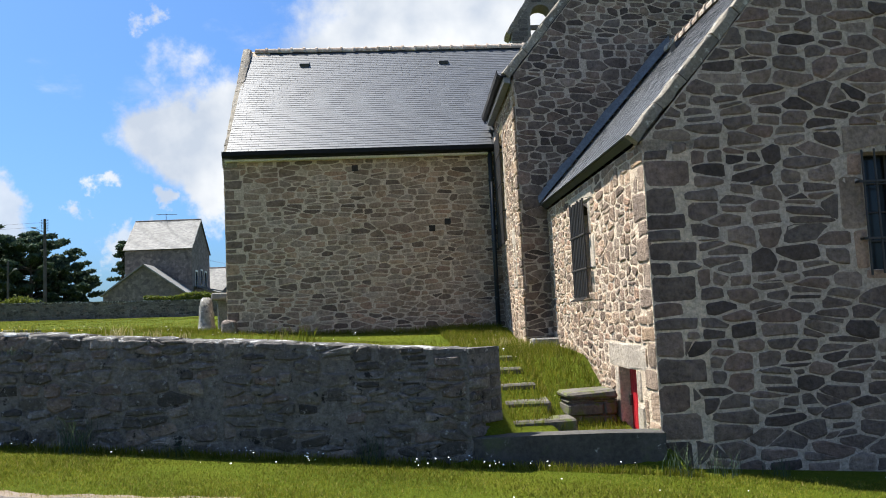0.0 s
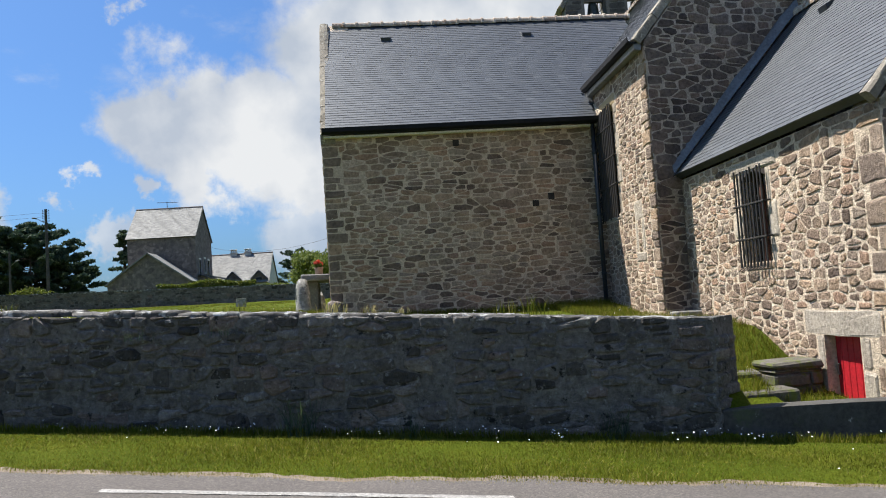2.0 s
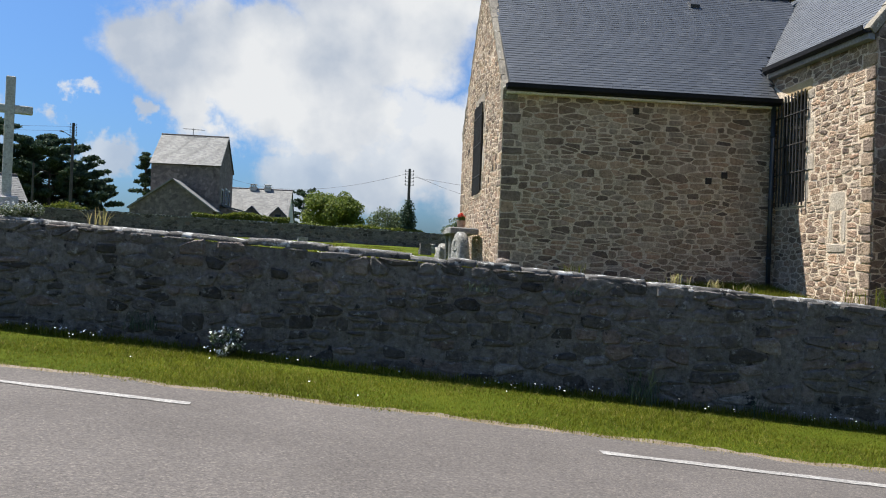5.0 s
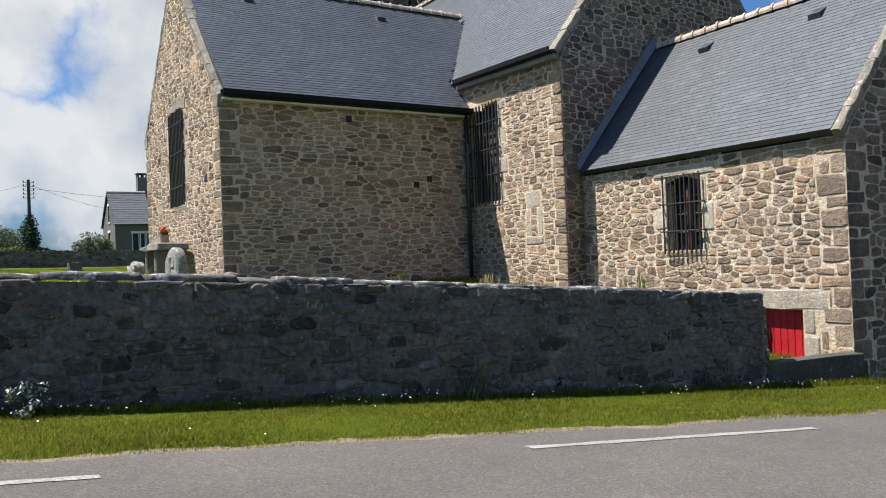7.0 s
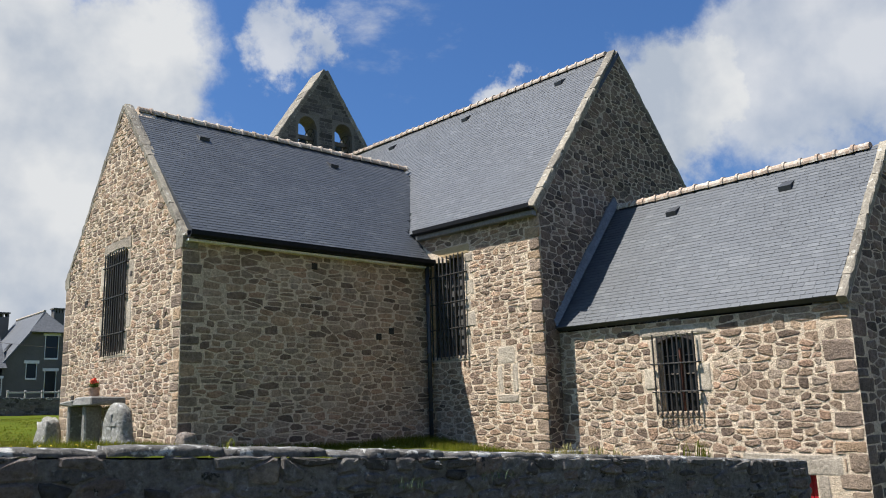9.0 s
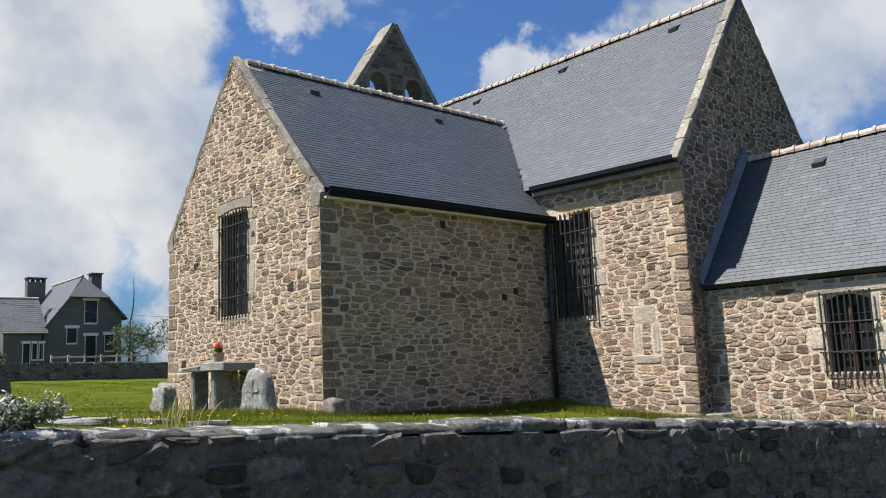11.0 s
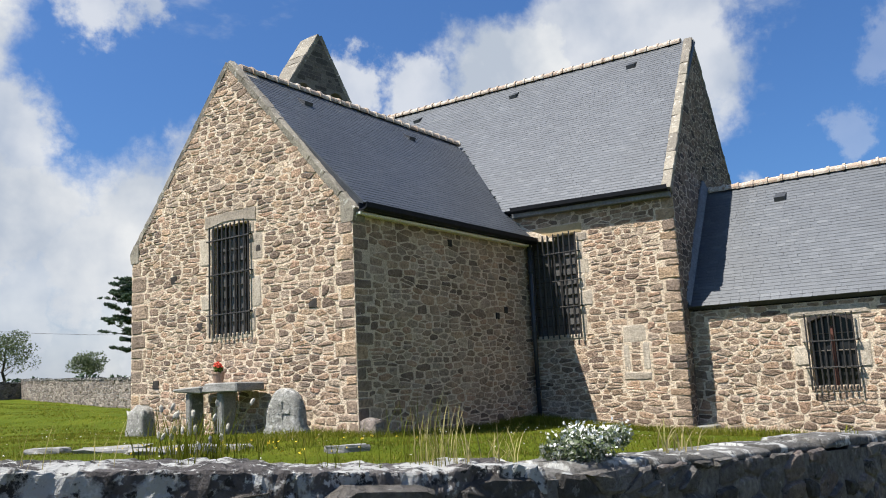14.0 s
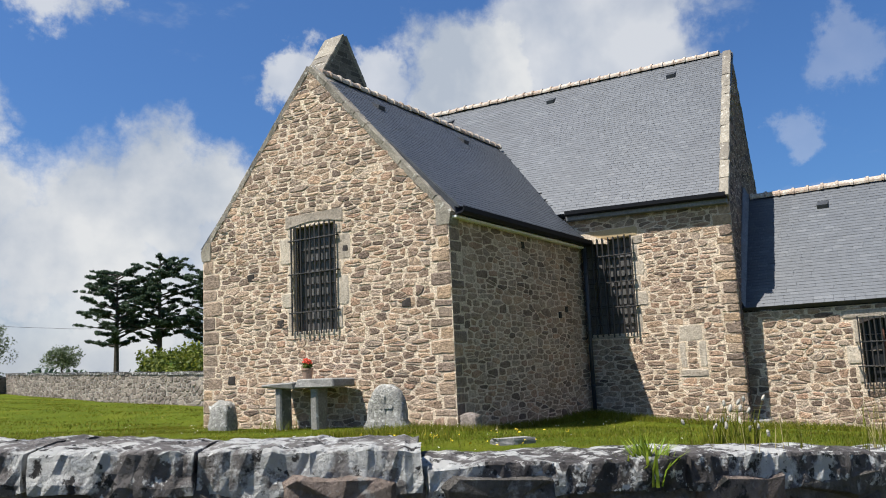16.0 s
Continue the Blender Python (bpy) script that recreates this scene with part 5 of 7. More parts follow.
    rod(bm, (2.33, 18.42, 5.3), (2.33, 18.42, 1.2), 0.05, sides=10)
    for z in (4.6, 3.2, 1.9):
        rod(bm, (2.33, 18.42, z), (2.33, 18.42, z + 0.05), 0.062, sides=10)
    part("downpipe", bm, M["zinc"], chapel, "dark zinc downpipe", True)
    # roof vents
    for p, d in ((Vector((-2.05, 21.30, chancel_roof_z(21.30))), Vector((0, -1, 0))), (Vector((1.62, 21.30, chancel_roof_z(21.30))), Vector((0, -1, 0))),
                 *[(NAVE.at(3.45, v, nave_roof_z(NAVE.at(3.45, v))), -NAVE.e) for v in (2.2, 6.0, 9.8)],
                 (SAC.at(2.12, 1.72, SC_EAVE + (2.12 + 0.12) * 1.085), -SAC.e), (SAC.at(2.12, 4.23, SC_EAVE + 2.24 * 1.085), -SAC.e)):
        side = Vector((-d.y, d.x, 0))
        bm = bmesh.new()
        pts = [p + side * s + d * k + Vector((0, 0, h)) for s in (-0.12, 0.12) for k, h in ((0.10, -0.08), (0.13, 0.02), (-0.10, 0.15), (-0.12, 0.05))]
        vs = [bm.verts.new(x) for x in pts]
        for f in ((0, 1, 2, 3), (7, 6, 5, 4), (0, 4, 5, 1), (1, 5, 6, 2), (2, 6, 7, 3), (3, 7, 4, 0)):
            bm.faces.new([vs[i] for i in f])
        part("roof_vent", bm, M["zinc"], chapel, "small dark roof vent")
    build_belfry()


# near-black that holds the shade of holes; the window head shares it
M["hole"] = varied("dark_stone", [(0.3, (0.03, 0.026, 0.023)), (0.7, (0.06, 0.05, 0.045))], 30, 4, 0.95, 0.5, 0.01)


def arch_lintel(parent, m, r, mat):
    """A lintel whose underside is cut to a flat arch."""
    a, b, c, d = r
    bm = bmesh.new()
    n = 8
    low = [(a + (c - a) * k / n, b + (0.09 * math.sin(math.pi * k / n) if 0 < k < n else 0.0) - 0.0) for k in range(n + 1)]
    prism(bm, low + [(c, d), (a, d)], -0.015, 0.3, m)
    part("lintel", bm, mat, parent)


def arch_head(parent, m, win):
    a, b, c, d = win
    bm = bmesh.new()
    n = 8
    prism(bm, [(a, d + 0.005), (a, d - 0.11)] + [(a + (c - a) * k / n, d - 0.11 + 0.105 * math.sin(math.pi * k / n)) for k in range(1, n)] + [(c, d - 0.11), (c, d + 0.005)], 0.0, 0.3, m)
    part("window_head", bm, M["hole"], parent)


def kneeler(m, u, z, s):
    """The stone at the foot of a gable's coping."""
    bm = bmesh.new()
    prism(bm, [(u - 0.26 * s, z - 0.10), (u + 0.02 * s, z - 0.10), (u + 0.05 * s, z + 0.04), (u + 0.05 * s, z + 0.12), (u - 0.10 * s, z + 0.32), (u - 0.26 * s, z + 0.30)][::s], -0.022, 0.30, m)
    part("kneeler", bm, M["coping"], chapel)


def gutter(a, b):
    a, b = Vector(a), Vector(b)
    d = (b - a).normalized()
    side = Vector((d.y, -d.x, 0))
    bm = bmesh.new()
    rows = []
    for p in (a, b):
        rows.append([bm.verts.new(p + side * x + Vector((0, 0, z))) for x, z in ((-0.12, 0.01), (-0.10, -0.13), (0.02, -0.13), (0.075, -0.09), (0.085, 0.0), (0.07, 0.0), (0.06, -0.07), (0.0, -0.10), (-0.08, -0.10), (-0.10, 0.01))])
    for i in range(10):
        j = (i + 1) % 10
        bm.faces.new((rows[0][i], rows[0][j], rows[1][j], rows[1][i]))
    bm.faces.new(rows[0])
    bm.faces.new(rows[1][::-1])
    part("gutter", bm, M["gutter"], chapel, "dark zinc gutter")


def build_belfry():
    """The pierced bell gable at the far end of the nave."""
    c = Vector((6.98, 29.5, 0))
    m = face_frame(c - NAVE.e * 1.95, NAVE.e)
    W, base, spring, apex = 3.9, 9.6, 12.15, 15.25
    arches = [(0.73, 10.6, 0.82, 13.2), (2.35, 10.6, 0.82, 13.2)]
    bm = bmesh.new()
    cuts = sorted({0.0, W, W / 2, *[a[0] for a in arches], *[a[0] + a[2] for a in arches], *[a[0] + a[2] * k / 8 for a in arches for k in range(9)]})
    tz = lambda u: spring + (apex - spring) * (1 - abs(u - W / 2) / (W / 2))
    for a, b in zip(cuts, cuts[1:]):
        mid = (a + b) / 2
        hit = [q for q in arches if q[0] < mid < q[0] + q[2]]
        if hit:
            u, z0, w, z1 = hit[0]
            az = lambda x: z1 - w / 2 + math.sqrt(max(0.0, (w / 2) ** 2 - (x - u - w / 2) ** 2))
            prism(bm, [(a, base), (b, base), (b, z0), (a, z0)], 0, 0.85, m)
            prism(bm, [(a, az(a)), (b, az(b)), (b, tz(b)), (a, tz(a))], 0, 0.85, m)
        else:
            prism(bm, [(a, base), (b, base), (b, tz(b)), (a, tz(a))], 0, 0.85, m)
    bmesh.ops.remove_doubles(bm, verts=bm.verts, dist=1e-4)
    w = part("bell_gable", bm, M["belfry_joint"], chapel, "grey granite bell gable with two arches")
    half = lambda z: W / 2 if z < spring else W / 2 * (apex - z) / (apex - spring)
    rects = courses(W, base, apex - 0.1, lambda z: (W / 2 - half(z), W / 2 + half(z)), [(q[0] - 0.1, q[1], q[0] + q[2] + 0.1, q[3] + 0.1) for q in arches], random.Random(31), (0.11, 0.24), (1.4, 3.4), 0.15)
    lay(w, m, rects, M["belfry"], 0.018, 0.010, (0, 10), 120, 31, 0.01)
    coping(m, ((-0.12, spring - 0.05), (W / 2, apex + 0.02)), 0.12, 0.95, 9)
    coping(m, ((W + 0.12, spring - 0.05), (W / 2, apex + 0.02)), 0.12, 0.95, 10)
    for q in arches:
        u = q[0] + q[2] / 2
        b = part("bell", bmesh.new(), M["bronze"], chapel, "bronze bell with an iron wheel")
        bm = bmesh.new()
        prof = [(0.05, 0.62), (0.16, 0.60), (0.19, 0.45), (0.22, 0.25), (0.29, 0.08), (0.33, 0.0), (0.29, 0.0), (0.2, 0.2), (0.02, 0.5)]
        rings = [[bm.verts.new(m @ Vector((u + r * math.cos(2 * math.pi * k / 14), 0.42 + r * math.sin(2 * math.pi * k / 14), 11.72 + z)) ) for k in range(14)] for r, z in prof]
        for p, s in zip(rings, rings[1:]):
            for k in range(14):
                bm.faces.new((p[k], p[(k + 1) % 14], s[(k + 1) % 14], s[k]))
        part("bell_body", bm, M["bronze"], b, smooth=True)
        bm = bmesh.new()
        box(bm, (q[0] - 0.02, 0.34, 12.38), (q[0] + q[2] + 0.02, 0.50, 12.54), m, 0.01)
        part("headstock", bm, M["grey_wood"], b)
        bm = bmesh.new()
        hoop = []
        for k in range(20):
            t = 2 * math.pi * k / 20
            hoop.append([bm.verts.new(m @ Vector((u + 0.3 + 0.02 * math.cos(q), 0.42 + (0.40 + 0.025 * math.sin(q)) * math.cos(t), 12.46 + (0.40 + 0.025 * math.sin(q)) * math.sin(t)))) for q in (0, 1.571, 3.142, 4.712)])
        for p, q in zip(hoop, hoop[1:] + hoop[:1]):
            for k in range(4):
                bm.faces.new((p[k], p[(k + 1) % 4], q[(k + 1) % 4], q[k]))
        part("bell_wheel", bm, M["iron"], b)
        for k in range(5):
            t = 2 * math.pi * k / 5
            bm = bmesh.new()
            rod(bm, m @ Vector((u + 0.3, 0.42, 12.46)), m @ Vector((u + 0.3, 0.42 + 0.34 * math.cos(t), 12.46 + 0.34 * math.sin(t))), 0.014, sides=5)
            part("spoke", bm, M["iron"], b)


M["belfry"] = varied("grey_belfry_granite", [(0.0, (0.085, 0.075, 0.065)), (0.5, (0.14, 0.125, 0.107)), (1.0, (0.20, 0.178, 0.15))], 16, 1.3, 0.9, 0.8, 0.03, True, 0.55, spots=[((0.40, 0.30, 0.10), 9.0, 0.68, 0.74)])
M["mortar_grey"] = varied("grey_mortar", [(0.3, (0.27, 0.245, 0.21)), (0.7, (0.36, 0.33, 0.285))], 50, 1.2, 0.95, 0.7, 0.012, dark=0.75)
M["belfry_joint"] = varied("dark_grey_mortar", [(0.3, (0.16, 0.143, 0.122)), (0.7, (0.23, 0.208, 0.178))], 30, 1.2, 0.95, 0.7, 0.012, dark=0.65)
M["pale_rubble"] = varied("pale_wall_stone", [(0.0, (0.17, 0.14, 0.118)), (0.5, (0.27, 0.225, 0.188)), (1.0, (0.35, 0.30, 0.25))], 20, 1.3, 0.9, 0.6, 0.015, True, 0.6)

# ---------------------------------------------------------------- plants


def blades(n, xy, height, width, rng, lean=0.5, z=None, lift=-0.01):
    """Single-triangle grass blades at plan places xy."""
    x, y = xy[:, 0], xy[:, 1]
    z = ground_z(x, y) if z is None else z
    h = height * rng.uniform(0.45, 1.25, n)
    a = rng.uniform(0, 2 * np.pi, n)
    b = rng.uniform(0, 2 * np.pi, n)
    l = h * lean * rng.uniform(0, 1, n)
    w = width * rng.uniform(0.6, 1.2, n)
    p = np.stack([x, y, z + lift], 1)
    s = np.stack([np.cos(a) * w, np.sin(a) * w, 0 * w], 1)
    t = p + np.stack([np.cos(b) * l, np.sin(b) * l, h], 1)
    v = np.stack([p - s, p + s, t], 1).reshape(-1, 3)
    return v, np.arange(3 * n).reshape(-1, 3)


def scatter(n, x0, x1, y0, y1, rng, ok):
    out = np.zeros((0, 2))
    while len(out) < n:
        p = np.stack([rng.uniform(x0, x1, 2 * n), rng.uniform(y0, y1, 2 * n)], 1)
        out = np.concatenate([out, p[ok(p[:, 0], p[:, 1])]])
    return out[:n]


def edge_y(x):
    e = np.array(EDGE[::-1])
    return np.interp(x, e[:, 0], e[:, 1])


def patchy(p, rng, k=1.7):
    """Longer grass comes in patches."""
    f = np.sin(p[:, 0] * k + 2 * np.sin(p[:, 1] * 0.9)) * np.sin(p[:, 1] * k * 1.3 + 1.0) * 0.5 + 0.5
    return 0.6 + 0.8 * f


def build_grass():
    rng = np.random.RandomState(7)
    verge = lambda x, y: (y > edge_y(x) + 0.02 + 0.06 * np.sin(x * 5) * np.sin(x * 1.7)) & (yard_side(x, y) < -0.01)
    inside = lambda x, y: (yard_side(x, y) > 0.5) & ~((x > CH_X0 - 0.03) & (y > CH_Y0 - 0.03) & (y < CH_Y1)) & ~((x > 2.35) & (y > 14.8)) & ~((x > 2.7) & (y < 15))
    sets = []
    p = scatter(190000, -12, 9.5, 5.5, 11.2, rng, verge)
    sets.append(("verge_grass", blades(len(p), p, 0.036 * patchy(p, rng), 0.005, rng, 1.3), "short mown grass of the roadside verge"))
    p = scatter(9000, -11.5, 3, 8.5, 11, rng, lambda x, y: (yard_side(x, y) < 0) & (yard_side(x, y) > -0.13))
    sets.append(("wall_foot_grass", blades(len(p), p, 0.10, 0.006, rng, 0.6), "longer grass along the foot of the wall"))
    p = scatter(110000, -15, 2.7, 9, 27, rng, inside)
    sets.append(("churchyard_grass", blades(len(p), p, 0.045 * patchy(p, rng, 0.8), 0.007, rng, 0.9), "uneven sunlit grass of the churchyard"))
    p = scatter(26000, -6.5, 2.7, 10, 19.5, rng, lambda x, y: inside(x, y) & ((y > CH_Y0 - 0.5) | (x > 0.9) | ((np.abs(x + 4.2) < 0.5) & (y > 17.8))))
    sets.append(("long_grass", blades(len(p), p, 0.13, 0.006, rng, 0.8), "long bright grass by the chapel walls and steps"))
    p = scatter(70000, -40, 16, 25, 64, rng, lambda x, y: (yard_side(x, y) > 0.5) & ((x < 1) | (y > 31)))
    sets.append(("far_grass", blades(len(p), p, 0.05, 0.022, rng, 1.1), "mown grass of the far churchyard"))
    p = scatter(20000, 8.3, 24, 4, 18, rng, lambda x, y: (y > edge_y(x)) & ((x > 8.9) | (y < 9)))
    sets.append(("side_grass", blades(len(p), p, 0.07, 0.012, rng, 0.8), "lawn beside the sacristy"))
    for name, (v, f), label in sets:
        piece(name, mesh_np(name, v, f, M["blade"]), None, label, "grass", kind="stuff")
    # straw-coloured edge by the asphalt
    p = scatter(7000, -12, 9, 5.5, 10, rng, lambda x, y: np.abs(y - edge_y(x) - 0.02) < 0.10)
    v, f = blades(len(p), p, 0.035, 0.006, rng, 1.2)
    piece("dry_edge_grass", mesh_np("dry_edge_grass", v, f, M["dry"]), None, "dry short grass along the asphalt", "grass", kind="stuff")
    # daisies: small white discs on stalks
    p = np.concatenate([scatter(150, -11, 2.9, 8.4, 11, rng, lambda x, y: (yard_side(x, y) < -0.02) & (yard_side(x, y) > -0.4) & (np.sin(x * 2.3) + np.sin(x * 5.9 + 1) > -0.1)), scatter(25, -11, 6, 6, 10.5, rng, verge),
                        scatter(260, -14, 2.2, 9.8, 27, rng, inside)])
    n = len(p)
    z = ground_z(p[:, 0], p[:, 1]) + rng.uniform(0.05, 0.13, n)
    r = rng.uniform(0.006, 0.010, n)
    k = np.arange(6) * np.pi / 3
    ring = np.stack([np.cos(k), np.sin(k), 0.15 * np.sin(3 * k)], 1)
    tilt = rng.uniform(-0.8, 0.2, (n, 1))
    v = p[:, None, :2] + r[:, None, None] * ring[None, :, :2]
    zz = z[:, None] + r[:, None] * (ring[None, :, 2] - tilt * ring[None, :, 1])
    v = np.concatenate([v, zz[:, :, None]], 2).reshape(-1, 3)
    f = (np.array([(0, 1, 2, 3), (0, 3, 4, 5)])[None] + 6 * np.arange(n)[:, None, None]).reshape(-1, 4)
    piece("daisies", mesh_np("daisies", v, f, M["petal"]), None, "small white daisies in the grass", "flowers", kind="stuff")


def leaf_cloud(rng, centres, radii, n, size, squash=0.8, shell=0.55):
    """Leaf quads round a set of clump centres, thinner in the middle: verts, faces."""
    c = np.asarray(centres, float)
    r = np.asarray(radii, float)
    pick_c = rng.choice(len(c), n, p=r ** 2 / (r ** 2).sum())
    d = rng.normal(size=(n, 3))
    d /= np.linalg.norm(d, axis=1, keepdims=True)
    q = c[pick_c] + d * (r[pick_c] * (shell + (1.05 - shell) * rng.uniform(0, 1, n) ** 0.6))[:, None] * np.array([1, 1, squash])
    a = rng.normal(size=(n, 3))
    a /= np.linalg.norm(a, axis=1, keepdims=True)
    b = np.cross(a, d + 0.4 * rng.normal(size=(n, 3)))
    b /= np.linalg.norm(b, axis=1, keepdims=True) + 1e-9
    s = size * rng.uniform(0.6, 1.3, n)[:, None]
    v = np.stack([q - a * s, q + b * s * 0.45, q + a * s, q - b * s * 0.45], 1).reshape(-1, 3)
    return v, np.arange(4 * n).reshape(-1, 4)


def branchy(bm, base, top, r, rng, limbs, spread, start=0.35):
    """A tapered trunk with limbs; returns the limb ends."""
    base, top = Vector(base), Vector(top)
    ends, n = [], 6
    prev = base
    for k in range(1, n + 1):
        t = k / n
        p = base.lerp(top, t) + Vector((rng.uniform(-1, 1), rng.uniform(-1, 1), 0)) * r * 1.2 * (k < n)
        rod(bm, prev, p, r * (1 - 0.8 * (k - 1) / n), r * (1 - 0.8 * t), 7)
        prev = p
    for i in range(limbs):
        t = start + (1 - start) * (i + 0.5) / limbs
        o = base.lerp(top, t)
        a = rng.uniform(0, 2 * math.pi)
        d = Vector((math.cos(a), math.sin(a), rng.uniform(0.15, 0.7))) * spread * (1.15 - 0.6 * t) * rng.uniform(0.7, 1.2)
        rod(bm, o, o + d, r * 0.34 * (1.2 - t), r * 0.08, 5)
        ends.append(o + d)
    return ends


def broadleaf(at, height, spread, seed, label, leaf="leaf", n=9000, size=0.09, name="tree"):
    rng, nr = random.Random(seed), np.random.RandomState(seed)
    z = gz(*at)
    t = thing(name, (*at, z), label, "tree")
    bm = bmesh.new()
    ends = branchy(bm, (*at, z - 0.2), (at[0] + rng.uniform(-0.3, 0.3), at[1], z + height * 0.8), height * 0.03, rng, 14, spread * 0.8, 0.2)
    part("trunk", bm, M["bark"], t)
    c = [tuple(e) for e in ends] + [(at[0] + rng.uniform(-0.75, 0.75) * spread, at[1] + rng.uniform(-0.6, 0.6) * spread, z + height * rng.uniform(0.35, 0.85)) for _ in range(26)]
    r = [spread * rng.uniform(0.22, 0.42) for _ in c]
    v, f = leaf_cloud(nr, c, r, n, size)
    piece("crown", mesh_np("crown", v, f, M[leaf]), t)
    return t


def conifer(at, height, spread, seed, label, flat=False, n=7000, name="tree", lean=(0, 0), low=0.12, size=0.22, clump=1.0, boughs=42):
    """A cypress or pine: layered, drooping or wind-swept boughs with ragged ends."""
    rng, nr = random.Random(seed), np.random.RandomState(seed)
    z = gz(*at)
    t = thing(name, (*at, z), label, "tree")
    top = Vector((at[0] + lean[0], at[1] + lean[1], z + height))
    base = Vector((*at, z - 0.2))
    bm = bmesh.new()
    rod(bm, base, base.lerp(top, 0.5), height * 0.028, height * 0.018, 7)
    rod(bm, base.lerp(top, 0.5), top, height * 0.018, 0.03, 7)
    c, r = [], []
    k = boughs if flat else 34
    for i in range(k):
        q = low + (1 - low) * (i + rng.random()) / k
        o = base.lerp(top, q)
        a = rng.uniform(0, 2 * math.pi)
        reach = spread * (rng.uniform(0.45, 1.1) * ((1.15 - q) if not flat else (0.55 + 0.7 * math.sin(math.pi * min(1, q * 0.95 + 0.05)))))
        rise = reach * (rng.uniform(0.10, 0.45) if flat else rng.uniform(-0.15, 0.2))
        e = o + Vector((math.cos(a) * reach, math.sin(a) * reach, rise))
        rod(bm, o, e, height * 0.008, 0.02, 5)
        for s in (0.45, 0.7, 0.9, 1.05):
            p = o.lerp(e, s)
            c.append((p.x + rng.uniform(-0.2, 0.2), p.y + rng.uniform(-0.2, 0.2), p.z + rng.uniform(0, 0.15)))
            r.append(clump * spread * rng.uniform(0.10, 0.20) * (1.2 - 0.4 * s))
    part("trunk", bm, M["bark"], t)
    v, f = leaf_cloud(nr, c, r, n, size, 0.42 if flat else 0.5, 0.2)
    piece("crown", mesh_np("crown", v, f, M["pine"]), t)
    return t


def hedge(a, b, height, thick, seed, label, leaf="hedge", n=9000, size=0.07, uneven=0.12):
    """A clipped hedge: twig core with leaves all over it."""
    nr = np.random.RandomState(seed)
    a, b = np.array(a, float), np.array(b, float)
    L = np.linalg.norm(b - a)
    d = (b - a) / L
    s = np.array([-d[1], d[0]])
    u = nr.uniform(0, L, n)
    side = nr.randint(0, 3, n)
    w = np.where(side == 0, -thick / 2, np.where(side == 1, thick / 2, nr.uniform(-thick / 2, thick / 2, n))) + nr.normal(0, uneven * 0.4, n)
    hh = height * (1 + uneven * np.sin(u * 1.1 + seed) * np.sin(u * 0.37))
    h = np.where(side == 2, hh, nr.uniform(0.02, 1, n) * hh) + nr.normal(0, uneven * 0.4, n)
    xy = a + d * u[:, None] + s * w[:, None]
    z = ground_z(xy[:, 0], xy[:, 1]) + h
    q = np.c_[xy, z]
    p, r = nr.normal(size=(n, 3)), nr.normal(size=(n, 3))
    p /= np.linalg.norm(p, axis=1, keepdims=True)
    r = np.cross(p, r)
    r /= np.linalg.norm(r, axis=1, keepdims=True)
    k = size * nr.uniform(0.6, 1.3, n)[:, None]
    v = np.stack([q - p * k, q + r * k * 0.5, q + p * k, q - r * k * 0.5], 1).reshape(-1, 3)
    mid = (a + b) / 2
    t = thing("hedge", (mid[0], mid[1], gz(*mid)), label, "hedge")
    bm = bmesh.new()
    m = face_frame((a[0], a[1], 0), d)
    z0, z1 = gz(*a), gz(*b)
    prism(bm, [(0.05, z0 - 0.1), (L - 0.05, z1 - 0.1), (L - 0.05, z1 + height * 0.88), (0.05, z0 + height * 0.88)], -thick * 0.4, thick * 0.4, m)
    part("twig_core", bm, M["leaf"], t)
    piece("foliage", mesh_np("foliage", v, np.arange(4 * n).reshape(-1, 4), M[leaf]), t)
    return t


def tuft(at, n, height, width, seed, label, mat="blade", lean=0.7, spread=0.08, z=None, category="grass", heads=0, name="grass_tuft"):
    """A tuft of arching blades in several joints, with seed heads if wanted."""
    rng = random.Random(seed)
    z = gz(at[0], at[1]) if z is None else z
    verts, faces = [], []
    tips = []
    for i in range(n):
        a, h = rng.uniform(0, 2 * math.pi), height * rng.uniform(0.5, 1.1)
        o = Vector((at[0] + rng.gauss(0, spread), at[1] + rng.gauss(0, spread), z - 0.015))
        d = Vector((math.cos(a), math.sin(a), 0))
        s = Vector((-d.y, d.x, 0)) * width
        b = lean * rng.uniform(0.2, 1.0)
        k0 = len(verts)
        for t in (0.0, 0.4, 0.75):
            p = o + d * (h * b * t * t) + Vector((0, 0, h * (t - 0.22 * b * t * t)))
            w = s * (1 - 0.55 * t)
            verts += [p - w, p + w]
        tip = o + d * h * b + Vector((0, 0, h * (1 - 0.22 * b)))
        verts.append(tip)
        tips.append(tip)
        faces += [(k0, k0 + 1, k0 + 3, k0 + 2), (k0 + 2, k0 + 3, k0 + 5, k0 + 4), (k0 + 4, k0 + 5, k0 + 6)]
    t = thing(name, (at[0], at[1], z), label, category)
    piece("foliage", mesh_of("foliage", verts, faces, M[mat]), t)
    for tip in tips[:heads]:
        bm = bmesh.new()
        bmesh.ops.create_icosphere(bm, subdivisions=1, radius=0.5, matrix=Matrix.Translation(tip) @ pose(0, 0, 0, rng.uniform(-25, 25), rng.uniform(-25, 25), 0) @ Matrix.Diagonal((0.017, 0.017, 0.036, 1)))
        part("seed_head", bm, M["seed"], t)
    return t


M["seed"] = varied("pale_seed_head", [(0.3, (0.36, 0.34, 0.28)), (0.7, (0.46, 0.43, 0.36))], 60, 8, 0.95, 0.4, 0.01)


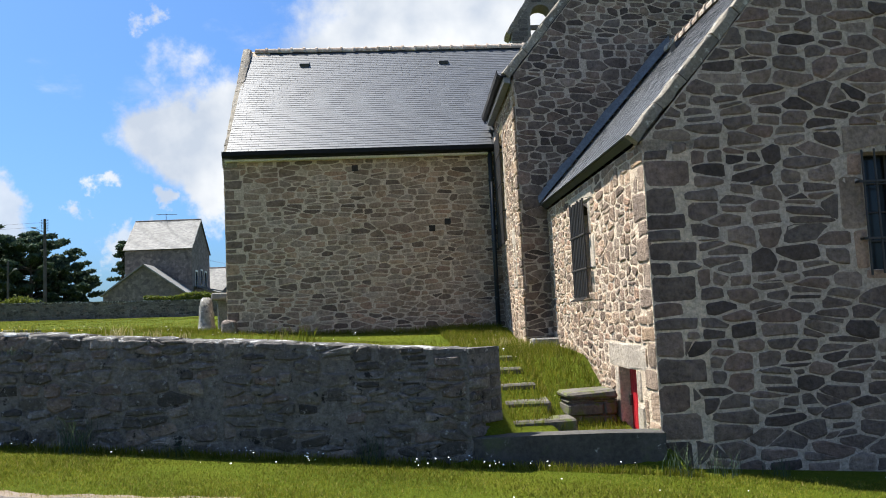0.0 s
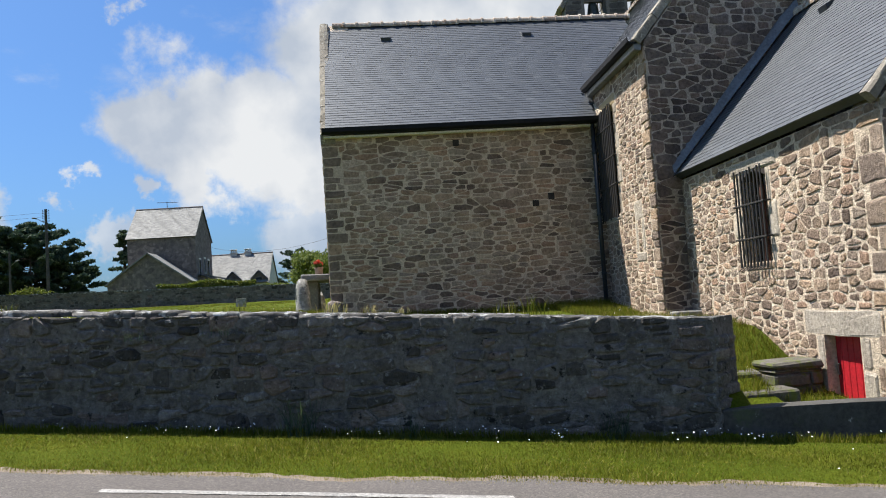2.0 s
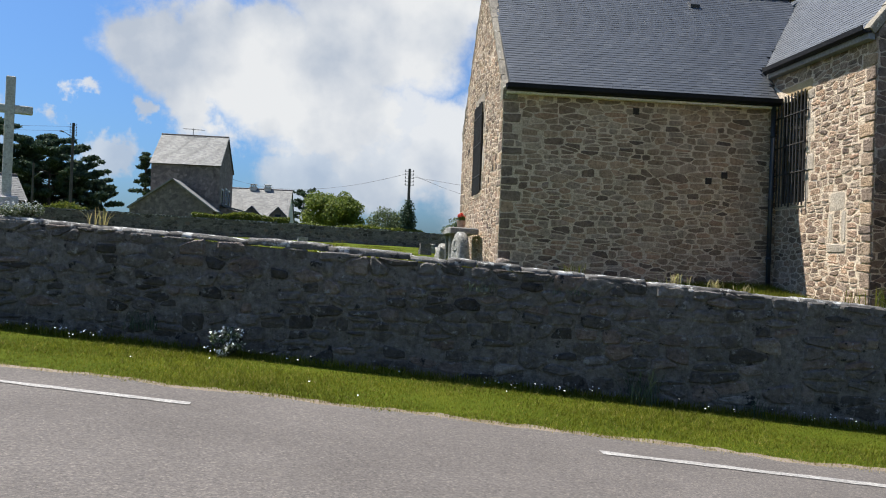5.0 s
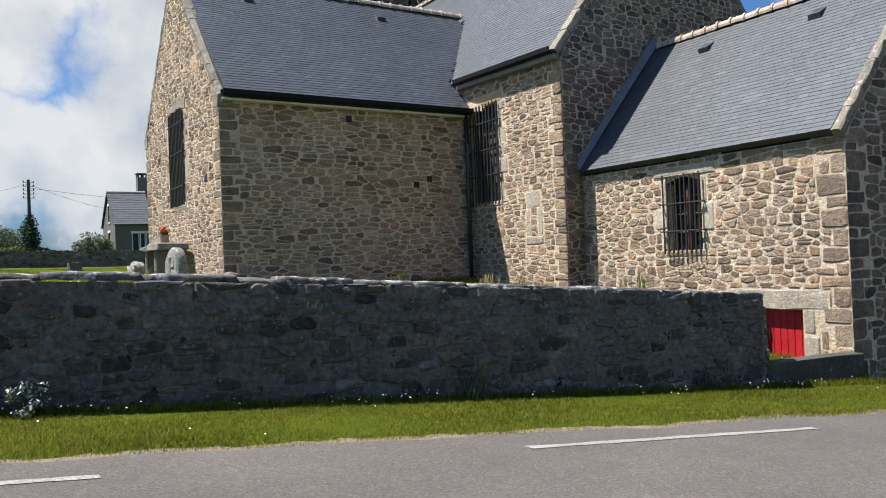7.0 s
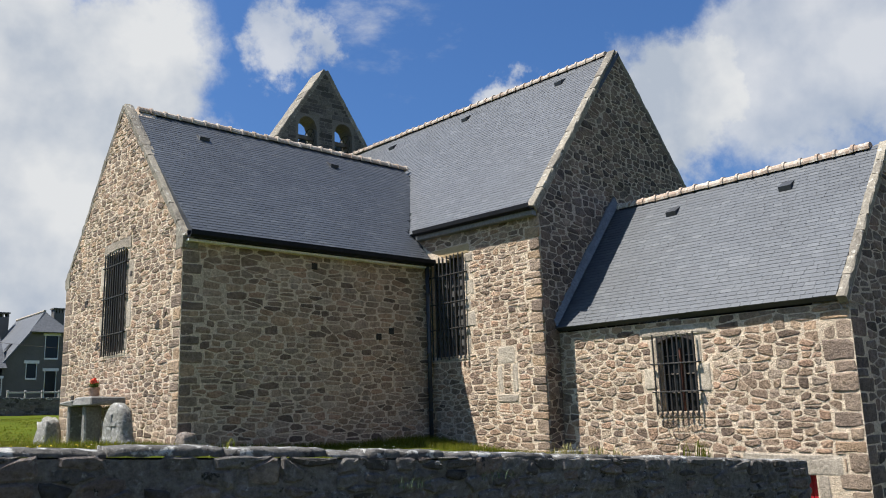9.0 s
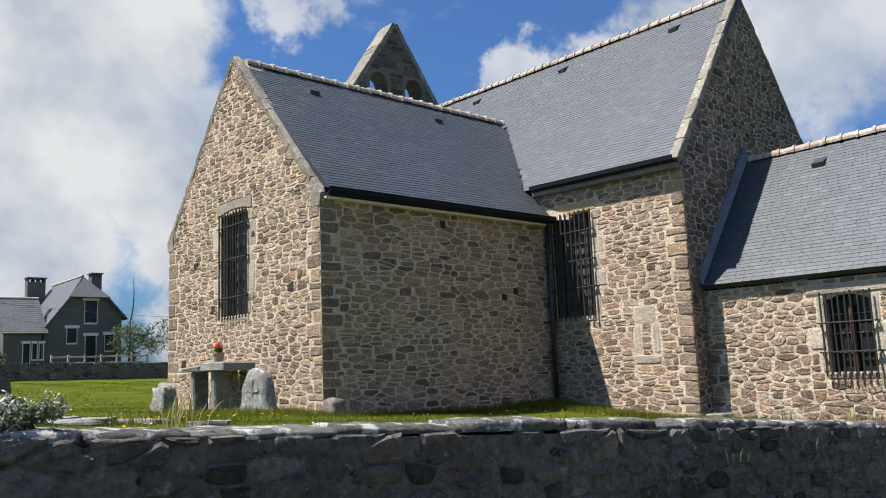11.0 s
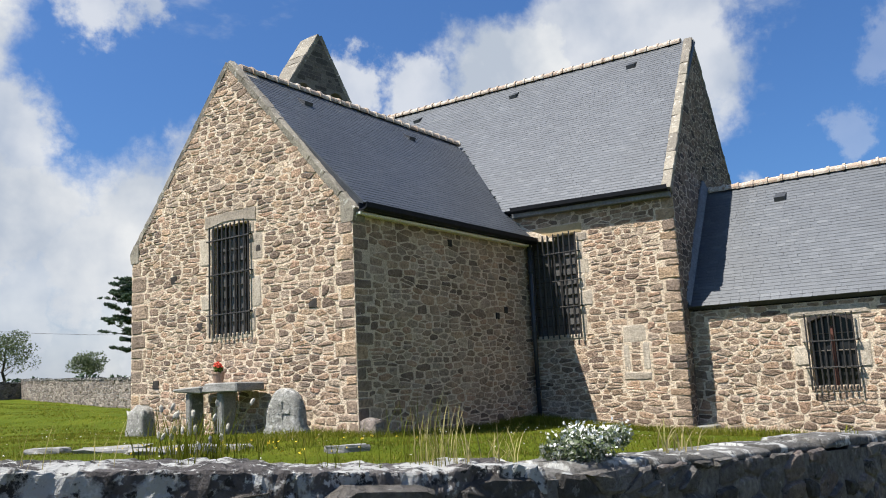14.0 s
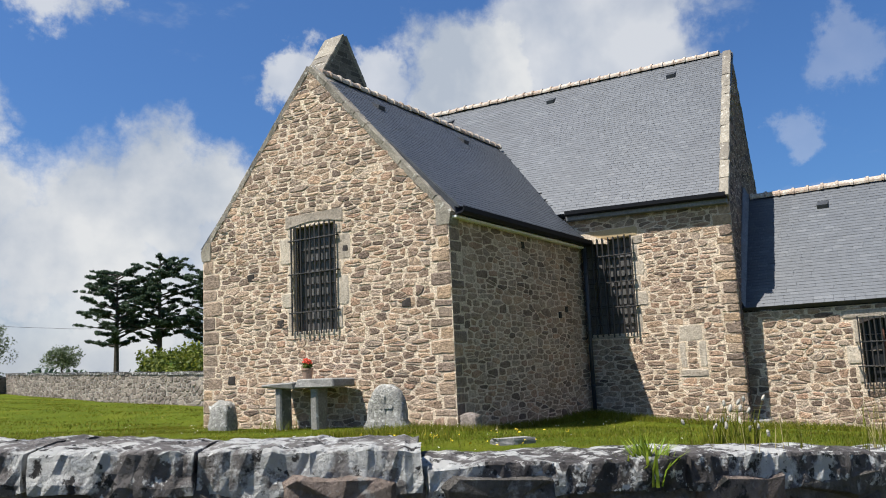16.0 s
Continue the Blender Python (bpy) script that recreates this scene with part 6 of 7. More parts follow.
def bush(at, radius, height, seed, label, leaf="silver", flower=None, n=1500, size=0.035, z=None, nf=200):
    rng, nr = random.Random(seed), np.random.RandomState(seed)
    z = gz(*at) if z is None else z
    t = thing("bush", (*at, z), label, "bush")
    bm = bmesh.new()
    c, r = [], []
    for i in range(16):
        a, q = rng.uniform(0, 2 * math.pi), rng.uniform(0.2, 1.0) * radius
        e = Vector((at[0] + math.cos(a) * q, at[1] + math.sin(a) * q * 0.6, z + height * rng.uniform(0.15, 0.95)))
        rod(bm, (at[0], at[1], z - 0.02), e, 0.005, 0.004, 5)
        c.append(tuple(e))
        r.append(radius * rng.uniform(0.22, 0.38))
    part("stem", bm, M["bark"], t)
    v, f = leaf_cloud(nr, c, r, n, size, 0.8, 0.2)
    v[:, 2] = np.maximum(v[:, 2], z + 0.005)
    piece("leaves", mesh_np("leaves", v, f, M[leaf]), t)
    if flower:
        v, f = leaf_cloud(nr, [(x, y, zz + 0.03) for x, y, zz in c], r, nf, size * 0.8, 0.8, 0.75)
        piece("blossom", mesh_np("blossom", v, f, M[flower]), t)
    return t


# ---------------------------------------------------------------- churchyard stones


def rock(name, at, size, seed, mat, label, category, flat=0.0, z=None, turn=0, round_top=False, level=0.06):
    """An uneven boulder, slab or headstone: a block with broken edges and a rough surface."""
    rng = random.Random(seed)
    z = gz(*at) if z is None else z
    bm = bmesh.new()
    bmesh.ops.create_cube(bm, size=1.0)
    bmesh.ops.subdivide_edges(bm, edges=list(bm.edges), cuts=4, use_grid_fill=True)
    for v in bm.verts:
        p = v.co.copy()
        s = p.normalized() * 0.62
        q = p.lerp(s, 0.5 if not flat else 0.12)
        if round_top and p.z > 0.0:
            q.x *= math.sqrt(max(0.05, 1 - (p.z * 1.75) ** 2 * 0.62))
        nse = noise.noise(Vector((p.x * 2.2, p.y * 2.2, p.z * 2.2)) + Vector((seed, 0, 0)))
        q += p.normalized() * nse * level * 2
        v.co = q
    m = Matrix.Translation((at[0], at[1], z + size[2] * 0.42)) @ pose(0, 0, 0, rng.uniform(-3, 3), rng.uniform(-3, 3), turn) @ Matrix.Diagonal((*size, 1))
    bmesh.ops.transform(bm, matrix=m, verts=bm.verts)
    me = bpy.data.meshes.new(name)
    bm.to_mesh(me)
    bm.free()
    me.materials.append(M[mat])
    if not flat:
        me.polygons.foreach_set("use_smooth", [True] * len(me.polygons))
    return piece(name, me, None, label, category)


def build_yard_things():
    # steps up beside the wall's end
    for k, (y, z, x1) in enumerate(((10.05, 0.26, 2.0), (10.5, 0.44, 1.80), (10.95, 0.62, 1.70), (11.4, 0.80, 1.62), (11.85, 0.95, 1.55))):
        rng = random.Random(60 + k)
        st = thing("stone_step", (1.3, y, z - 0.2), "worn granite step sunk in the grassy bank", "step", "steps up to the churchyard")
        bm = bmesh.new()
        box(bm, (0.80, y - 0.02, z - 0.24), (x1, y + 0.34, z), None, 0.025, 0.02, rng)
        part("tread", bm, M["step_stone"], st)
    rng = random.Random(3)
    bl = thing("stone_block", (2.4, 10.95, 0.0), "low pier of rough stacked granite beside the sunken door", "block")
    bm = bmesh.new()
    box(bm, (2.085, 10.725, -0.15), (2.675, 11.225, 0.46), None, 0.02, 0.01, rng)
    part("core", bm, M["wallmortar"], bl)
    z = -0.12
    while z < 0.36:
        h = rng.uniform(0.13, 0.18)
        cut = rng.uniform(2.22, 2.54)
        for a, b in ((2.06, cut - 0.008), (cut + 0.008, 2.70)):
            bm = bmesh.new()
            box(bm, (a, 10.70 + rng.uniform(-0.015, 0.015), z + 0.008), (b, 11.24, min(z + h, 0.40)), None, 0.022, 0.016, rng)
            part("stone", bm, M["step_stone"], bl)
        z += h
    bm = bmesh.new()
    box(bm, (2.05, 10.68, 0.405), (2.71, 11.26, 0.50), None, 0.03, 0.02, rng)
    part("top_slab", bm, M["step_stone"], bl)
    bm = bmesh.new()
    box(bm, (2.36, 14.5, gz(2.7, 14.7) - 0.15), (3.15, 14.84, gz(2.7, 14.7) + 0.16), None, 0.025, 0.02, rng)
    me = bpy.data.meshes.new("stone_slab")
    bm.to_mesh(me)
    bm.free()
    me.materials.append(M["slabstone"])
    piece("stone_slab", me, None, "grey granite footing slab at the nave's corner", "stone slab")
    # offering table against the gable
    t = thing("stone_table", (-4.1, 21.6, 1.58), "rough granite slab table on upright stones against the gable", "table")
    for y0, y1, z, tilt in ((21.66, 22.58, 2.25, 0.0), (20.74, 21.64, 2.27, 0.02)):
        bm = bmesh.new()
        box(bm, (-4.52, y0, z), (-3.76, y1, z + 0.11 + tilt), None, 0.025, 0.035, rng)
        part("tabletop", bm, M["slabstone"], t)
    for y0, y1, x0 in ((22.06, 22.28, -4.44), (21.16, 21.36, -4.44)):
        bm = bmesh.new()
        box(bm, (x0, y0 + 0.02, 1.28), (-4.12, y1 - 0.02, 2.25), None, 0.03, 0.02, rng)
        part("upright", bm, M["slabstone"], t)
    # flower pot
    pot = thing("flower_pot", (-4.1, 21.70, 2.41), "clay flower pot with red geraniums on the slab table", "flower pot")
    bm = bmesh.new()
    prof = [(0.0, 0.0), (0.085, 0.0), (0.11, 0.17), (0.12, 0.17), (0.12, 0.205), (0.10, 0.205), (0.095, 0.17), (0.0, 0.165)]
    rings = [[bm.verts.new((-4.1 + r * math.cos(2 * math.pi * k / 16), 21.70 + r * math.sin(2 * math.pi * k / 16), 2.415 + z)) for k in range(16)] for r, z in prof[1:-1]]
    for p, q in zip(rings, rings[1:]):
        for k in range(16):
            bm.faces.new((p[k], p[(k + 1) % 16], q[(k + 1) % 16], q[k]))
    bm.faces.new(rings[0][::-1])
    bm.faces.new(rings[-1])
    part("pot", bm, M["potclay"], pot, smooth=False)
    nr = np.random.RandomState(4)
    v, f = leaf_cloud(nr, [(-4.1, 21.70, 2.68), (-4.15, 21.62, 2.67), (-4.05, 21.78, 2.66)], [0.10, 0.08, 0.08], 260, 0.03, 0.7, 0.1)
    piece("leaves", mesh_np("leaves", v, f, M["leaf"]), pot)
    v, f = leaf_cloud(nr, [(-4.12, 21.70, 2.75), (-4.16, 21.61, 2.73), (-4.05, 21.80, 2.72), (-4.1, 21.74, 2.79)], [0.07, 0.06, 0.06, 0.05], 240, 0.03, 0.7, 0.3)
    piece("blossom", mesh_np("blossom", v, f, M["red_petal"]), pot)
    build_stele()
    rock("boulder", (-4.32, 23.85), (0.34, 0.50, 0.74), 8, "tomb", "pale lichened boulder standing by the gable", "boulder", z=1.30, turn=10, level=0.13)
    rock("dark_boulder", (-3.62, 18.32), (0.30, 0.34, 0.42), 9, "wallstone", "small dark stone at the chapel's corner", "boulder", z=1.30)
    for x, y, sx, sy, r in ((-8.15, 18.7, 1.1, 0.6, -48), (-8.1, 17.6, 1.2, 0.7, -35), (-7.15, 17.9, 0.95, 0.45, -52), (-7.2, 15.6, 0.6, 0.3, -40), (-8.5, 19.6, 0.6, 0.35, -60)):
        rock("flat_stone", (x, y), (sx * 0.8, sy * 0.85, 0.16), int(x * 10), "slabstone", "flat pale slab lying in the grass", "stone slab", 1.0, gz(x, y) - 0.075, r, level=0.07)
    rock("footstone", (-3.2, 42.6), (0.6, 0.35, 0.6), 13, "wallstone", "grey weathered headstone in the far grass", "grave marker", 1.0, turn=10)
    rock("footstone", (-9.5, 44.0), (0.5, 0.3, 0.45), 14, "tomb", "small pale headstone in the far grass", "grave marker", 1.0, turn=0)
    rock("footstone", (-2.5, 48.0), (0.6, 0.35, 0.55), 15, "tomb", "pale headstone near the far wall", "grave marker", 1.0, turn=0)


M["step_stone"] = varied("worn_step", [(0.3, (0.085, 0.077, 0.065)), (0.7, (0.14, 0.128, 0.108))], 20, 2.5, 0.9, 0.9, 0.015, dark=0.55, spots=[((0.10, 0.115, 0.03), 6.0, 0.5, 0.6)])
M["potclay"] = varied("clay_pot", [(0.3, (0.30, 0.20, 0.14)), (0.7, (0.38, 0.26, 0.19))], 40, 6, 0.85, 0.3, 0.004)


def build_stele():
    """A round-topped stone with a cross cut in relief."""
    rng = random.Random(5)
    st = thing("carved_stone", (-4.6, 19.42, 1.45), "pale round-topped stone with a worn cross in relief", "carved stone")
    m = face_frame((-4.62, 20.06, 0), (0.12, -1))
    bm = bmesh.new()
    rings = []
    levels = [(1.22, 0.47, 0.20), (1.42, 0.465, 0.20), (1.55, 0.44, 0.185), (1.64, 0.385, 0.165), (1.78, 0.365, 0.155), (1.92, 0.35, 0.15), (2.04, 0.315, 0.14), (2.14, 0.265, 0.125), (2.22, 0.19, 0.10), (2.27, 0.10, 0.06)]
    for z, a, d in levels:
        row = []
        for k in range(28):
            t = 2 * math.pi * k / 28
            c, q = math.cos(t), math.sin(t)
            p = m @ Vector((0.5 + a * math.copysign(abs(c) ** 0.5, c), 0.19 + d * math.copysign(abs(q) ** 0.5, q), z))
            p += Vector((c * 0.2, 0.9 * c, 0.2)) * noise.noise(p * 4.5) * 0.06 + Vector((1, 0.2, 0.5)) * noise.noise(p * 11) * 0.03
            row.append(bm.verts.new(p))
        rings.append(row)
    for p, q in zip(rings, rings[1:]):
        for k in range(28):
            bm.faces.new((p[k], p[(k + 1) % 28], q[(k + 1) % 28], q[k]))
    bm.faces.new(rings[0][::-1])
    bm.faces.new(rings[-1])
    part("stone_body", bm, M["tomb"], st, smooth=True)
    bm = bmesh.new()
    for lo, hi in (((0.45, 0.032, 1.66), (0.55, 0.10, 2.08)), ((0.31, 0.034, 1.84), (0.69, 0.10, 1.94))):
        box(bm, lo, hi, m, 0.018, 0.012, rng)
    part("cross_relief", bm, M["tomb"], st)
    bm = bmesh.new()
    box(bm, (0.40, -0.10, 1.20), (0.95, 0.08, 1.50), m, 0.06, 0.04, rng)
    part("foot", bm, M["tomb"], st)


# ---------------------------------------------------------------- beyond the churchyard


def simple_wall(name, a, b, h, thick, mat, label, z=None, stone=None, seed=1, single=300):
    a, b = Vector((*a, 0)), Vector((*b, 0))
    L = (b - a).length
    m = face_frame((a.x, a.y, 0), (b - a))
    za, zb = (gz(a.x, a.y), gz(b.x, b.y)) if z is None else z
    t = thing(name, ((a.x + b.x) / 2, (a.y + b.y) / 2, (za + zb) / 2), label, "wall", kind="structure")
    bm = bmesh.new()
    prism(bm, [(0, za - 1.4), (L, zb - 1.4), (L, zb + h), (0, za + h)], 0, thick, m)
    body = part("wall_body", bm, M[mat], t)
    rng = random.Random(seed)
    if stone:
        rects = rubble([(0, za - 0.9), (L, zb - 0.2), (L, zb + h), (0, za + h)], [], rng, 0.2, 1.8)
        lay(body, m, rects, M[stone], 0.03, 0.03, (a.x, a.y), single, seed, 0.02)
    u = 0.0
    bm = bmesh.new()
    while u < L - 0.1:
        w = min(rng.uniform(0.5, 1.1), L - u)
        zz = za + (zb - za) * (u + w / 2) / L + h
        box(bm, (u + 0.01, -0.05, zz - 0.02), (u + w - 0.01, thick + 0.05, zz + rng.uniform(0.05, 0.12)), m, 0.0, 0.02, rng)
        u += w
    ob = part("capping", bm, M["capstone"], t)
    tagged(ob, kind="stuff")
    return t


def gable_house(name, at, turn, w, d, eave, ridge, wall_mat, roof_mat, label, openings=(), chimneys=(), base=None, trim="white", over=0.3):
    """A house whose ridge runs along its width w; at: the front's left corner; openings: (face, u, z0, width, height, kind)."""
    base = gz(*at) if base is None else base
    B = Block(at, turn)
    t = thing(name, (*at, base), label, "house")
    for nm, o, al, L, top in (("wall", B.at(0, 0, 0), B.e, w, [(0, base + eave), (w, base + eave)]), ("wall", B.at(w, 0, 0), B.n, d, [(0, base + eave), (d / 2, base + ridge - 0.1), (d, base + eave)]),
                              ("wall", B.at(w, d, 0), -B.e, w, [(0, base + eave), (w, base + eave)]), ("wall", B.at(0, d, 0), -B.n, d, [(0, base + eave), (d / 2, base + ridge - 0.1), (d, base + eave)])):
        bm = bmesh.new()
        side = ("front", "right", "back", "left")[[0, 1, 2, 3][len([c for c in t.children if c.name.startswith("wall")])]]
        holes = [(u, base + z, u + ww, base + z + hh) for f, u, z, ww, hh, k in openings if f == side]
        m = face_frame(o, al)
        wall_with_holes(bm, m, L if side in ("right", "left") else L - 0.3, top, base - 1.0, 0.3, holes, 0.0 if side in ("right", "left") else 0.3)
        part(nm, bm, M[wall_mat], t)
        for f, u, z, ww, hh, k in openings:
            if f != side:
                continue
            win = part("door" if k == "door" else "window", bmesh.new(), M["glass"], t)
            bm = bmesh.new()
            box(bm, (u, 0.10, base + z), (u + ww, 0.13, base + z + hh), m)
            part("pane", bm, M["shutter"] if k == "shutter" else M["glass"], win)
            bm = bmesh.new()
            fw = 0.06
            for lo, hi in (((u - fw, -0.04, base + z - 0.06), (u, 0.11, base + z + hh)), ((u + ww, -0.04, base + z - 0.06), (u + ww + fw, 0.11, base + z + hh)),
                           ((u - fw - 0.08, -0.05, base + z + hh), (u + ww + fw + 0.08, 0.11, base + z + hh + 0.22)), ((u - fw, -0.06, base + z - 0.12), (u + ww + fw, 0.11, base + z))):
                box(bm, lo, hi, m)
            part("window_frame", bm, M[trim], win)
    e0, r0 = base + eave, base + ridge
    k = over * (ridge - eave) / (d / 2)
    roof_slope("roof", B.at(-over * 0.5, -over, e0 - k + 0.12), B.at(w + over * 0.5, -over, e0 - k + 0.12), B.at(-over * 0.5, d / 2, r0 + 0.12), (0, 0, 0), lambda p: True, 11, mat=roof_mat, owner=t, single=0, width=0.34, course=0.26)
    roof_slope("roof", B.at(w + over * 0.5, d + over, e0 - k + 0.12), B.at(-over * 0.5, d + over, e0 - k + 0.12), B.at(w + over * 0.5, d / 2, r0 + 0.12), (0, 0, 0), lambda p: True, 12, mat=roof_mat, owner=t, single=0, width=0.34, course=0.26)
    bm = bmesh.new()
    rod(bm, B.at(-over * 0.5, d / 2, r0 + 0.15), B.at(w + over * 0.5, d / 2, r0 + 0.15), 0.11, sides=8)
    part("ridge", bm, M["slate" if roof_mat == "slate" else "terracotta" if roof_mat == "far_slate" else "farstone"], t)
    for u, v, cw, cd, top in chimneys:
        ch = part("chimney", bmesh.new(), M[wall_mat], t)
        bm = bmesh.new()
        m = Matrix(((B.e.x, B.n.x, 0, B.o.x), (B.e.y, B.n.y, 0, B.o.y), (0, 0, 1, 0), (0, 0, 0, 1)))
        box(bm, (u, v, base + ridge - 2.5), (u + cw, v + cd, base + top), m, 0.02)
        part("stack", bm, M[wall_mat], ch)
        bm = bmesh.new()
        box(bm, (u - 0.08, v - 0.08, base + top), (u + cw + 0.08, v + cd + 0.08, base + top + 0.12), m, 0.02)
        n = 3
        for i in range(n):
            box(bm, (u + cw * (i + 0.25) / n, v + 0.05, base + top + 0.12), (u + cw * (i + 0.75) / n, v + cd - 0.05, base + top + 0.45), m)
        box(bm, (u - 0.05, v - 0.05, base + top + 0.45), (u + cw + 0.05, v + cd + 0.05, base + top + 0.53), m, 0.02)
        part("chimney_cap", bm, M[wall_mat], ch)
    return t, B


M["shutter"] = varied("brown_red_shutter", [(0.3, (0.20, 0.05, 0.035)), (0.7, (0.27, 0.075, 0.05))], 20, 3, 0.7, 0.2, 0.004)


def pole(at, top, label, lamp=False, ivy=0.0, arms=True, seed=1, r=0.15):
    z = gz(*at)
    p = thing("utility_pole", (*at, z), label, "utility pole")
    bm = bmesh.new()
    rod(bm, (*at, z - 0.5), (*at, top), r, r * 0.75, 10)
    part("post", bm, M["pole"], p)
    if arms:
        for k in range(5):
            for s in (-1, 1):
                bm = bmesh.new()
                zz = top - 0.25 - 0.3 * k
                rod(bm, (at[0], at[1], zz), (at[0] + s * 0.35, at[1], zz + 0.03), 0.02, 0.02, 5)
                rod(bm, (at[0] + s * 0.35, at[1], zz), (at[0] + s * 0.35, at[1], zz + 0.18), 0.05, 0.03, 7)
                part("insulator", bm, M["pole"], p)
    if lamp:
        bm = bmesh.new()
        zz = top - 1.2
        rod(bm, (at[0], at[1], zz - 0.5), (at[0] - 0.9 * lamp, at[1] - 0.4, zz + 0.1), 0.04, 0.03, 6)
        rod(bm, (at[0] - 0.9 * lamp, at[1] - 0.4, zz + 0.1), (at[0] - 1.3 * lamp, at[1] - 0.6, zz + 0.16), 0.11, 0.08, 8)
        part("lamp_arm", bm, M["lead"], p)
    if ivy:
        nr = np.random.RandomState(seed)
        zs = np.linspace(z + 0.2, z + ivy, 26)
        r = 0.75 * np.sin(np.linspace(0.9, 2.9, 26)) + 0.18
        v, f = leaf_cloud(nr, [(at[0] + nr.normal(0, 0.12), at[1] + nr.normal(0, 0.12), q) for q in zs], r * 0.75, 5000, 0.10, 0.9, 0.4)
        piece("ivy", mesh_np("ivy", v, f, M["pine"]), p)
    return p


def wire(a, b, sag, r=0.012):
    pts = [Vector(a).lerp(Vector(b), t) - Vector((0, 0, sag * 4 * t * (1 - t))) for t in np.linspace(0, 1, 13)]
    bm = bmesh.new()
    side = (pts[-1] - pts[0]).cross(Vector((0, 0, 1))).normalized() * r
    up = Vector((0, 0, r))
    rings = [[bm.verts.new(p + d) for d in (side, up, -side, -up)] for p in pts]
    for p, q in zip(rings, rings[1:]):
        for i in range(4):
            bm.faces.new((p[i], p[(i + 1) % 4], q[(i + 1) % 4], q[i]))
    me = bpy.data.meshes.new("overhead_wire")
    bm.to_mesh(me)
    bm.free()
    me.materials.append(M["pole"])
    piece("overhead_wire", me, None, "thin dark overhead wire strung between poles", "wire", "overhead wires")


def build_cross():
    x, y = -20.3, 34.4
    z = gz(x, y)
    c = thing("stone_cross", (x, y, z), "tall plain pale stone cross on a masonry plinth", "cross")
    M1 = Matrix.Translation((x, y, 0)) @ pose(0, 0, 0, 0, 0, 24)
    bm = bmesh.new()
    box(bm, (-0.17, -0.17, z + 1.2), (0.17, 0.17, 8.04), M1, 0.03)
    part("shaft", bm, M["cross"], c)
    bm = bmesh.new()
    box(bm, (-0.80, -0.13, 6.62), (0.80, 0.13, 6.94), M1, 0.03)
    part("arm", bm, M["cross"], c)
    bm = bmesh.new()
    box(bm, (-0.42, -0.42, z + 0.9), (0.42, 0.42, z + 1.32), M1, 0.05)
    part("socle", bm, M["cross"], c)
    pl = part("plinth", bmesh.new(), M["farstone"], c)
    bm = bmesh.new()
    box(bm, (-1.0, -1.0, z - 0.2), (1.0, 1.0, z + 0.78), M1, 0.03)
    part("plinth_body", bm, M["wallmortar"], pl)
    for k in range(4):
        m = M1 @ pose(0, 0, 0, 0, 0, 90 * k) @ Matrix.Translation((-1.0, -1.0, 0))
        lay(pl, m, courses(2.0, z - 0.1, z + 0.76, lambda q: (0.0, 2.0), [], random.Random(k), (0.2, 0.3), (1.2, 2.4), 0.1), M["farstone"], 0.03, 0.025, single=60, seed=k + 2)
    bm = bmesh.new()
    box(bm, (-1.08, -1.08, z + 0.78), (1.08, 1.08, z + 0.92), M1, 0.03)
    part("plinth_top", bm, M["capstone"], c)


def slab(bm, pts, thick):
    """A flat plate: the outline pts, thickened downwards along its normal."""
    p = [Vector(q) for q in pts]
    n = (p[1] - p[0]).cross(p[2] - p[0]).normalized()
    n = n if n.z > 0 else -n
    a = [bm.verts.new(q) for q in p]
    b = [bm.verts.new(q - n * thick) for q in p]
    bm.faces.new(a)
    bm.faces.new(b[::-1])
    for i in range(len(p)):
        j = (i + 1) % len(p)
        bm.faces.new((a[j], a[i], b[i], b[j]))
    bmesh.ops.recalc_face_normals(bm, faces=bm.faces)


def window_in(parent, m, base, u, z, ww, hh, kind="w", trim="white"):
    win = part("door" if kind == "door" else "window", bmesh.new(), M["glass"], parent)
    bm = bmesh.new()
    box(bm, (u, 0.10, base + z), (u + ww, 0.13, base + z + hh), m)
    part("pane", bm, M["glass"], win)
    bm = bmesh.new()
    fw = 0.05
    for lo, hi in (((u - fw, -0.04, base + z - 0.06), (u, 0.11, base + z + hh)), ((u + ww, -0.04, base + z - 0.06), (u + ww + fw, 0.11, base + z + hh)),
                   ((u - fw - 0.16, -0.06, base + z + hh), (u + ww + fw + 0.16, 0.11, base + z + hh + 0.26)), ((u - fw, -0.06, base + z - 0.14), (u + ww + fw, 0.11, base + z))):
        box(bm, lo, hi, m)
    part("window_frame", bm, M[trim], win)


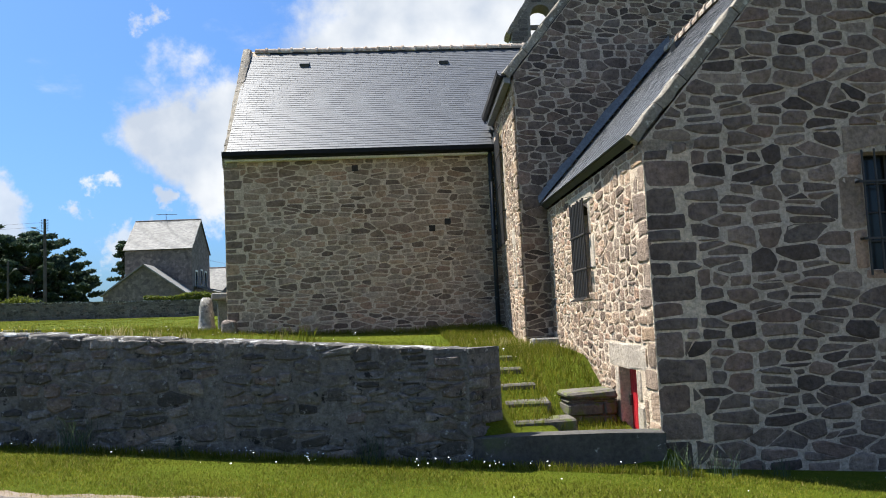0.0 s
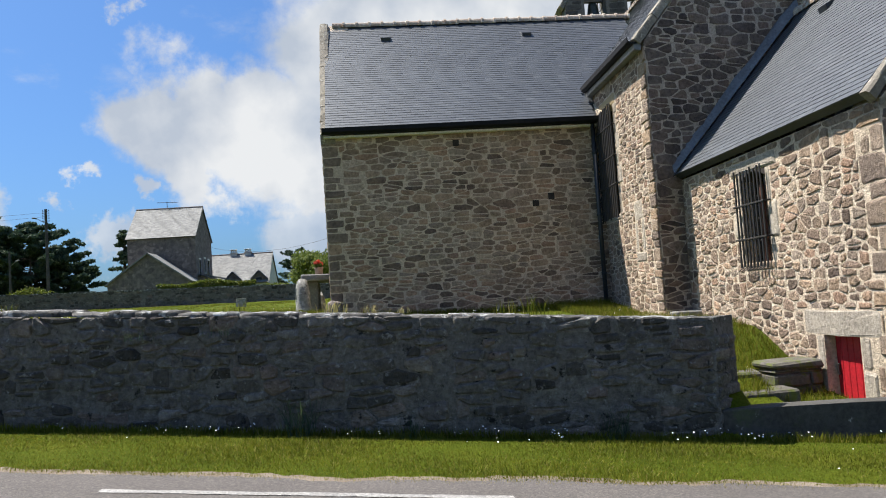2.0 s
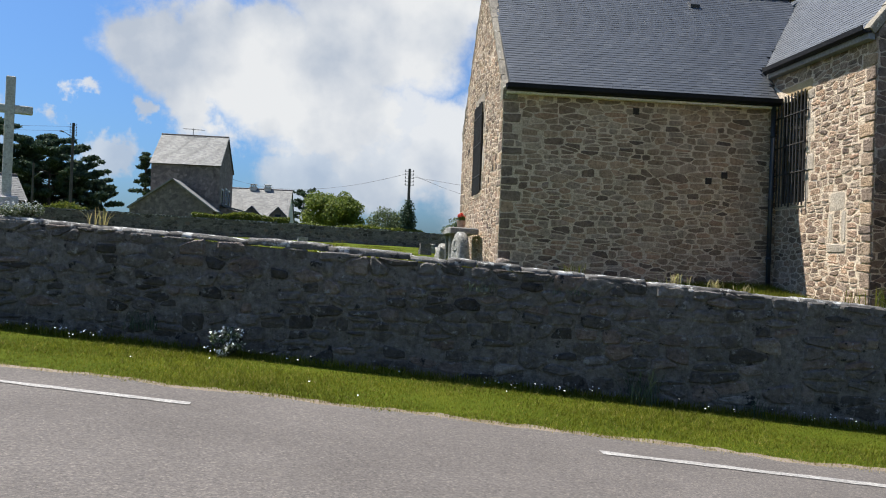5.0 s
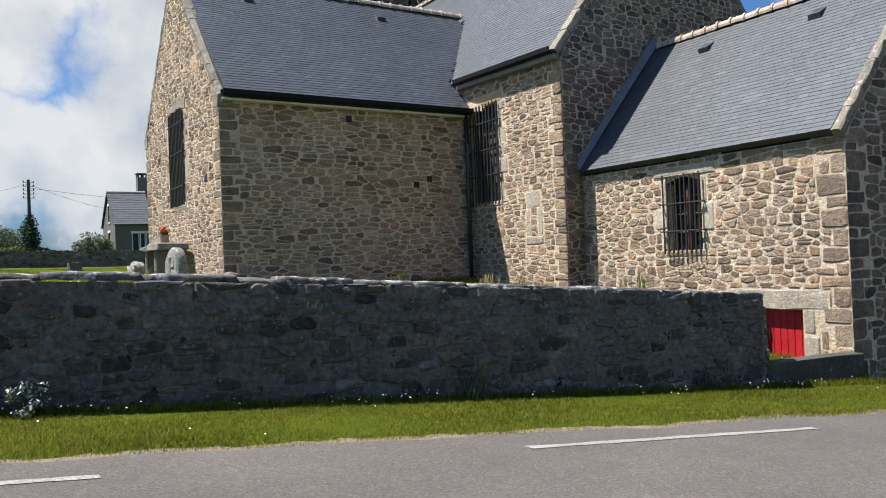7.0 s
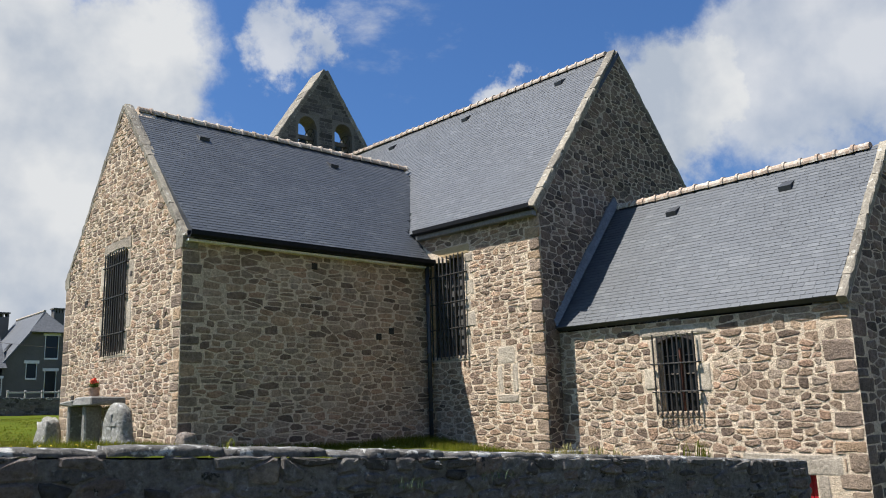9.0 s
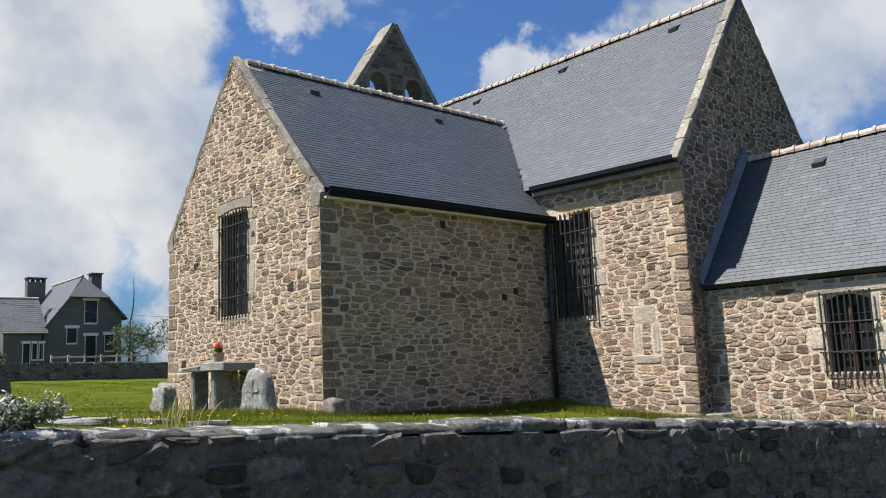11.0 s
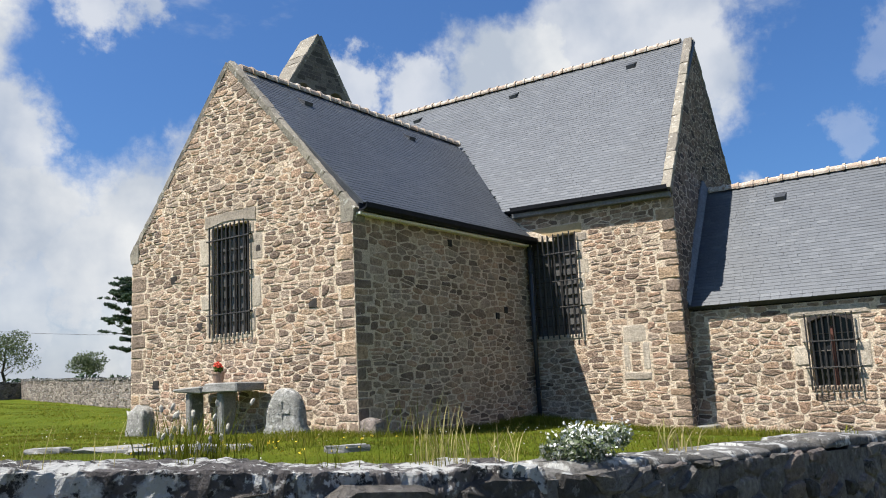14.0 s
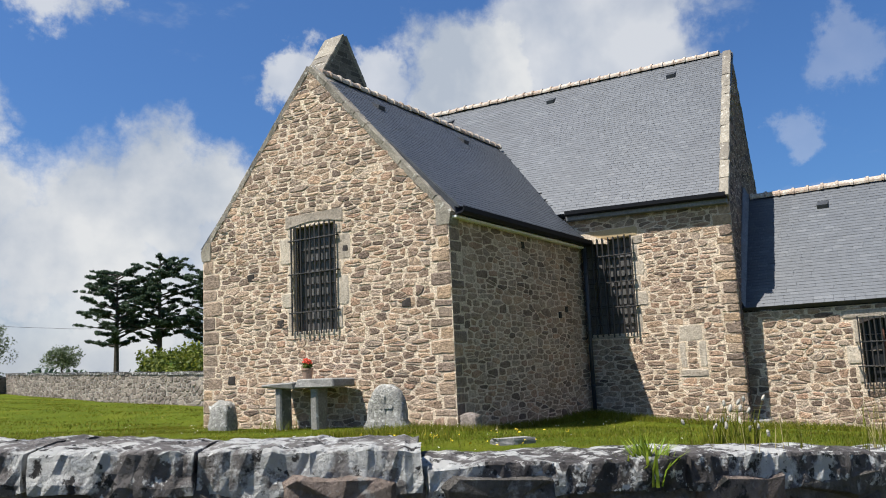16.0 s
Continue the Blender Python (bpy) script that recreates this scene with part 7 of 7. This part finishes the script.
def build_hipped_house():
    """The dark rendered house: gable with a clipped top facing the churchyard, ridge running away from it."""
    base, Y = 3.0, 80.0
    D = -1.9
    t = thing("rendered_house", (13.7 + D, 85, base), "dark grey rendered house with white window surrounds and clipped slate gable", "house")
    m = face_frame((10.45 + D, Y, 0), (1, 0.04))
    ops = [(3.25, 4.1, 1.05, 1.95, "w"), (1.8, 2.35, 0.8, 1.25, "w"), (3.35, 0.0, 0.9, 2.95, "door"), (5.05, 1.65, 0.75, 1.4, "w")]
    bm = bmesh.new()
    wall_with_holes(bm, m, 6.5, [(0, 6.6), (2.05, 9.3), (5.25, 9.3), (6.5, 7.75)], base - 0.6, 0.3, [(u, base + z, u + w, base + z + h) for u, z, w, h, k in ops])
    part("wall", bm, M["render"], t)
    for u, z, w, h, k in ops:
        window_in(t, m, base, u, z, w, h, k)
    for x0, x1, top in ((10.45, 10.75, 6.6), (16.6, 16.9, 7.6)):
        bm = bmesh.new()
        box(bm, (x0 + D, Y + 0.32, base - 0.6), (x1 + D, 90.0, top))
        part("wall", bm, M["render"], t)
    bm = bmesh.new()
    prism(bm, [(10.76, base - 0.6), (16.59, base - 0.6), (16.59, 7.6), (13.8, 11.1), (10.76, 6.6)], 89.7, 90.0, Matrix.Translation((D, 0, 0)))
    part("wall", bm, M["render"], t)
    for pts in ([(10.05, Y - 0.25, 6.3), (10.05, 90.2, 6.3), (13.85, 90.2, 11.35), (13.85, 81.4, 11.35), (12.35, Y - 0.25, 9.36)],
                [(17.35, Y - 0.25, 7.45), (17.35, 90.2, 7.45), (13.85, 90.2, 11.35), (13.85, 81.4, 11.35), (15.64, Y - 0.25, 9.36)],
                [(12.25, Y - 0.3, 9.34), (15.75, Y - 0.3, 9.34), (13.85, 81.5, 11.37)]):
        bm = bmesh.new()
        slab(bm, [(x + D, y, z) for x, y, z in pts], 0.14)
        part("roof", bm, M["far_slate"], t)
    bm = bmesh.new()
    rod(bm, (13.85 + D, 81.4, 11.36), (13.85 + D, 90.2, 11.36), 0.12, sides=8)
    part("ridge", bm, M["terracotta"], t)
    for x0, x1, y0, top in ((14.75 + D, 15.65 + D, 81.8, 11.75), (11.3 + D, 12.9 + D, 89.2, 12.0)):
        ch = part("chimney", bmesh.new(), M["render"], t)
        bm = bmesh.new()
        box(bm, (x0, y0, 8.0), (x1, y0 + 0.9, top - 0.45), None, 0.02)
        part("stack", bm, M["render"], ch)
        bm = bmesh.new()
        for i in range(4):
            a = x0 + (x1 - x0 - 0.16) * i / 3
            box(bm, (a, y0 + 0.02, top - 0.449), (a + 0.16, y0 + 0.88, top - 0.12))
        box(bm, (x0 - 0.1, y0 - 0.1, top - 0.119), (x1 + 0.1, y0 + 1.0, top))
        part("chimney_cap", bm, M["render"], ch)
    bm = bmesh.new()
    slab(bm, [(10.95 + D, 82.4, 7.62), (10.95 + D, 83.3, 7.62), (11.6 + D, 83.3, 8.48), (11.6 + D, 82.4, 8.48)], 0.06)
    part("skylight", bm, M["glass"], t)


M["weathered_slate"] = varied("weathered_slate", [(0.3, (0.09, 0.09, 0.089)), (0.5, (0.13, 0.128, 0.124)), (0.7, (0.105, 0.104, 0.102))], 9, 1.2, 0.75, 0.4, 0.02, dark=0.7)


def build_lawn_house():
    """The house beyond the sacristy: a hip towards the chapel, its long slope towards the road."""
    x0, y0, x1, y1, eave, top, base = 22.5, 11.7, 36.0, 17.9, 3.3, 6.35, -0.9
    ym, xr = (y0 + y1) / 2, x0 + 4.3
    t = thing("lawn_house", (28, ym, base), "low house with a big weathered hipped slate roof behind a hedge", "house")
    for o, al, L in (((x0 + 0.5, y0 + 0.5, 0), (1, 0), x1 - x0 - 0.5), ((x0 + 0.5, y1 - 0.5, 0), (0, -1), y1 - y0 - 1.35), ((x1, y0 + 0.9, 0), (0, 1), y1 - y0 - 1.4), ((x1 - 0.4, y1 - 0.5, 0), (-1, 0), x1 - x0 - 1.3)):
        bm = bmesh.new()
        m = face_frame(o, al)
        hole = [(1.6, base + 1.0, 2.8, base + 2.6)] if al == (1, 0) else []
        wall_with_holes(bm, m, L, [(0, eave - 0.05), (L, eave - 0.05)], base - 0.6, 0.35, hole)
        part("wall", bm, M["farstone"], t)
        if hole:
            window_in(t, m, base, 1.6, 1.0, 1.2, 1.6)
    for pts in ([(x0, y1, eave), (x0, y0, eave), (xr, ym, top)], [(x0, y0, eave), (x1, y0, eave), (x1, ym, top), (xr, ym, top)], [(x1, y1, eave), (x0, y1, eave), (xr, ym, top), (x1, ym, top)]):
        bm = bmesh.new()
        slab(bm, pts, 0.12)
        part("roof", bm, M["weathered_slate"], t)
    bm = bmesh.new()
    rod(bm, (xr, ym, top + 0.03), (x1, ym, top + 0.03), 0.10, sides=8)
    part("ridge", bm, M["terracotta"], t)
    bm = bmesh.new()
    rod(bm, (x0 - 0.05, y1, eave - 0.04), (x0 - 0.05, y0 - 0.05, eave - 0.04), 0.07, sides=8)
    rod(bm, (x0 - 0.05, y0 - 0.05, eave - 0.04), (x1, y0 - 0.05, eave - 0.04), 0.07, sides=8)
    rod(bm, (x0 + 0.3, y0 + 0.2, eave - 0.05), (x0 + 0.45, y0 + 0.42, base), 0.05, sides=8)
    part("gutter", bm, M["lead"], t)


def build_far():
    K = (14.0, 65.0)
    simple_wall("far_wall", (-37.0, 66.5), (K[0], K[1]), 1.05, 0.5, "wallmortar", "long dark rubble wall at the far side of the churchyard", z=(gz(-37.0, 66.5) + 0.95, gz(*K) + 0.1), stone="wallstone", seed=41)
    simple_wall("side_wall", K, (6.2, 30.0), 1.35, 0.5, "mortar_grey", "pale sunlit rubble wall of the churchyard", stone="pale_rubble", seed=42)
    hedge((-20.6, 71.5), (-12.5, 72.0), 4.5 - gz(-16.5, 71.8), 1.4, 3, "clipped yellow-green hedge behind the far wall", n=12000, size=0.10)
    hedge((-11.8, 72.0), (-1.0, 72.0), 3.95 - gz(-6.5, 72), 1.4, 8, "low clipped green hedge behind the far wall", n=11000, size=0.10)
    hedge((-34.0, 70.5), (-27.5, 70.0), 1.45, 1.2, 4, "low clumpy yellow-green hedge behind the far wall", n=5000, size=0.10, uneven=0.3)
    hedge((7.8, 32.0), (14.5, 50.0), 2.3, 2.2, 5, "thick leafy hedge behind the side wall", n=16000, size=0.12, uneven=0.3)
    # tall stone house with a lower gabled annexe
    t, B = gable_house("stone_house", (-32.0, 103.0), 0, 8.2, 10.4, 8.75, 12.8, "farstone", "old_slate", "two-storey dark stone house with a pale lichened slate roof",
                       [("right", 1.8, 3.6, 1.1, 2.2, "w"), ("right", 4.9, 4.3, 0.9, 1.8, "w"), ("right", 7.2, 3.6, 1.1, 2.4, "w"), ("right", 4.6, 0.2, 1.2, 2.4, "door")], base=3.1)
    bm = bmesh.new()
    rod(bm, (-28.2, 108.2, 15.9), (-28.2, 108.2, 17.0), 0.04, 0.03, 5)
    rod(bm, (-29.5, 108.2, 16.9), (-26.8, 108.2, 16.8), 0.03, 0.03, 5)
    for k in range(6):
        rod(bm, (-29.2 + 0.4 * k, 107.8, 16.86), (-29.2 + 0.4 * k, 108.6, 16.86), 0.02, 0.02, 4)
    part("aerial", bm, M["iron"], t)
    an = thing("stone_annexe", (-28.3, 98, 3.1), "low gabled dark stone annexe with a slate roof", "house")
    bm = bmesh.new()
    m = face_frame((-33.0, 98.0, 0), (1, 0))
    prism(bm, [(0, 2.2), (9.4, 2.2), (9.4, 6.1), (4.7, 9.45), (0, 6.1)], 0, 0.5, m)
    part("wall", bm, M["farstone"], an)
    for xs in (-33.3, -23.3):
        bm = bmesh.new()
        slab(bm, [(xs, 97.7, 6.0), (xs, 102.8, 6.0), (-28.3, 102.8, 9.62), (-28.3, 97.7, 9.62)], 0.16)
        part("roof", bm, M["old_slate"], an)
    sh = thing("lean_to", (-22.6, 104, 3.1), "low lean-to with a dark slate roof against the stone house", "shed")
    bm = bmesh.new()
    prism(bm, [(0, 2.2), (4.6, 2.2), (4.6, 5.9), (0, 6.9)], 0, 4.0, face_frame((-24.2, 104.0, 0), (1, 0)))
    part("wall", bm, M["farstone"], sh)
    bm = bmesh.new()
    slab(bm, [(-24.25, 103.7, 7.2), (-24.25, 108.4, 7.2), (-19.2, 108.4, 6.05), (-19.2, 103.7, 6.05)], 0.15)
    part("roof", bm, M["far_slate"], sh)
    # pale-roofed house with dormers
    t, B = gable_house("dormer_house", (-25.2, 112.0), 0, 9.0, 12.0, 2.8, 7.0, "render_white", "old_slate", "low house with a broad pale slate roof and two dormers", [], [(3.2, 5.6, 0.9, 0.7, 7.3), (5.2, 5.6, 0.9, 0.7, 7.3)], base=3.1)
    for u in (3.4, 6.9):
        dm = part("dormer", bmesh.new(), M["farstone"], t)
        bm = bmesh.new()
        m = face_frame(B.at(u, 0.2, 0), B.e)
        prism(bm, [(0, 5.4), (1.7, 5.4), (1.7, 6.5), (0.85, 7.3), (0, 6.5)], 0, 2.6, m)
        part("dormer_body", bm, M["farstone"], dm)
        bm = bmesh.new()
        for o in ([(-0.25, 6.26), (0.85, 7.36), (0.85, 7.56), (-0.35, 6.36)], [(0.85, 7.36), (1.95, 6.26), (2.05, 6.36), (0.85, 7.56)]):
            prism(bm, o, -0.2, 2.7, m)
        part("dormer_roof", bm, M["far_slate"], dm)
        bm = bmesh.new()
        box(bm, (0.45, -0.03, 5.5), (1.25, 0.02, 6.5), m)
        part("pane", bm, M["glass"], dm)
    build_hipped_house()
    gable_house("house_wing", (5.3, 79.6), 0, 3.2, 6.0, 3.3, 6.2, "render", "far_slate", "lower grey wing with a brown-red shuttered window", [("left", 2.7, 0.5, 1.1, 2.0, "shutter"), ("left", 2.9, 3.5, 0.85, 1.5, "w"), ("front", 1.5, 0.1, 0.5, 2.2, "door"), ("front", 2.2, 1.0, 0.35, 1.3, "w"), ("front", 2.75, 1.0, 0.3, 1.3, "w")], [], base=3.0)
    fence = thing("white_fence", (14.0, 76.0, 3.0), "pale wooden post-and-rail fence of a terrace", "fence")
    for k in range(7):
        x = 8.0 + 1.3 * k
        bm = bmesh.new()
        z = 2.95
        box(bm, (x, 76.2, z - 0.5), (x + 0.14, 76.34, z + 1.25), None, 0.01)
        part("post", bm, M["fence_wood"], fence)
        if k < 6:
            for h in (0.5, 1.0):
                bm = bmesh.new()
                box(bm, (x, 76.12, z + h), (x + 1.4, 76.19, z + h + 0.13), None, 0.01)
                part("rail", bm, M["fence_wood"], fence)
    # grey house and cottage on the far left
    gable_house("grey_house", (-34.5, 46.5), 62, 9.0, 8.0, 3.9, 6.8, "render", "slate", "modern dark grey house with a slate roof and skylights", [("front", 1.5, 1.8, 1.2, 1.6, "w"), ("right", 2.0, 1.0, 1.3, 2.0, "w"), ("front", 5.0, 1.2, 1.0, 1.8, "w")], base=2.6)
    gable_house("cottage", (-39.0, 68.2), 40, 6.0, 5.0, 2.2, 4.2, "farstone", "old_slate", "small stone cottage with a pale slate roof", [("front", 1.2, 0.6, 0.9, 1.1, "w")], [(0.3, 2.0, 0.8, 0.6, 4.9)], base=2.9)
    # slate-roofed house beyond the sacristy
    build_lawn_house()
    hedge((14.3, 12.9), (22.5, 10.0), 2.7, 1.8, 6, "tall leafy hedge with brambles beside the lawn", leaf="hedge", n=16000, size=0.09, uneven=0.35)
    # trees
    for k, (x, y, h, s) in enumerate(((-56, 113, 13.5, 8.0), (-51.0, 117, 12.5, 6.2), (-47.5, 113, 10.5, 5.2), (-45.5, 119, 8.5, 4.6), (-63, 110, 13.5, 7.5), (-68, 118, 12, 7.5))):
        conifer((x, y), h, s, 70 + k, "dark wind-shaped cypress with layered boughs", True, 30000, low=0.05, size=0.32)
    conifer((-34.4, 110.0), 10.4, 3.2, 81, "slender dark fir with open whorled boughs", False, 6000, size=0.26)
    conifer((-17.5, 165.0), 10.4, 4.0, 82, "dark pine behind the pale-roofed house", True, 6000, low=0.1, size=0.3)
    for k, (x, y, h, s) in enumerate(((33.4, 80.5, 9.8, 3.8), (36.5, 78.0, 11.2, 3.6), (40.5, 75.5, 11.0, 4.4), (44, 73, 10.8, 4.5), (48, 70, 10.5, 4.5))):
        conifer((x, y), h, s, 90 + k, "tall dark cypress pine with bare lower trunk", True, 26000, low=0.27, size=0.13, clump=0.72, boughs=64)
    broadleaf((-11.0, 150.0), 9.4, 5.6, 21, "round sunlit leafy tree behind the hedge", "leafmid", 18000, 0.26)
    broadleaf((-3.4, 90.0), 3.6, 2.2, 26, "pale leafy shrub behind the hedge", "leafgrey", 4000, 0.13)
    broadleaf((15.0, 77.5), 4.2, 2.0, 22, "thin wind-blown shrubby tree", "leafgrey", 2600, 0.11)
    broadleaf((20.0, 80.0), 5.0, 2.5, 23, "thin wind-blown shrubby tree", "leafgrey", 2800, 0.11)
    broadleaf((2.6, 74.0), 2.2, 1.5, 24, "leafy shrub beyond the far wall", "leafgrey", 2500, 0.11)
    broadleaf((30.0, 84.0), 3.0, 1.8, 25, "low grey-green shrub on the skyline", "leafgrey", 2500, 0.12)
    for k, (x, y) in enumerate(((41, 21.5), (43.5, 18.0), (45, 14.5), (42.5, 25.0))):
        broadleaf((x, y), (9.8, 10.4, 10.2, 9.0)[k], 3.4, 30 + k, "dark leafy tree behind the slate-roofed house", "pine", 12000, 0.16)
    # far woods along the skyline
    nr = np.random.RandomState(3)
    a = nr.uniform(-1.0, 1.3, 260)
    d = nr.uniform(190, 420, 260)
    c = np.stack([np.sin(a) * d, np.cos(a) * d, 2 + nr.uniform(0.5, 3.0, 260)], 1)
    v, f = leaf_cloud(nr, c, nr.uniform(2.5, 6, 260), 30000, 0.9, 0.5, 0.3)
    piece("far_woods", mesh_np("far_woods", v, f, M["pine"]), None, "low dark woods along the skyline", "woods", kind="stuff")
    # poles and wires
    pole((-39.6, 98.0), 15.4, "tall dark utility pole with insulators and a lamp", 1, r=0.2)
    pole((-43.8, 98.0), 10.6, "short dark pole with a lamp arm", -1, arms=False, r=0.15)
    pole((-2.3, 72.0), 9.25, "ivy-clad utility pole with bare top", 0, 3.8, seed=6)
    dead = thing("dead_tree", (15.3, 79, 3), "thin bare dead tree with stub branches", "tree")
    bm = bmesh.new()
    branchy(bm, (15.3, 79.0, 2.8), (15.6, 79.0, 11.1), 0.12, random.Random(4), 7, 0.5, 0.3)
    part("trunk", bm, M["bark"], dead)
    wire((-39.6, 98.0, 15.0), (-90, 80, 15.0), 1.2)
    wire((-39.6, 98.0, 14.5), (-90, 80, 14.5), 1.2)
    wire((-24.0, 110.0, 11.0), (-2.3, 72.0, 8.9), 1.5)
    wire((-2.3, 72.0, 8.6), (45, 66, 8.0), 1.6)
    wire((-2.3, 72.0, 8.9), (8.0, 79.6, 7.0), 0.4)


M["far_slate"] = varied("grey_house_slate", [(0.3, (0.085, 0.09, 0.10)), (0.5, (0.11, 0.115, 0.125)), (0.7, (0.095, 0.10, 0.11))], 6, 0.8, 0.6, 0.3, 0.02, dark=0.75)
M["leafmid"] = varied("sunlit_leaf", [(0.0, (0.08, 0.12, 0.02)), (0.5, (0.14, 0.19, 0.03)), (1.0, (0.24, 0.27, 0.05))], 6, 0.6, 0.6, 0.0, 0.01, True, 0.7, through_leaf=0.35)
M["render_white"] = varied("pale_render", [(0.3, (0.55, 0.53, 0.50)), (0.7, (0.65, 0.63, 0.60))], 20, 0.8, 0.95, 0.2, 0.005)
M["fence_wood"] = varied("pale_weathered_fence", [(0.3, (0.40, 0.38, 0.34)), (0.7, (0.50, 0.48, 0.44))], 20, 3, 0.9, 0.3, 0.005)
M["leafgrey"] = varied("grey_green_leaf", [(0.0, (0.07, 0.10, 0.05)), (0.5, (0.11, 0.145, 0.07)), (1.0, (0.16, 0.19, 0.10))], 6, 0.6, 0.7, 0.0, 0.01, True, 0.7, through_leaf=0.35)


def build_wall_plants():
    top = lambda x: float(wall_top_z(x))
    on = lambda x, off=0.2: (x, -float(np.interp(-x, [-p[0] for p in WALL[1:11]], [-p[1] for p in WALL[1:11]])) + off)
    bush((-10.40, on(-10.40)[1]), 0.24, 0.14, 3, "silvery-leaved bush with white blossom on the wall", "silver", "petal", 3600, 0.015, top(-10.35) - 0.04, 420)
    bush((-8.04, 10.28), 0.20, 0.27, 5, "small silvery plant with white blossom at the wall's foot", "silver", "petal", 420, 0.022, gz(-8.04, 10.2), 130)
    s = 100
    for x, n, h, w, mat, lab, heads, ln in ((-11.35, 60, 0.30, 0.002, "dry", "tuft of tall dry yellow grass on the wall", 0, 0.5), (-11.5, 26, 0.40, 0.0018, "blade", "tall green grass on the wall", 0, 0.4), (-11.05, 26, 0.22, 0.003, "dry", "dry grass tuft on the wall's top", 0, 0.9),
                                      (-11.9, 14, 0.22, 0.002, "blade", "green weeds on the wall", 0, 0.5), (-9.6, 20, 0.20, 0.006, "dry", "dry grass tuft on the wall's top", 0, 0.8), (-12.4, 12, 0.22, 0.002, "blade", "tall thin grass on the wall", 0, 0.4),
                                      (-4.4, 20, 0.12, 0.004, "blade", "green weeds on the wall's edge", 0, 0.8), (-3.3, 26, 0.14, 0.006, "dry", "dry grass tuft on the wall's top", 0, 0.7), (-2.9, 22, 0.11, 0.006, "dry", "dry grass tuft on the wall's top", 0, 0.7), (-2.6, 18, 0.10, 0.006, "dry", "dry grass tuft on the wall's top", 0, 0.7),
                                      (-1.42, 14, 0.20, 0.005, "blade", "green weeds on the wall's edge", 0, 0.5), (-1.15, 22, 0.24, 0.005, "blade", "tall green weeds on the wall", 0, 0.6), (-6.9, 12, 0.10, 0.004, "blade", "green weeds on the wall's edge", 0, 0.8)):
        s += 1
        x0, y0 = on(x)
        tuft((x0, y0), n, h, w, s, lab, mat, ln, 0.06, top(x) - 0.02, heads=heads)
    # fleshy green rosettes on the rough stretch
    for x, y in ((-13.28, 11.84),):
        s += 1
        tuft((x, y), 130, 0.17, 0.006, s, "fleshy bright green plant growing from the wall", "bright", 0.9, 0.03, float(wall_top_z(x)) - 0.08, "plant", name="wall_plant")
    tuft((-12.15, 11.84), 150, 0.27, 0.003, 178, "hare's-tail grass with soft white seed heads on the wall", "blade", 0.45, 0.10, float(wall_top_z(-12.15)) - 0.03, heads=20)
    tuft((-12.55, 12.35), 14, 0.36, 0.003, 179, "hare's-tail grass with soft white seed heads behind the wall", "blade", 0.45, 0.12, heads=9)
    tuft((-12.35, 12.25), 34, 0.36, 0.008, 180, "young fleshy green plant behind the wall", "bright", 0.5, 0.02, category="plant", name="wall_plant")
    tuft((-12.75, 11.65), 8, 0.22, 0.0018, 177, "tall thin dry grass on the wall", "dry", 0.35, 0.12, float(wall_top_z(-12.7)) - 0.03)
    # plants hanging on the wall's face and standing at its foot
    for x, z, n, h, lab in ((-3.68, None, 60, 0.50, "dark tall grass against the wall's foot"), (-0.46, None, 40, 0.42, "dark plant against the wall's foot"), (-8.95, 0.80, 34, 0.26, "small plant growing from the wall's face"), (-5.42, 1.36, 18, 0.13, "dark ferny plant in the wall's joints"),
                            (-4.42, 1.36, 16, 0.13, "green weeds hanging on the wall"), (-2.6, None, 20, 0.3, "thin grass at the wall's foot"), (2.75, None, 26, 0.42, "tall weeds at the sacristy's corner"), (3.2, None, 22, 0.34, "weeds at the sacristy's foot"), (3.8, None, 18, 0.28, "weeds at the sacristy's foot")):
        s += 1
        y0 = on(x, -0.07)[1]
        tuft((x, y0), n * 2, h, 0.003, s, lab, "pine", 0.9, 0.09, z)
    # weeds by the nave and the white-leaved plant by the sacristy
    for x, y, n, h, w, mat in ((1.9, 14.2, 60, 0.30, 0.01, "dry"), (1.2, 13.6, 50, 0.28, 0.01, "blade"), (0.4, 13.0, 40, 0.25, 0.01, "blade"), (-6.1, 17.2, 40, 0.30, 0.01, "blade"), (-7.6, 17.0, 40, 0.34, 0.012, "blade"), (-5.2, 18.6, 30, 0.3, 0.01, "blade"), (-4.9, 21.7, 30, 0.35, 0.01, "blade")):
        s += 1
        tuft((x, y), n * 2, h * 0.8, w * 0.5, s, "long grass in the churchyard", mat, 0.7, 0.28)
    nr = np.random.RandomState(8)
    p = scatter(60, -9.2, -6.2, 15, 18.5, nr, lambda x, y: x < 5)
    v, f = leaf_cloud(nr, np.c_[p, ground_z(p[:, 0], p[:, 1]) + 0.10], np.full(60, 0.02), 120, 0.018, 1.0, 0.1)
    piece("yellow_flowers", mesh_np("yellow_flowers", v, f, M["yellow"]), None, "small yellow flowers in the long grass", "flowers", kind="stuff")


M["bright"] = varied("fleshy_leaf", [(0.0, (0.14, 0.22, 0.015)), (0.5, (0.20, 0.28, 0.02)), (1.0, (0.28, 0.34, 0.04))], 6, 4, 0.5, 0.0, 0.01, True, 0.8, through_leaf=0.35)

# ---------------------------------------------------------------- build
build_ground()
build_road()
build_markings()
build_yard_things()
build_cross()
build_far()
build_wall_plants()
build_grass()
build_yard_wall()
build_chapel()
